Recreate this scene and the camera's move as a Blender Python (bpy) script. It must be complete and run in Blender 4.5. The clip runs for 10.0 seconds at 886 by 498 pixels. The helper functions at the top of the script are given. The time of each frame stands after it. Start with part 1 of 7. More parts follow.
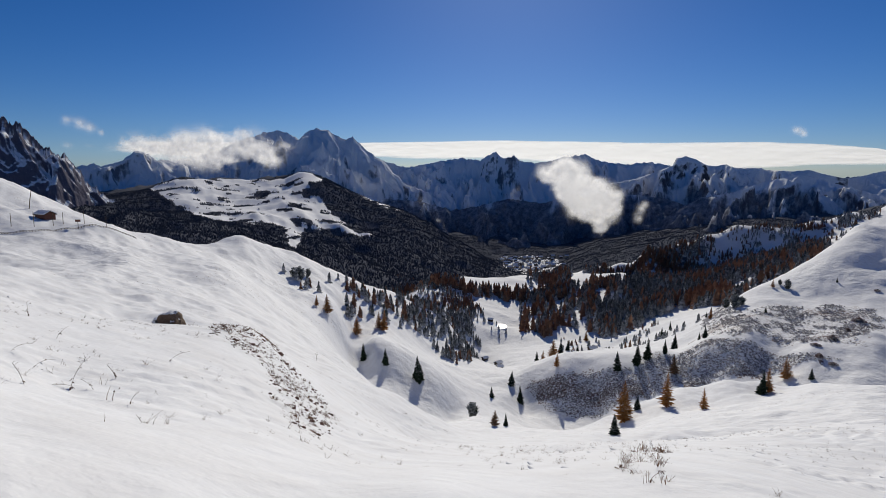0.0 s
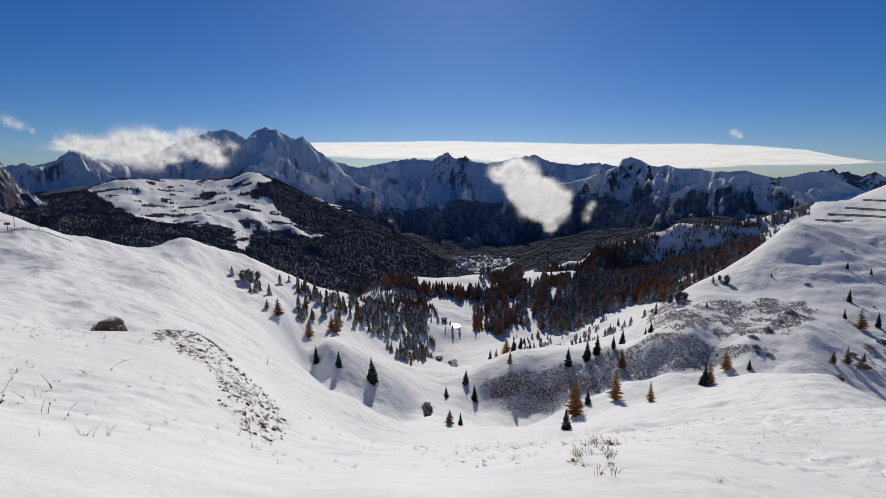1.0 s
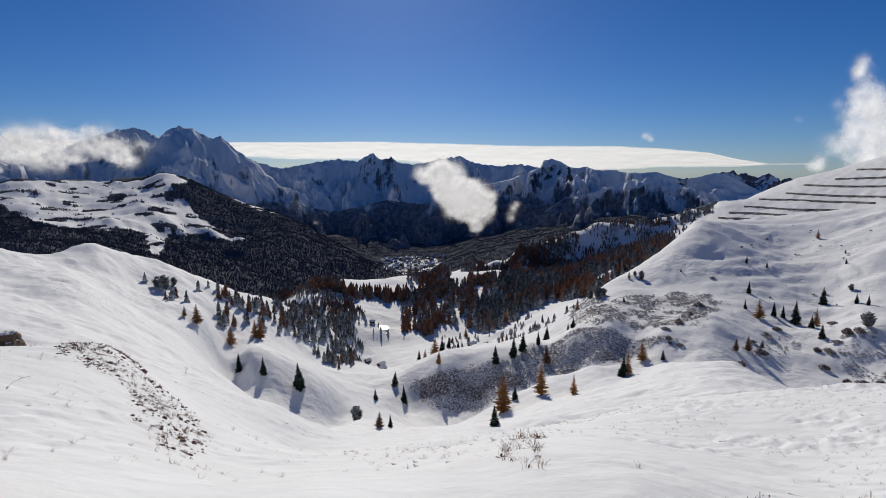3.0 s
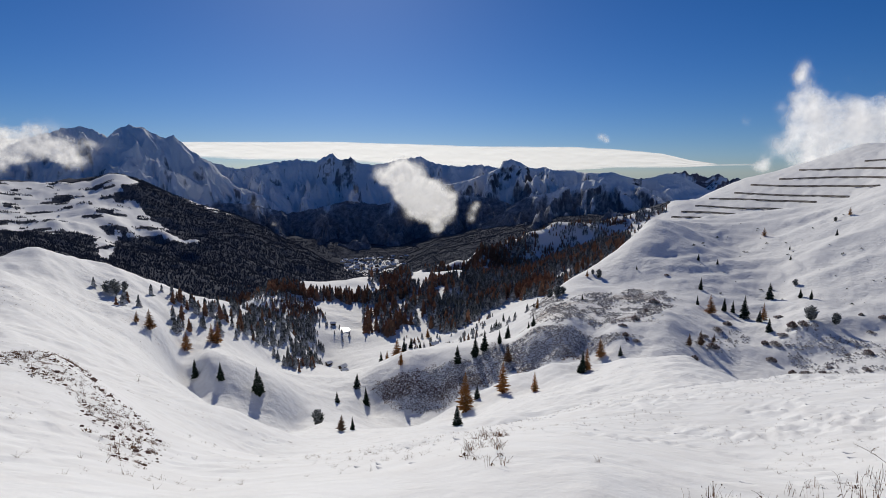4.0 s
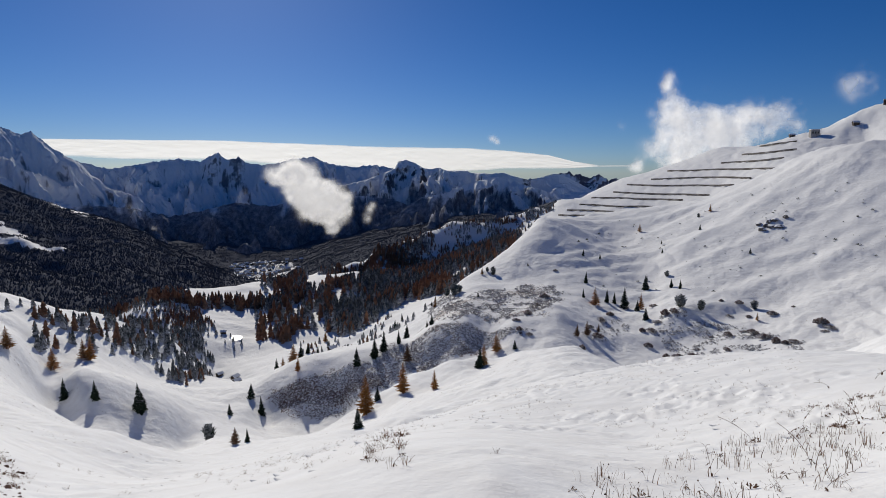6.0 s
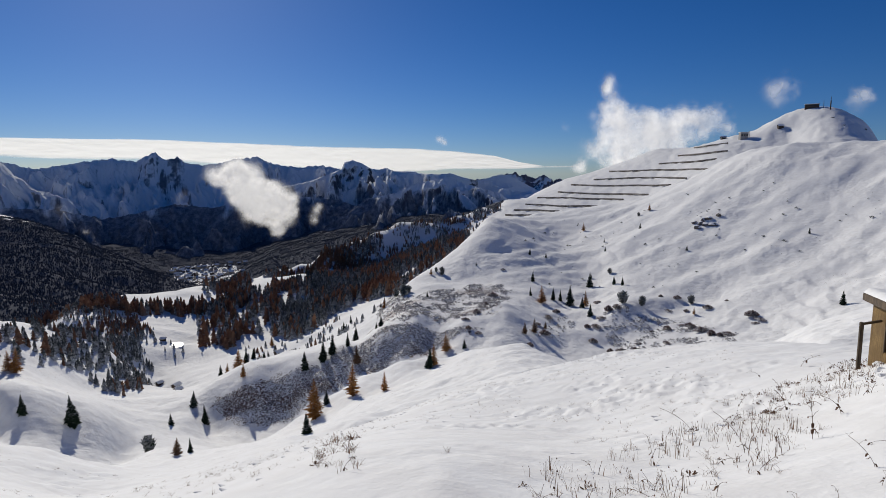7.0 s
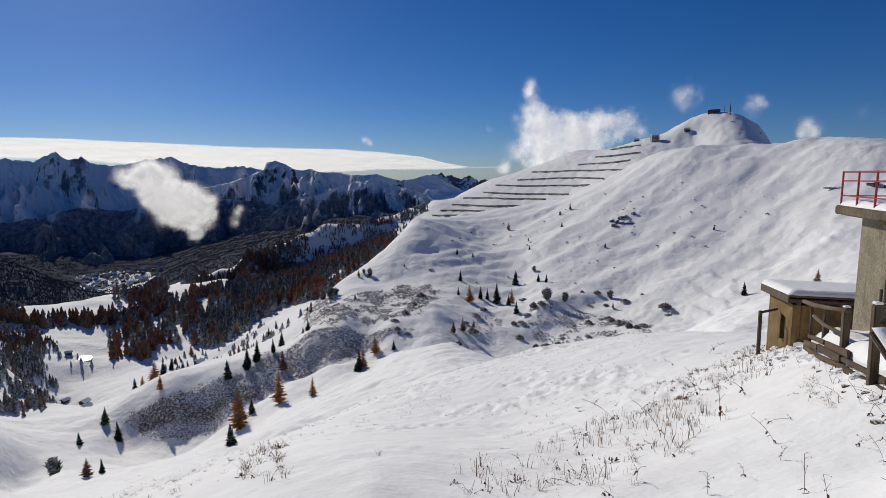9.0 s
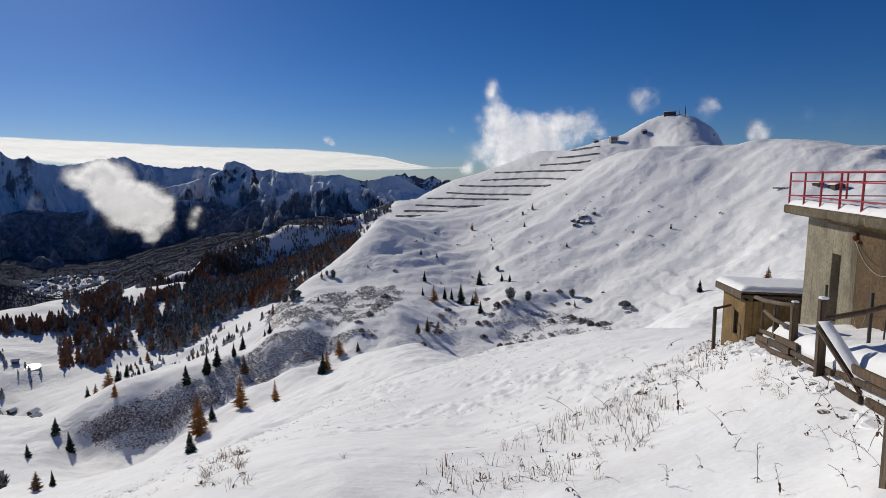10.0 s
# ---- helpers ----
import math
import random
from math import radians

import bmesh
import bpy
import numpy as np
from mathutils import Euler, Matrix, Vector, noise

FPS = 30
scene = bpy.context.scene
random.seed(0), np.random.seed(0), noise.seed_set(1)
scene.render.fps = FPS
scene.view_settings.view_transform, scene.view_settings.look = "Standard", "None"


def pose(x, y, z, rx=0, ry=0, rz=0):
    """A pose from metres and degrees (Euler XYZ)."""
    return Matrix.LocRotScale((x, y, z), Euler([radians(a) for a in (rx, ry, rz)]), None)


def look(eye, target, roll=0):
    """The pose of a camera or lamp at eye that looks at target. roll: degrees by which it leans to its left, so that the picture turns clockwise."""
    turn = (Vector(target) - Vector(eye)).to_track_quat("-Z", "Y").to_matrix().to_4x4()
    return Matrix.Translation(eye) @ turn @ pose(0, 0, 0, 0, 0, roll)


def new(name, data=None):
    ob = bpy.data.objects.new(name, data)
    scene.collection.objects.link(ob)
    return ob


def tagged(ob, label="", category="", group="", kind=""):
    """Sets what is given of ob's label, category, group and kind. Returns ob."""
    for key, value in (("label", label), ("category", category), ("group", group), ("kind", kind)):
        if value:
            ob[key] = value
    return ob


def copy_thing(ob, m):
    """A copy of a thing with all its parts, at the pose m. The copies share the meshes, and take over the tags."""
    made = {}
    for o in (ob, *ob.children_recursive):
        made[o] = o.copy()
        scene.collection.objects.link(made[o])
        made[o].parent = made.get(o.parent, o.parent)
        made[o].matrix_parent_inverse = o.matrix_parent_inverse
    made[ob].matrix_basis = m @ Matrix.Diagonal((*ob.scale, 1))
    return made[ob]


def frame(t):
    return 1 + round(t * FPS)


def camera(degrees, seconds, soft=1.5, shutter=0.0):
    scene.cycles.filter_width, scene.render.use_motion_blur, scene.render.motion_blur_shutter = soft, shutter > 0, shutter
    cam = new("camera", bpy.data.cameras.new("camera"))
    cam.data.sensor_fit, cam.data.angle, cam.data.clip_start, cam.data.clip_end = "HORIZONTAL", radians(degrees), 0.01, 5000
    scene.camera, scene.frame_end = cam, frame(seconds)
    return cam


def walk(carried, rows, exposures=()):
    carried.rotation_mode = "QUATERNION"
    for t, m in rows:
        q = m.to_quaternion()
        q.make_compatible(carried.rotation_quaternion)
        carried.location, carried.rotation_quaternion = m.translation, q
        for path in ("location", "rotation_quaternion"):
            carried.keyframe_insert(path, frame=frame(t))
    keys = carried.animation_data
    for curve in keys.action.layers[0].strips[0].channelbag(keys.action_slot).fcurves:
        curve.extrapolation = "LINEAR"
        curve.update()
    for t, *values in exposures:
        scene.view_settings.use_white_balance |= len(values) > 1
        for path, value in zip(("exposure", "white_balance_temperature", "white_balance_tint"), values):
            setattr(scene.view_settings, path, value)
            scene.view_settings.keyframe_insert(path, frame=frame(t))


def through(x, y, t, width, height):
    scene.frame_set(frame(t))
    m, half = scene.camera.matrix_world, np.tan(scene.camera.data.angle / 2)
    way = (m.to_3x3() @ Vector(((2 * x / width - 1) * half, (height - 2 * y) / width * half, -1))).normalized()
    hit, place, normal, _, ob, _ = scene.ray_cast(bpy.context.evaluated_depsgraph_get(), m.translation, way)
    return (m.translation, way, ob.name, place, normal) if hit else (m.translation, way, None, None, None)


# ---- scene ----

# ---- camera ----
# seconds, turn to the left, pitch, roll: a standing camera that turns to the right
TURN = [(0, 0, -7.79, 0.08), (0.5, -2.48, -7.76, 0.06), (1, -4.79, -7.77, 0.07), (1.5, -6.93, -7.73, 0.05),
    (2, -8.82, -7.73, 0.03), (3.5, -14.04, -7.64, 0.01), (4, -16.16, -7.63, 0.02), (4.5, -18.38, -7.6, -0.05),
    (5, -20.75, -7.57, -0.04), (5.5, -23.64, -7.58, -0.02), (7, -31.86, -7.53, -0), (7.5, -33.84, -7.5, 0.02),
    (8, -35.59, -7.47, 0.03), (8.5, -37.3, -7.46, 0.09), (9, -39.23, -7.46, 0.08), (9.5, -41.17, -7.46, 0.03),
    (10, -42.9, -7.42, 0.06)]
cam = camera(76.00, 10.0, soft=0.6)
walk(cam, [(t, pose(0, 0, 0, 90 + p, r, y)) for t, y, p, r in TURN], exposures=[(0.0, 0.0), (10.0, 0.0)])

# ---- light ----
SUN_AZ, SUN_UP = 6.6, 27.0
world = bpy.data.worlds.new("sky")
scene.world = world
world.use_nodes = True
wt = world.node_tree
wt.nodes.clear()
sky = wt.nodes.new("ShaderNodeTexSky")
sky.sky_type, sky.sun_disc = "NISHITA", False
sky.sun_elevation, sky.sun_rotation = radians(SUN_UP), radians(SUN_AZ)
sky.altitude, sky.air_density, sky.dust_density, sky.ozone_density = 2300, 1.0, 1.0, 4.0
back = wt.nodes.new("ShaderNodeBackground")
back.inputs["Strength"].default_value = 0.048
wout = wt.nodes.new("ShaderNodeOutputWorld")
deep = wt.nodes.new("ShaderNodeHueSaturation")
deep.inputs["Saturation"].default_value = 1.28
air = wt.nodes.new("ShaderNodeMix")
air.data_type, air.blend_type = "RGBA", "MULTIPLY"
air.inputs[0].default_value, air.inputs[7].default_value = 1.0, (0.70, 0.84, 1.12, 1.0)
wt.links.new(sky.outputs[0], deep.inputs["Color"])
wt.links.new(deep.outputs[0], air.inputs[6])
wt.links.new(air.outputs[2], back.inputs[0])
wt.links.new(back.outputs[0], wout.inputs[0])

sun = new("sun", bpy.data.lights.new("sun", "SUN"))
sun.data.energy, sun.data.angle, sun.data.color = 3.4, radians(0.53), (1.0, 0.935, 0.80)
a, e = radians(SUN_AZ), radians(SUN_UP)
sun.matrix_world = look((0, 0, 300), Vector((0, 0, 300)) - Vector((math.sin(a) * math.cos(e), math.cos(a) * math.cos(e), math.sin(e))))


# ---- materials ----
class Shade:
    """A small writer for node materials."""

    def __init__(self, name):
        self.mat = bpy.data.materials.new(name)
        self.mat.use_nodes = True
        self.nt = self.mat.node_tree
        self.nt.nodes.clear()
        self.out = self.node("ShaderNodeOutputMaterial")
        self.bsdf = self.node("ShaderNodeBsdfPrincipled")
        self.link(self.bsdf.outputs[0], self.out.inputs[0])
        self.where = self.node("ShaderNodeTexCoord").outputs["Object"]
        self.geo = self.node("ShaderNodeNewGeometry")

    def node(self, kind):
        return self.nt.nodes.new(kind)

    def link(self, a, b):
        self.nt.links.new(a, b)

    def put(self, socket, value):
        if isinstance(value, bpy.types.NodeSocket):
            self.link(value, socket)
        elif isinstance(value, (tuple, list)):
            socket.default_value = (*value, 1.0)[:4] if len(socket.default_value) == 4 else value
        else:
            socket.default_value = value

    def noise(self, scale, detail=4.0, rough=0.55, stretch=None, where=None):
        n = self.node("ShaderNodeTexNoise")
        n.inputs["Scale"].default_value, n.inputs["Detail"].default_value, n.inputs["Roughness"].default_value = scale, detail, rough
        src = where or self.where
        if stretch:
            m = self.node("ShaderNodeMapping")
            m.inputs["Scale"].default_value = stretch
            self.link(src, m.inputs[0])
            src = m.outputs[0]
        self.link(src, n.inputs["Vector"])
        return n.outputs["Fac"]

    def math(self, op, a, b=0.0, clamp=False):
        n = self.node("ShaderNodeMath")
        n.operation, n.use_clamp = op, clamp
        self.put(n.inputs[0], a)
        self.put(n.inputs[1], b)
        return n.outputs[0]

    def span(self, value, low, high, to_low=0.0, to_high=1.0):
        n = self.node("ShaderNodeMapRange")
        n.interpolation_type = "SMOOTHSTEP"
        for k, v in zip(("Value", "From Min", "From Max", "To Min", "To Max"), (value, low, high, to_low, to_high)):
            self.put(n.inputs[k], v)
        return n.outputs[0]

    def mix(self, fac, a, b):
        n = self.node("ShaderNodeMix")
        n.data_type = "RGBA"
        self.put(n.inputs[0], fac)
        self.put(n.inputs[6], a)
        self.put(n.inputs[7], b)
        return n.outputs[2]

    def up(self):
        s = self.node("ShaderNodeSeparateXYZ")
        self.link(self.geo.outputs["Normal"], s.inputs[0])
        return s.outputs[2]

    def height(self):
        s = self.node("ShaderNodeSeparateXYZ")
        self.link(self.geo.outputs["Position"], s.inputs[0])
        return s.outputs[2]

    def attribute(self, name):
        n = self.node("ShaderNodeAttribute")
        n.attribute_name = name
        return n.outputs["Fac"]

    def luck(self):
        return self.node("ShaderNodeObjectInfo").outputs["Random"]

    def island(self):
        return self.geo.outputs["Random Per Island"]

    def bump(self, value, strength, distance):
        n = self.node("ShaderNodeBump")
        n.inputs["Strength"].default_value, n.inputs["Distance"].default_value = strength, distance
        self.link(value, n.inputs["Height"])
        self.link(n.outputs[0], self.bsdf.inputs["Normal"])

    def done(self, colour, rough=0.8, metal=0.0, gloss=None):
        self.put(self.bsdf.inputs["Base Color"], colour)
        self.put(self.bsdf.inputs["Roughness"], rough)
        self.put(self.bsdf.inputs["Metallic"], metal)
        if gloss is not None:
            self.put(self.bsdf.inputs["Specular IOR Level"], gloss)
        return self.mat


SNOW = (0.86, 0.87, 0.89)


def snow_ground():
    """Wind-packed snow with heath and dead grass that shows through where the cover is thin."""
    m = Shade("snow_ground")
    fine, mid, broad = m.noise(9.0, 5), m.noise(0.6, 5), m.noise(0.03, 4)
    snow = m.mix(m.span(mid, 0.3, 0.75), SNOW, (0.80, 0.80, 0.81))
    heath = m.mix(m.noise(2.5, 5), (0.09, 0.06, 0.055), (0.24, 0.165, 0.14))
    cover = m.attribute("heath")
    worn = m.math("ADD", cover, m.math("MULTIPLY", m.math("SUBTRACT", m.noise(1.7, 6, 0.65), 0.5), 1.5))
    colour = m.mix(m.span(worn, 0.52, 0.66), snow, heath)
    # Forest floor kept pale and bluish: valley haze put into its colour.
    forest = m.mix(m.noise(0.08, 6, 0.7), (0.07, 0.08, 0.10), (0.17, 0.17, 0.185))
    wood = m.math("ADD", m.attribute("wood"), m.math("MULTIPLY", m.math("SUBTRACT", m.noise(0.05, 6, 0.7), 0.5), 1.2))
    covered = m.span(wood, 0.5, 0.68)
    colour = m.mix(covered, colour, forest)
    wild = m.math("MULTIPLY", m.attribute("wild"), m.span(m.noise(0.028, 4, 0.6), 0.40, 0.66, 0.12, 1.0))
    lumps_big = m.noise(0.22, 5, 0.6)
    paths = m.noise(0.5, 5, 0.6, (0.12, 0.12, 1.6))
    lumps = m.math("ADD", m.math("ADD", m.math("MULTIPLY", fine, 0.022), m.math("MULTIPLY", m.noise(2.2, 5, 0.55), 0.06)), m.math("MULTIPLY", mid, m.math("ADD", 0.35, m.math("MULTIPLY", wild, 0.45))))
    lumps = m.math("ADD", lumps, m.math("ADD", m.math("MULTIPLY", broad, 2.0), m.math("MULTIPLY", m.math("MULTIPLY", paths, wild), 0.3)))
    lumps = m.math("ADD", lumps, m.math("MULTIPLY", m.math("MULTIPLY", lumps_big, wild), 1.5))
    m.bump(lumps, 0.85, 0.45)
    return m.done(colour, m.math("ADD", m.span(fine, 0.2, 0.8, 0.65, 0.9), m.math("MULTIPLY", covered, 0.3), True), gloss=m.math("SUBTRACT", 0.10, m.math("MULTIPLY", covered, 0.10)))


def mountain_face(name, rock, tree_line, bare=0.5):
    """High slopes: snow where it can lie, rock where it is steep, forest below the tree line."""
    m = Shade(name)
    way = m.node("ShaderNodeCombineXYZ")
    m.link(m.attribute("along"), way.inputs[0])
    m.link(m.attribute("down"), way.inputs[1])
    grain, streak = m.noise(0.022, 10, 0.68), m.noise(0.012, 8, 0.62, (1, 0.28, 1), way.outputs[0])
    steep = m.math("ADD", m.up(), m.math("ADD", m.math("MULTIPLY", m.math("SUBTRACT", grain, 0.5), 0.45), m.math("MULTIPLY", m.math("SUBTRACT", streak, 0.5), 0.75)))
    steep = m.math("SUBTRACT", steep, m.math("MULTIPLY", m.attribute("crag"), 0.24))
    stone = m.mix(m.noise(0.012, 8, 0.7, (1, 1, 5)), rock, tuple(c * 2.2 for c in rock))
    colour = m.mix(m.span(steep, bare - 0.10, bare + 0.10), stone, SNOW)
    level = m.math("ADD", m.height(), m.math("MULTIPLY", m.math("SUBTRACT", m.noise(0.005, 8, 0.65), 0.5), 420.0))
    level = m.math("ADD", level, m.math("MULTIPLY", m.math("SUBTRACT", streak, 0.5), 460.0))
    # Forest tone lifted and blued to hold distance haze, then dusted with snow.
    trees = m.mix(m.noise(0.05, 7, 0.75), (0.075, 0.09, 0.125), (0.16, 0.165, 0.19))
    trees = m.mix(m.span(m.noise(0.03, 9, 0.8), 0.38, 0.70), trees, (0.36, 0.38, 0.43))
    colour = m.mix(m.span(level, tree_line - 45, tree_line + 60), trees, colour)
    m.bump(m.math("ADD", grain, m.math("MULTIPLY", streak, 1.5)), 0.55, 14.0)
    return m.done(colour, 0.95, gloss=0.0)


def polar(az, r):
    return r * np.sin(np.radians(az)), r * np.cos(np.radians(az))

# ---- relief ----
def hash01(i, j, seed):
    """Repeatable random numbers in 0..1 for whole-number cells."""
    n = (i.astype(np.int64) * 374761393 + j.astype(np.int64) * 668265263 + seed * 974711) & 0x7FFFFFFF
    n = ((n ^ (n >> 13)) * 1274126177) & 0x7FFFFFFF
    return ((n ^ (n >> 16)) & 0xFFFF) / 65535.0


def smooth_noise(x, y, seed=0):
    """Gradient noise, about -0.7 to 0.7."""
    i, j = np.floor(x), np.floor(y)
    u, v = x - i, y - j
    s, w = u * u * u * (u * (u * 6 - 15) + 10), v * v * v * (v * (v * 6 - 15) + 10)

    def corner(di, dj):
        a = hash01(i + di, j + dj, seed) * (2 * np.pi)
        return np.cos(a) * (u - di) + np.sin(a) * (v - dj)
    low = corner(0, 0) * (1 - s) + corner(1, 0) * s
    high = corner(0, 1) * (1 - s) + corner(1, 1) * s
    return low * (1 - w) + high * w


def layered(x, y, octaves=4, seed=0, gain=0.5, ridged=False):
    total, size, scale = 0.0, 1.0, 1.0
    for k in range(octaves):
        n = smooth_noise(x * scale + 17.3 * k, y * scale - 9.1 * k, seed + k)
        total = total + size * ((1 - np.abs(n) * 2.6) if ridged else n)
        size, scale = size * gain, scale * 2.03
    return total


SPREAD_AZ, SPREAD_LOG, ROUND = 7.0, 0.32, 0.16


class Relief:
    """A smooth ground carried by crest and gully lines: (azimuth in degrees, distance, height above the eye)."""

    def __init__(self, lines):
        p = np.array([q for line in lines for q in line], float)
        self.u, self.v = p[:, 0] / SPREAD_AZ, np.log(p[:, 1]) / SPREAD_LOG
        self.mean = -0.25
        a = self.kernel(self.u, self.v)
        a[np.diag_indices_from(a)] += 0.006
        n = len(p)
        full = np.zeros((n + 1, n + 1))
        full[:n, :n], full[:n, n], full[n, :n] = a, 1, 1
        self.w = np.linalg.solve(full, np.append(p[:, 2] / p[:, 1], 0))

    def kernel(self, u, v):
        return -np.sqrt((u[:, None] - self.u) ** 2 + (v[:, None] - self.v) ** 2 + ROUND ** 2)

    def broad(self, az, r):
        az, r = np.broadcast_arrays(np.asarray(az, float), np.asarray(r, float))
        u, v = az.ravel() / SPREAD_AZ, np.log(r.ravel()) / SPREAD_LOG
        out = np.empty(u.size)
        for k in range(0, u.size, 20000):
            out[k:k + 20000] = self.kernel(u[k:k + 20000], v[k:k + 20000]) @ self.w[:-1] + self.w[-1]
        return out.reshape(az.shape) * r

    def __call__(self, az, r):
        """Height of the ground at that azimuth and distance, with drifts and hummocks."""
        h = self.broad(az, r)
        x, y = r * np.sin(np.radians(az)), r * np.cos(np.radians(az))
        near, mid = np.clip((r - 3) / 25, 0.25, 1), np.clip((r - 60) / 200, 0, 1)
        h = h + 0.06 * near * layered(x / 2.6 + 0.3 * y, y / 1.5, 3, 11) * np.clip(90 / r, 0, 1)
        gust = np.clip(layered(x / 9 + 3, y / 7, 2, 13) * 2.6 + 0.1, 0, 1)
        h = h + 0.13 * gust * np.clip((r - 4) / 12, 0.15, 1.5) * np.clip((90 - r) / 30, 0, 1) * layered((x + 0.6 * y) / 1.5, (y - 0.6 * x) / 0.9, 3, 15, 0.5)
        h = h + 0.5 * np.clip((r - 15) / 60, 0, 1) * layered(x / 14, y / 9, 3, 21)
        ridge = np.clip((az - 33) / 5, 0, 1) * np.clip((r - 650) / 120, 0, 1) * np.clip((1700 - r) / 300, 0, 1)
        flank = np.clip((az - 22) / 8, 0, 1) * np.clip((r - 170) / 60, 0, 1) * np.clip((680 - r) / 80, 0, 1)
        h = h + 3.2 * mid * (1 - 0.75 * ridge - 0.45 * flank) * layered(x / 70, y / 50, 4, 31)
        h = h + 1.9 * ridge * layered(x / 16, y / 13, 4, 33, 0.6)
        rough = np.clip(layered(x / 55 + 2, y / 55, 2, 35) * 2.2 + 0.55, 0.12, 1)
        h = h + 0.38 * flank * rough * layered((x + 0.5 * y) / 8, (y - 0.5 * x) / 6, 4, 37, 0.55)
        step = h / 3.4 + 0.9 * layered(x / 40, y / 40, 3, 39)
        tread = step - np.floor(step)
        walked = np.clip(layered(x / 70 + 5, y / 70, 2, 45) * 3.0 - 0.15, 0, 1)
        h = h + 0.85 * flank * walked * np.where(tread < 0.75, tread / 0.75, (1 - tread) / 0.25)
        rib = layered(x / 46 + y / 80, y / 75 - x / 90, 4, 51, 0.42, True) - 0.9
        h = h + (0.35 * np.clip((r - 45) / 60, 0, 1) + 0.6 * np.clip((r - 190) / 120, 0, 1)) * np.clip((1100 - r) / 500, 0, 1) * rib
        left = np.clip(-az / 9, 0, 1) * np.clip((r - 42) / 35, 0, 1) * np.clip((320 - r) / 60, 0, 1)
        h = h + 1.15 * left * (layered((x + 0.7 * y) / 38, (x - y) / 120, 4, 71, 0.5, True) - 0.9)
        h = h + 0.27 * np.clip((r - 25) / 50, 0, 1) * np.clip((420 - r) / 150, 0, 1) * layered(x / 3.1, y / 3.1, 3, 81)
        right = np.clip((az - 30) / 9, 0, 1) * np.clip((r - 200) / 70, 0, 1) * np.clip((680 - r) / 60, 0, 1)
        warp = 8 * layered(x / 60, y / 60, 2, 61)
        h = h + 1.3 * right * (layered((y + 0.2 * x + warp) / 34, (x + warp) / 120, 3, 65, 0.45, True) - 0.9)
        h = h + 16 * (1 - ridge) * np.clip((r - 800) / 900, 0, 1) * layered(x / 300, y / 300, 4, 41)
        h = h + 12 * np.clip((r - 1500) / 300, 0, 1) * layered(x / 130, y / 90, 4, 47, 0.55)
        wooded = np.clip((r - 1050) / 150, 0, 1) * np.clip((2000 - r) / 300, 0, 1) * np.clip((6 - az) / 4, 0, 1)
        h = h + 26 * wooded * (layered((x + 0.55 * y) / 230, y / 700, 3, 43, 0.42, True) - 0.9)
        return h

LINES = {}
LINES["foreground"] = [(-0, 5.5, -3.37), (-27.4, 4.6, -2.5), (-40, 4.2, -1.97), (21.2, 9.5, -4.91), (33.4, 9.6, -4.92), (-39.5, 6.5, -2.38), (-34.3, 12, -3.94), (-39, 14, -3.51),
    (-26.7, 15, -4.9), (-17.8, 11, -4.98), (-8.7, 11, -5.9), (7, 11, -6.05), (28.7, 14, -6.68), (37.1, 30, -12.5)]
LINES["left_brow"] = [(-38.5, 30, -5), (-34.9, 29, -5.7), (-30.9, 29, -6.6), (-26.4, 30, -7.3), (-19.4, 30, -8), (-16.4, 26, -8.6), (-13.2, 22, -8.8), (-9.8, 17, -8.15)]
LINES["left_brow_back"] = [(-38.6, 42, -7.8), (-35, 42, -9.1), (-31, 42, -10.5), (-26.5, 44, -11.9), (-20.6, 46, -13.4)]
LINES["left_hollow"] = [(-38.5, 62, -9.9), (-34.1, 60, -11.6), (-30, 60, -13.9), (-26.3, 62, -14.4), (-22.4, 72, -16.4), (-16.3, 75, -21.7), (-13.1, 66, -22.1), (-8.6, 34, -15.2),
    (-5, 60, -24.5), (-9.7, 52, -20.4)]
LINES["left_slope"] = [(-38.4, 105, -13.6), (-34.6, 110, -15), (-30.6, 105, -16.8), (-26.2, 85, -16.6), (-21.4, 90, -20), (-21.2, 135, -22.2), (-26, 165, -20.8), (-30.4, 160, -16.5),
    (-34.5, 150, -14.8), (-38.2, 145, -13.6), (-16.1, 195, -36.9), (-16.2, 130, -31.7), (-10.7, 180, -45.9), (-10.8, 110, -36), (-4.9, 195, -58.6), (-8.4, 165, -59.9),
    (-8.5, 80, -30.7), (-6, 158, -60.8), (-6.1, 200, -56.8), (-8.6, 195, -55.1), (-2.9, 154, -65.8), (0.7, 155.4, -70.7), (3.1, 140, -63.1), (-0.8, 235, -77.2),
    (5.1, 190, -77.5)]
LINES["left_bank"] = [(-10.1, 178, -52.3), (-7.2, 174, -53.5), (-4.6, 170, -57.6), (-0.9, 166, -63.6), (2.3, 162, -70.5)]
LINES["left_road"] = [(-38.1, 160, -13.5), (-36.3, 159, -13.5), (-34.4, 160, -13.7), (-32.4, 161, -14.1), (-30.3, 165, -14.9), (-37.9, 185, -7.9), (-35.1, 182, -11.1), (-32.4, 180, -13.6)]
LINES["left_crest"] = [(-37.8, 215, -1.2), (-36, 213, -4.5), (-34.2, 212, -8.2), (-32.3, 208, -11.7), (-30.7, 203, -15), (-29, 195, -17.5), (-27.3, 200, -19.7), (-24.5, 212, -24.5),
    (-22.1, 218, -25.9), (-19.6, 225, -26.1), (-17, 235, -30.4), (-13.8, 245, -36.8), (-10.5, 255, -45.5), (-7.7, 262, -51.7), (-4.9, 272, -59), (-0.2, 290, -73.8),
    (3, 290, -95.2)]
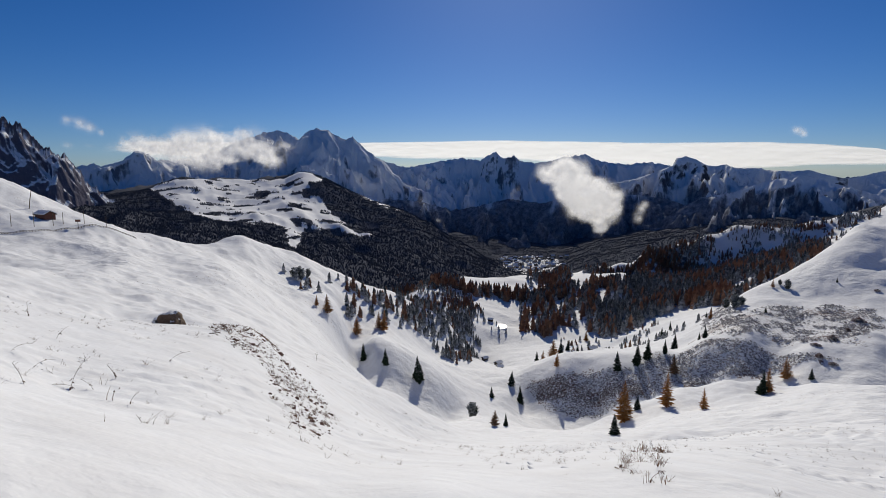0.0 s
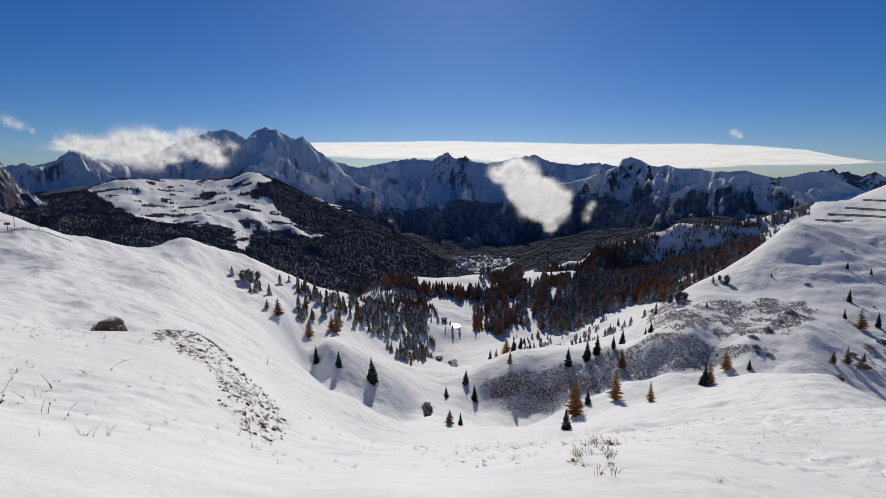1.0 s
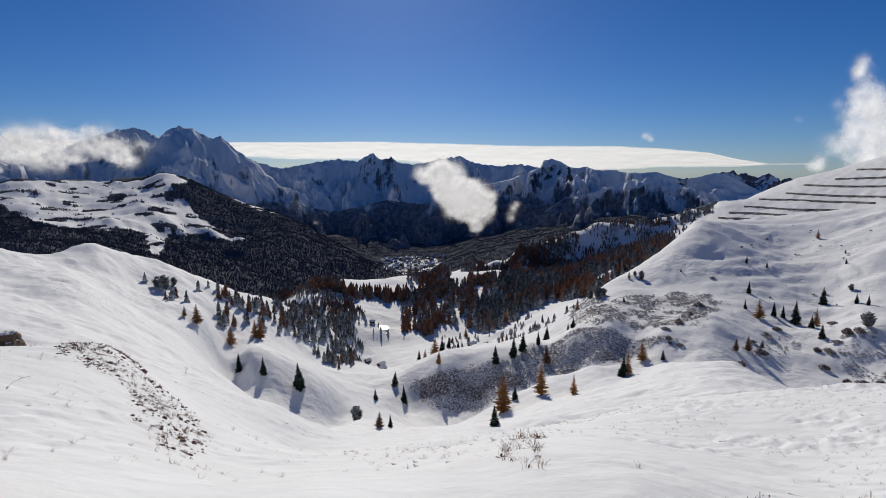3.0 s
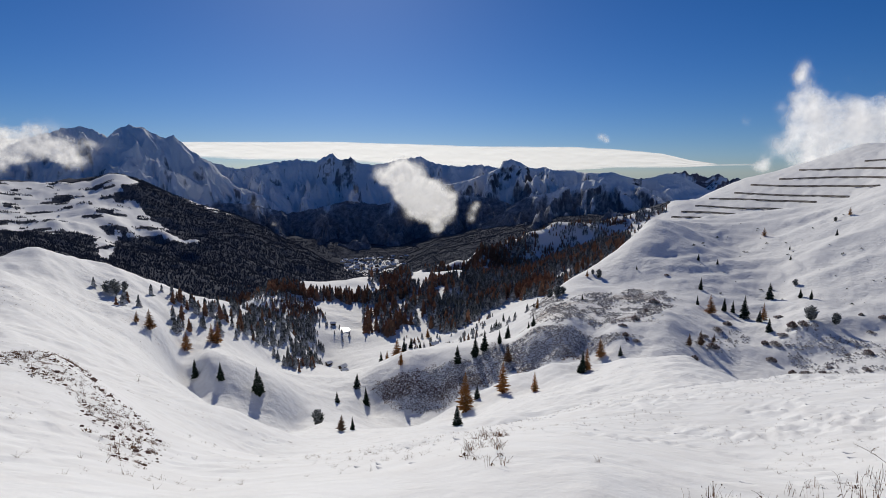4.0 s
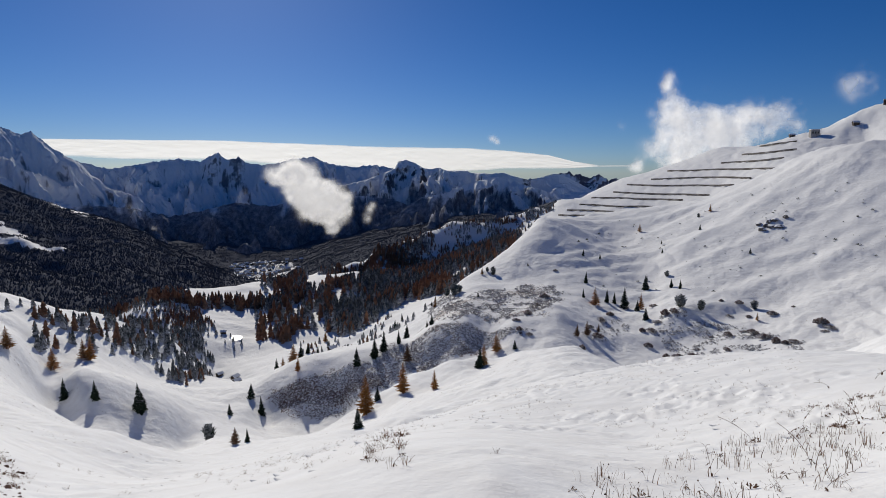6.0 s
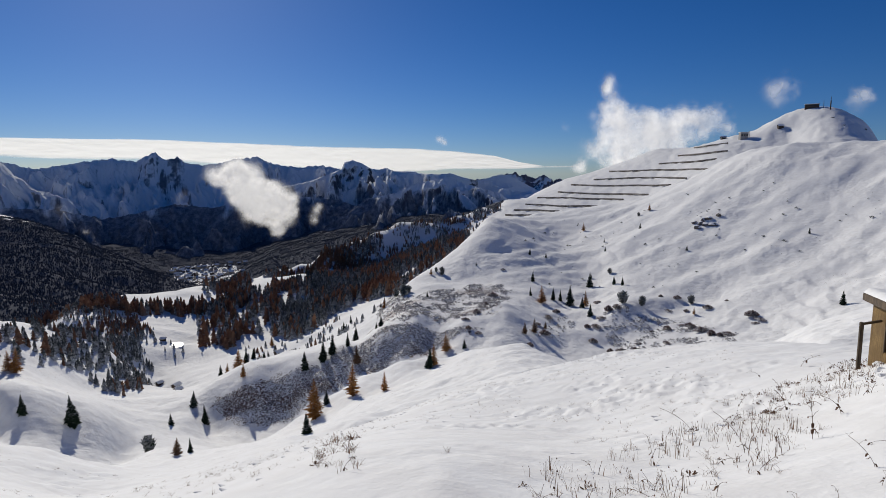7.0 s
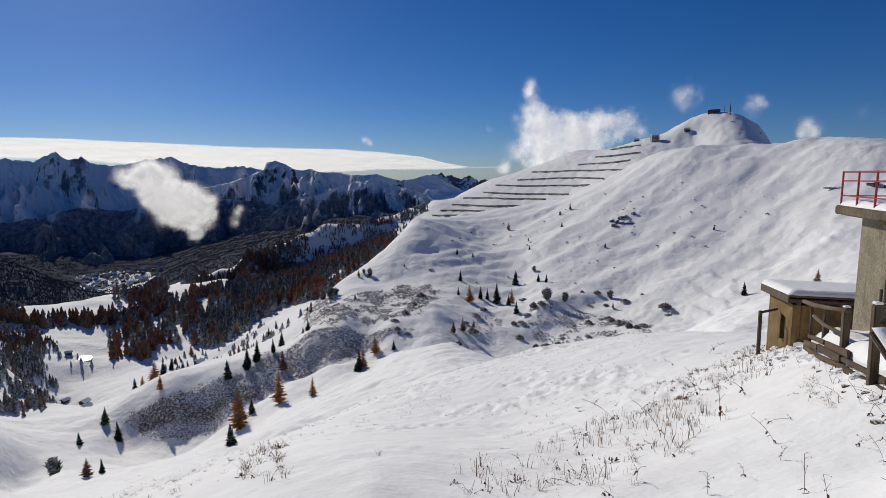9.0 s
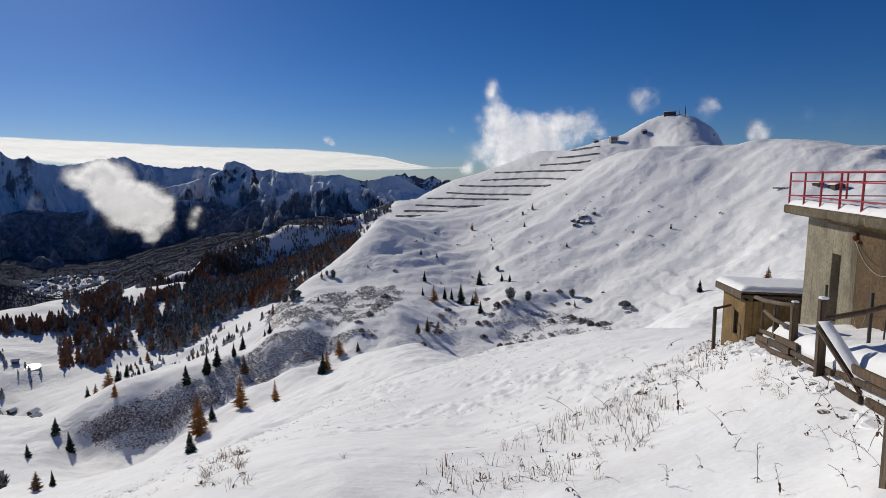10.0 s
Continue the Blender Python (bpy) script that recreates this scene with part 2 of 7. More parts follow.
LINES["left_crest_lee"] = [(-37.8, 280, -14.1), (-36, 277, -18.3), (-34.2, 276, -23), (-32.3, 270, -27.4), (-30.7, 264, -31.3), (-29, 254, -34.2), (-27.3, 260, -37.3), (-24.5, 276, -44.3),
    (-22.1, 283, -46.4), (-19.6, 292, -47.1), (-17, 306, -53.3), (-13.8, 318, -62.2), (-10.5, 332, -74.1), (-7.7, 341, -82.5), (-4.9, 354, -92.7), (-0.2, 377, -112.9),
    (3, 377, -140.7)]
LINES["gully"] = [(6.6, 130, -60.7), (6.9, 195, -79.3), (8.7, 196.6, -84.3), (12.7, 187, -83.5), (16.1, 186, -81.5), (10.5, 115, -54), (4, 75, -37.2), (-2.7, 42, -21.3),
    (6.9, 60, -29.3), (16.2, 62, -29)]
LINES["valley_floor"] = [(6.8, 320, -117), (5.7, 390, -134.6), (5.1, 430, -137.1), (5.9, 480, -132.6), (10.2, 430, -128.7), (9.7, 345, -117.2), (15.2, 390, -121.8), (12.6, 330, -111.1),
    (8.5, 530, -136.2), (0.9, 430, -116.2), (-2, 520, -118.6), (3.8, 590, -125.3), (13.5, 540, -125.5), (11.3, 480, -127.3)]
LINES["meadow"] = [(2.1, 640, -126.2), (2.1, 730, -135.7), (7.8, 730, -133.9), (17.7, 730, -127.4), (13.4, 650, -123), (-1.4, 640, -129.5)]
LINES["meadow_back"] = [(2.1, 900, -214.8), (7.9, 900, -213), (17.8, 880, -183), (-3.7, 900, -214.3)]
LINES["forest_right"] = [(17.8, 570, -118.5), (23, 500, -110.2), (25.4, 440, -97.2), (20.5, 430, -111.1), (18, 390, -112.1), (22.9, 630, -114.9), (27.5, 670, -102.4), (31.8, 690, -86.1),
    (27.6, 520, -96)]
LINES["bowl"] = [(16.2, 845, -153.7), (19.3, 865, -144.7), (21.8, 880, -140.6), (23.8, 890, -134.4), (25.6, 906, -121.5), (27.4, 925, -112.1), (29.6, 945, -102.3), (31.7, 962, -92),
    (33.3, 985, -85.2), (34.8, 1003, -76.9), (37, 1035, -66.5)]
LINES["bowl_crest"] = [(14.5, 870, -149.1), (16.1, 885, -141), (17.7, 900, -132.6), (20.2, 912, -117.6), (22.7, 930, -105.8), (25, 948, -92.1), (27.3, 968, -79.3), (29.5, 982, -78),
    (31.6, 992, -78), (33.2, 1010, -71.3), (34.8, 1028, -64.5), (36.3, 1042, -58.4), (37.7, 1055, -52.2)]
LINES["bowl_crest_lee"] = [(14.5, 909, -175.8), (16.1, 925, -167.7), (17.7, 940, -159.3), (20.2, 953, -143.8), (22.7, 972, -131.9), (25, 991, -118), (27.3, 1012, -105.1), (29.5, 1026, -104.1),
    (31.6, 1037, -104.3), (33.2, 1055, -97.7), (34.8, 1074, -91.1), (36.3, 1089, -85), (37.7, 1102, -78.8)]
LINES["shoulder"] = [(27.7, 285, -59.9), (32.1, 270, -56.2), (35.3, 300, -51.6), (37, 262, -54.6), (25.6, 228, -60.9), (30.2, 222, -57.3), (34.4, 222, -55.9), (38.2, 222, -53.2),
    (23.2, 240, -71.4), (19.1, 260, -80.8), (32, 300, -53)]
LINES["shoulder_crest"] = [(29, 312, -57.7), (29.9, 318, -55.5), (31.3, 327, -51.6), (32.7, 335, -47.2), (33.9, 343, -42.4), (35, 352, -37.1)]
LINES["shoulder_crest_lee"] = [(29, 368, -79.1), (29.9, 375, -76.7), (31.3, 386, -72.5), (32.7, 395, -67.5), (33.9, 405, -62.2), (35, 415, -56.3)]
LINES["shrub_slope"] = [(9.2, 205, -79.4), (12.6, 205, -73.3), (17, 205, -69.7), (21.2, 205, -64.7), (25.6, 212, -59.1), (29.3, 212, -56.7), (33.7, 206, -55.9), (36.5, 204, -56.7),
    (11.5, 194.8, -80.7), (15.5, 198.1, -76.2), (20.8, 197, -69.9), (20.9, 192.6, -72.4), (25.8, 195.4, -67), (25.7, 202.4, -63), (32.5, 198.8, -60.6), (29.9, 204.1, -61.1)]
LINES["mound"] = [(16.7, 140, -60.6), (19.8, 142, -56.5), (23.4, 148, -53.8), (27.2, 150, -50.9), (30.4, 150, -49.4)]
LINES["mound_lee"] = [(16.7, 157, -72.5), (19.8, 159, -68.1), (23.4, 166, -65.2), (27.2, 168, -62.1), (30.4, 168, -60.4)]
LINES["mound_end"] = [(34.5, 155, -49.5), (40.3, 155, -47.6), (43.8, 150, -50.1)]
LINES["mound_end_lee"] = [(34.5, 174, -60.7), (40.3, 174, -58.5), (43.8, 168, -61.1)]
LINES["mound_front"] = [(25.9, 135, -50.9), (22.3, 130, -51.7), (18.4, 122, -54.9), (30.5, 142, -49.1), (28.5, 90, -37.7), (22.6, 75, -34.1)]
LINES["mound_face"] = [(28.6, 108, -42.6), (34.4, 100, -37.8), (39.1, 95, -34.2)]
LINES["right_brow"] = [(23.5, 48, -22.6), (29.7, 49, -20.7), (35.6, 50, -19.2), (41.5, 52, -18.4), (47.4, 55, -17.6), (53.1, 57, -16.9), (58.7, 57, -15.9), (64, 54, -14.3),
    (68.4, 48, -12.1)]
LINES["right_brow_lee"] = [(23.5, 62, -32.6), (29.7, 64, -30.1), (35.6, 65, -28.2), (41.5, 68, -27.3), (47.4, 72, -26.5), (53.1, 74, -25.7), (58.7, 74, -24.4), (64, 70, -22.2),
    (68.4, 62, -18.9)]
LINES["right_ground"] = [(55.5, 22, -8.6), (63.6, 24, -7.8), (66.3, 15, -5.54), (75.5, 14.6, -4.05), (77.7, 11.2, -3.33), (80.7, 9.8, -3.13), (82, 8.6, -3.02), (74.2, 17, -4.54),
    (78, 7.5, -3.15), (82.5, 5, -2.32), (66.5, 9, -4.04), (55.7, 9, -4.69), (55.8, 6.5, -3.81), (37.8, 8.6, -4.67), (31.8, 7.2, -4.09), (46.8, 18, -8.39),
    (37.9, 25, -11.1), (71.6, 22.8, -6), (69.7, 25.9, -7.1), (78.4, 21, -4.9), (81.4, 19, -4.24), (46.8, 30, -11.7)]
LINES["right_crest"] = [(35.8, 399.7, -35.1), (38.1, 447.4, -37.3), (40.4, 493.9, -36.9), (42.7, 505.4, -33.3), (45, 518.4, -30.5), (47.2, 498.6, -27.3), (49.2, 496.4, -25.1), (51.1, 495.5, -21.2), (53.1, 492.9, -13.8), (54.9, 490.5, -5.8), (56.5, 488.5, 1.4), (58.1, 484.2, 9.8), (59.7, 477.7, 16.4), (61.2, 469.7, 20.2), (63.2, 456.3, 20.9), (65.1, 456.3, 19.9), (67.3, 454.2, 19.6), (69.3, 453.2, 20.1), (71.1, 448.8, 22.7), (74, 440.1, 22.6), (76.1, 432.4, 20.0), (78.4, 423.7, 18.1), (80.5, 415, 16.2)]
LINES["right_crest_lee"] = [(35.8, 479.8, -56.7), (38.1, 547.1, -62.1), (40.4, 613, -64.1), (42.7, 633, -60.6), (45, 652.3, -58.0), (47.2, 625, -53.1), (49.2, 616.3, -49.7), (51.1, 610.5, -44.3), (53.1, 602.1, -34.8), (54.9, 595, -24.9), (56.5, 589.2, -16.2), (58.1, 581.9, -5.6), (59.7, 573.2, 2.5), (61.2, 564.1, 7.3), (63.2, 548, 8.7), (65.1, 548, 7.6), (67.3, 544.9, 7.3), (69.3, 543.8, 7.8), (71.1, 538.7, 11.0), (74, 529.4, 11.3), (76.1, 520.2, 8.5), (78.4, 510.9, 6.4), (80.5, 500.6, 4.5)]
LINES["right_hill"] = [(38.1, 325.8, -45.2), (43.8, 384, -45.8), (49.6, 333.4, -46.2), (55.2, 318.4, -43.4), (60.5, 305.4, -40.6), (65.6, 294.3, -37.9), (70.3, 285.8, -35.4), (55, 390, -22.6),
    (60.4, 380.7, -17.9), (65.4, 362.2, -16.5), (70, 353.7, -12.4), (74.3, 337.7, -8.6), (78.3, 326, -7.9), (80.8, 317.5, -7.5), (46.7, 302.7, -57.6), (43.8, 245.8, -59.5),
    (49.6, 235.4, -59.1), (55.3, 238, -58.8), (60.7, 242.1, -53.6), (65.8, 244.2, -47.5), (63.4, 215, -53.5), (49.7, 225, -64), (41.5, 210.7, -60.3), (74.7, 266, -29.3),
    (78.6, 254.5, -26.9)]
LINES["knoll"] = [(65.9, 128, -28.4), (68.7, 122, -24), (71.9, 117, -20.6), (74.8, 110, -15.9), (78.7, 105, -13.7)]
LINES["knoll_lee"] = [(65.9, 166, -41.8), (68.7, 159, -36), (71.9, 152, -31.4), (74.8, 143, -25), (78.7, 136, -21.8)]
LINES["knoll_front"] = [(66, 75, -18.9), (70.7, 75, -17.5), (77.1, 70, -13.8), (81.2, 60, -11)]
LINES["terrace_crest"] = [(34.7, 1257.8, -97.9), (40.4, 1257.8, -53.3), (43.8, 1257.8, -13.6), (47.8, 1257.8, 13.7), (52.2, 1257.8, 50.1), (58.1, 1141.2, 64.7), (59.6, 1116.2, 69.3), (61.6, 1101, 82.8), (62.6, 1118, 96.9), (64, 1127, 107.0), (66, 1127, 104.9), (67.4, 1118, 87.6), (68.6, 1118, 69.2)]
LINES["terrace_crest_lee"] = [(34.7, 1509.3, -177.8), (40.4, 1509.3, -124.5), (43.8, 1509.3, -76.6), (47.8, 1509.3, -43.8), (52.2, 1509.3, -0.2), (58.1, 1369.5, 22.9), (59.6, 1339.7, 29.5), (61.6, 1321, 46.6), (62.6, 1342, 62.6), (64, 1352, 74.3), (66, 1352, 71.8), (67.4, 1342, 51.4), (68.6, 1342, 29.3)]
LINES["terrace_foot"] = [(40.4, 893, -68.5), (47.2, 893, -48.9), (52.3, 921, -19.5), (57.6, 976, 30.5), (60.2, 1023, 45.7), (62.7, 1051, 57.7), (68.9, 1116, 43.8), (74.1, 1209, 35)]
LINES["far_slope"] = [(-28.1, 1300, -110.9), (-24.5, 1150, -127.7), (-18.5, 1200, -144.8), (-13.3, 1200, -172.5), (-7.7, 1150, -203.5), (-2, 1000, -202.3), (-18.5, 1600, -153.3), (-10.5, 1600, -184.7),
    (-4.8, 1650, -209.9), (0.9, 1650, -261.1), (-28, 2000, -117.9), (-31, 1900, -111.7), (-24.4, 1650, -124.5)]
LINES["plateau"] = [(-23.4, 1750, -123.4), (-19.4, 1900, -123.6), (-15.8, 1900, -119), (-20.9, 2300, -79.9), (-15.7, 2300, -60.8), (-12, 1900, -139.7), (-8.2, 1800, -187.7)]
LINES["plateau_crest"] = [(-24.6, 2500, -17.2), (-20.8, 2600, -28.2), (-17.2, 2600, -29), (-13.5, 2450, -4.7), (-10.3, 2350, -61.5), (-7.6, 2250, -114.6), (-4.8, 2150, -142.2), (-1.4, 2050, -187.4),
    (2.1, 1950, -247.1), (5, 1850, -293.8)]
LINES["plateau_crest_lee"] = [(-24.6, 3125, -130.8), (-20.8, 3250, -148.9), (-17.2, 3250, -150), (-13.5, 3062, -113.1), (-10.3, 2938, -179.7), (-7.6, 2812, -241.7), (-4.8, 2688, -271.8), (-1.4, 2562, -323.9),
    (2.1, 2438, -394.2), (5, 2312, -448.2)]
LINES["deep_valley"] = [(6.7, 2600, -448.7), (11.2, 2600, -430.4), (5.5, 2900, -442.5), (9.5, 3200, -429.6), (15, 2600, -354.9), (20.2, 2600, -295.8), (3.8, 3300, -381), (12.2, 4800, -449.4),
    (-4.8, 4800, -360.4), (-20.9, 4800, -202.3), (-37.9, 4800, -168.7), (27.3, 2600, -222.3), (35.6, 2600, -172.3), (38, 4800, -251.8), (-37.9, 1900, -81.6), (38.1, 2600, -126.5),
    (49.5, 2800, -136.4), (65.3, 2800, -76.5), (80.8, 2800, -66.2), (80.7, 4800, -76.1), (55, 4800, -91.5)]
LINES["gap_left"] = [(-42, 330, -75), (-38, 450, -120), (-25, 450, -125), (-15, 500, -150), (-25, 800, -190), (-38, 900, -190), (-8, 650, -165), (-2, 480, -140)]
LINES["behind"] = [(-60, 5, -1.2), (-75, 30, 4), (-75, 200, 40), (-70, 800, 60), (-70, 4000, -200), (-110, 8, 0), (-130, 30, 9), (-130, 300, 110),
    (-130, 4000, 100), (180, 6, 0.2), (180, 40, 14), (180, 400, 130), (180, 4000, 100), (130, 8, 0), (120, 30, 3), (120, 200, 40),
    (125, 1500, 100), (110, 4000, -100), (95, 8, -1.4), (92, 25, -3), (95, 70, -8), (95, 200, -5), (95, 450, 10), (92, 760, 45),
    (95, 1300, -20), (-180, 6, 0.2), (-180, 40, 14), (-180, 400, 130), (-180, 4000, 100)]
LINES["underfoot"] = [(-180, 1.2, -1.6), (-135, 1.2, -1.6), (-90, 1.2, -1.7), (-45, 1.2, -1.8), (0, 1.2, -1.8), (45, 1.2, -1.8), (90, 1.2, -1.7), (135, 1.2, -1.6),
    (180, 1.2, -1.6)]


# skylines of the mountains: azimuth in degrees, rise over distance
ROCK_PEAK = [(-45.15, 0.1246), (-41.23, 0.0975), (-39.36, 0.0855), (-38.1, 0.0683), (-37.38, 0.0727), (-37.02, 0.0746), (-36.72, 0.0626), (-36.32, 0.0714),
    (-35.99, 0.0647), (-35.5, 0.0503), (-35.11, 0.0466), (-34.78, 0.0364), (-33.9, 0.0272), (-32.99, 0.0209), (-32.64, 0.0095), (-32.08, -0.0112),
    (-31.52, -0.0222), (-30.73, -0.0351), (-28.87, -0.0532), (-27.83, -0.0696)]
SNOW_PEAK = [(-35.64, -0.0202), (-34.04, -0.0044), (-32.4, 0.0095), (-31.58, 0.0121), (-30.76, 0.0088), (-29.25, 0.0174), (-28.48, 0.0277), (-28.02, 0.033),
    (-27.16, 0.0263), (-26.39, 0.0169), (-25.98, 0.0038), (-24.65, -0.014), (-23.52, -0.0304), (-21.87, -0.0437), (-19.93, -0.063)]
GREAT_MASSIF = [(-32.02, 0.0037), (-26.38, 0.0178), (-23.59, 0.0226), (-21.64, 0.0328), (-19.62, 0.0495), (-18.09, 0.0591), (-17.32, 0.0639), (-16.02, 0.068),
    (-14.99, 0.0637), (-14.07, 0.0537), (-13.14, 0.0679), (-12.33, 0.0728), (-11.26, 0.0693), (-10.36, 0.06), (-9.39, 0.0545), (-8.89, 0.0593),
    (-8.03, 0.0441), (-7.21, 0.0327), (-5.84, 0.0163), (-4.73, -0.0051), (-3.62, -0.0218), (-1.92, -0.0317), (-0.22, -0.0476), (1.49, -0.0675),
    (3.79, -0.1074)]
FAR_RANGE = [(-10.27, 0.0134), (-6.95, 0.0221), (-5.28, 0.0153), (-3.88, 0.0075), (-2.75, 0.0095), (-1.34, 0.0143), (0.35, 0.0201), (2.04, 0.023),
    (3.73, 0.019), (4.4, 0.0277), (5.29, 0.0335), (5.97, 0.0218), (6.97, 0.0266), (7.92, 0.0169), (9.03, 0.0139), (10.39, 0.0176),
    (12.01, 0.0242), (13.08, 0.0259), (13.87, 0.0296), (14.95, 0.0191), (16.27, 0.0143), (17.82, 0.0113), (19.84, 0.0148), (21.34, 0.0101),
    (23.77, 0.0027), (27.03, -0.0062)]
BLOCK_MOUNTAIN = [(12.11, -0.0401), (14.76, -0.0206), (16.86, -0.0195), (18.9, -0.011), (20.87, 0.0019), (21.83, 0.0091), (22.13, 0.0208), (22.99, 0.0234),
    (23.62, 0.0197), (24.92, 0.008), (25.39, 0.0079), (26.29, 0.0105), (26.99, 0.0052), (28.97, 0.005), (29.36, 0.0016), (31.51, -0.0004),
    (32.61, 0.0015), (33.81, -0.0053), (35.36, -0.0112)]
WHITE_HILLS = [(27.2, -0.0183), (30.4, -0.0186), (33.13, -0.0198), (34.8, -0.015), (36.2, -0.0073), (37.32, -0.0015), (38.17, -0.0005), (39.29, -0.0093),
    (41.09, -0.0261), (43.82, -0.041)]
JAGGED_RANGE = [(29.32, -0.0185), (34.8, -0.0092), (37.6, -0.0064), (38.28, 0.0014), (39.01, 0.0034), (39.4, -0.0015), (40.14, 0.0004), (40.87, -0.0084),
    (41.38, -0.0035), (42.01, -0.0016), (42.8, -0.0114), (43.36, -0.0075), (43.82, -0.0104), (44.5, -0.0153), (46.09, -0.0291), (49.48, -0.0389)]
DARK_MASSIF = [(20.11, -0.0901), (22.52, -0.0629), (24.38, -0.0421), (27.12, -0.0324), (29.27, -0.0164), (30.94, -0.0094), (32.15, -0.0052), (33.38, -0.0109),
    (35.37, -0.0227), (37.62, -0.0338), (38.14, -0.0408), (41.54, -0.0588)]
VALLEY_WALL = [(-9.28, -0.0664), (-5.89, -0.0472), (-2.5, -0.0515), (0.92, -0.0675), (3.2, -0.0615), (6.58, -0.0475), (9.94, -0.055), (12.65, -0.04),
    (15.32, -0.0348), (18.46, -0.039), (21.49, -0.0448), (24.44, -0.062), (27.29, -0.081)]


# lone trees: azimuth, distance, height; plots: azimuth, distance
SPRUCES = [(-8.29, 172.1, 5.7), (-6.04, 165.6, 5.1), (-2.64, 164.1, 7.8), (5.1, 187, 3.9), (6.63, 122.5, 3.2), (7.15, 204.9, 5.7), (8.12, 195.7, 6.9), (17.67, 77, 3.1),
    (19.72, 133.5, 3.4), (30.44, 141, 5.8), (34.09, 192, 3.3), (17.68, 203.8, 6.6), (19.52, 207.1, 7.9), (20.5, 207.3, 8), (22.01, 210.6, 5.3), (22.85, 242.9, 6.5),
    (25.49, 222.5, 4.7), (24.97, 231.6, 3), (21.67, 326.4, 5.6), (22.4, 358.1, 5.4), (9.74, 315.2, 9.7), (12.1, 377.4, 9.1), (12.82, 390.3, 7.8), (13.78, 379.8, 6.9),
    (30.24, 254.3, 2.7), (35.26, 308.2, 2.6), (25.47, 294.7, 2.7), (43.07, 266.1, 6), (43.77, 268.5, 5.4), (44.77, 265.2, 9.8), (45.93, 257.2, 5.2), (46.76, 244.7, 5.5),
    (46.61, 298.8, 7.9), (48.92, 292, 4.5), (49.72, 287.3, 4.6), (40.8, 263.9, 4.3), (40.98, 289.6, 5.8), (67.64, 238.3, 5.5), (40.65, 331, 4), (42.27, 332.5, 3),
    (55.31, 328.0, 2.9), (51.1, 381.0, 3.7), (47.96, 349.0, 2.8), (47.84, 370.0, 2.6), (46.72, 311.8, 2.5), (64.86, 330.3, 3.1)]
LARCHES = [(-11.78, 176, 6.1), (-8.88, 192, 6.6), (-6.16, 200.6, 7.8), (-6.62, 201.9, 6.2), (18.49, 128.9, 9.8), (22.37, 130.6, 7.8), (25.73, 127.7, 4.8), (30.87, 142.5, 5.9),
    (32.17, 194.1, 7.1), (10.31, 315.1, 9.7), (11.33, 332.2, 15.5), (11.74, 208.4, 5.5), (14.58, 423.4, 8.4), (25.81, 272.1, 5), (30.62, 300.9, 3.7), (22.92, 197.9, 6.8),
    (5.44, 117.8, 3.7), (-12.88, 175.6, 3.5), (41.96, 257.7, 8.2), (46.28, 264.2, 7.5), (56.25, 248.9, 3.2), (73.06, 109.5, 2.7), (40.31, 206.8, 4.7), (41.31, 211.1, 5.6),
    (51.85, 415.0, 5.2), (42.36, 217.9, 3.4), (45.83, 408.4, 5.8)]
STONE_PINES = [(3.09, 152.5, 4.8), (27.76, 269.9, 6.3), (27.07, 281.4, 5.1), (31.74, 300.4, 4.7), (28.29, 272.1, 3.9), (-14.45, 204.6, 5.2), (-14.98, 207.3, 3.7), (-13.61, 211.9, 3.1),
    (31.16, 304.3, 2.6), (49.81, 252.1, 5.6), (51.58, 253.8, 4.6), (55.95, 262.8, 4), (48.44, 312, 3.1), (50.91, 412.0, 2.9)]
WOOD_RIGHT = [(14.54, 644.3), (18.27, 656.3), (23.3, 871.5), (27.07, 884.7), (30.11, 915.3), (32.99, 934.8), (34.56, 920.3), (33.51, 567.7),
    (31.54, 508.8), (29.02, 492.5), (27.07, 418), (23, 481.9), (20.02, 453.6), (17.72, 390.8), (15.54, 439), (14.11, 492.2)]
WOOD_MIDDLE = [(8.23, 453.8), (7.61, 548.9), (7.01, 594.1), (12.35, 637.1), (14.83, 601.8), (15.23, 471.7), (14.17, 441.6), (12.47, 469.3),
    (11.1, 437.9)]
WOOD_ROW = [(-8.32, 994.4), (-3.72, 1009.6), (2.67, 592.6), (6.71, 615.6), (14.02, 606.3), (12.39, 578.8), (6.73, 569.2), (2.67, 560),
    (-1.41, 560), (-4.89, 970.8)]
WOOD_LEFT = [(-10.85, 224.7), (-5.47, 248), (0.34, 477.2), (3.86, 450.9), (3.59, 257.8), (1.82, 218.5), (-1.43, 241.4), (-4.93, 216.9),
    (-8.11, 207.6), (-10.64, 192.6)]
WOOD_LEFT_BACK = [(-2.58, 517.8), (2.97, 534.4), (3.73, 492.9), (3.16, 434.9), (3.77, 402.5), (0.34, 330)]
RUST_SLOPE = [(14.8, 815), (20, 835), (25.6, 858), (25.8, 935), (22.7, 922), (19, 900), (15.5, 875)]
MEADOW_GAP = [(8.3, 600), (8.6, 745), (10.5, 760), (12.9, 745), (12.7, 600)]
WOOD_RED = [(13.99, 760), (16.11, 879.1), (17.69, 911.5), (20.22, 902.5), (22.68, 926.3), (25.04, 942), (24.64, 914.2), (23.5, 892),
    (23.06, 870.4), (18.79, 875.7), (15.63, 760)]
WOOD_BOWL = [(25.04, 950), (27.3, 968.2), (31.64, 990.8), (34.8, 1016), (37.72, 1036.1), (37.77, 974.4), (34.85, 986.6), (31.68, 961.7),
    (28.68, 952.5), (25.58, 950)]
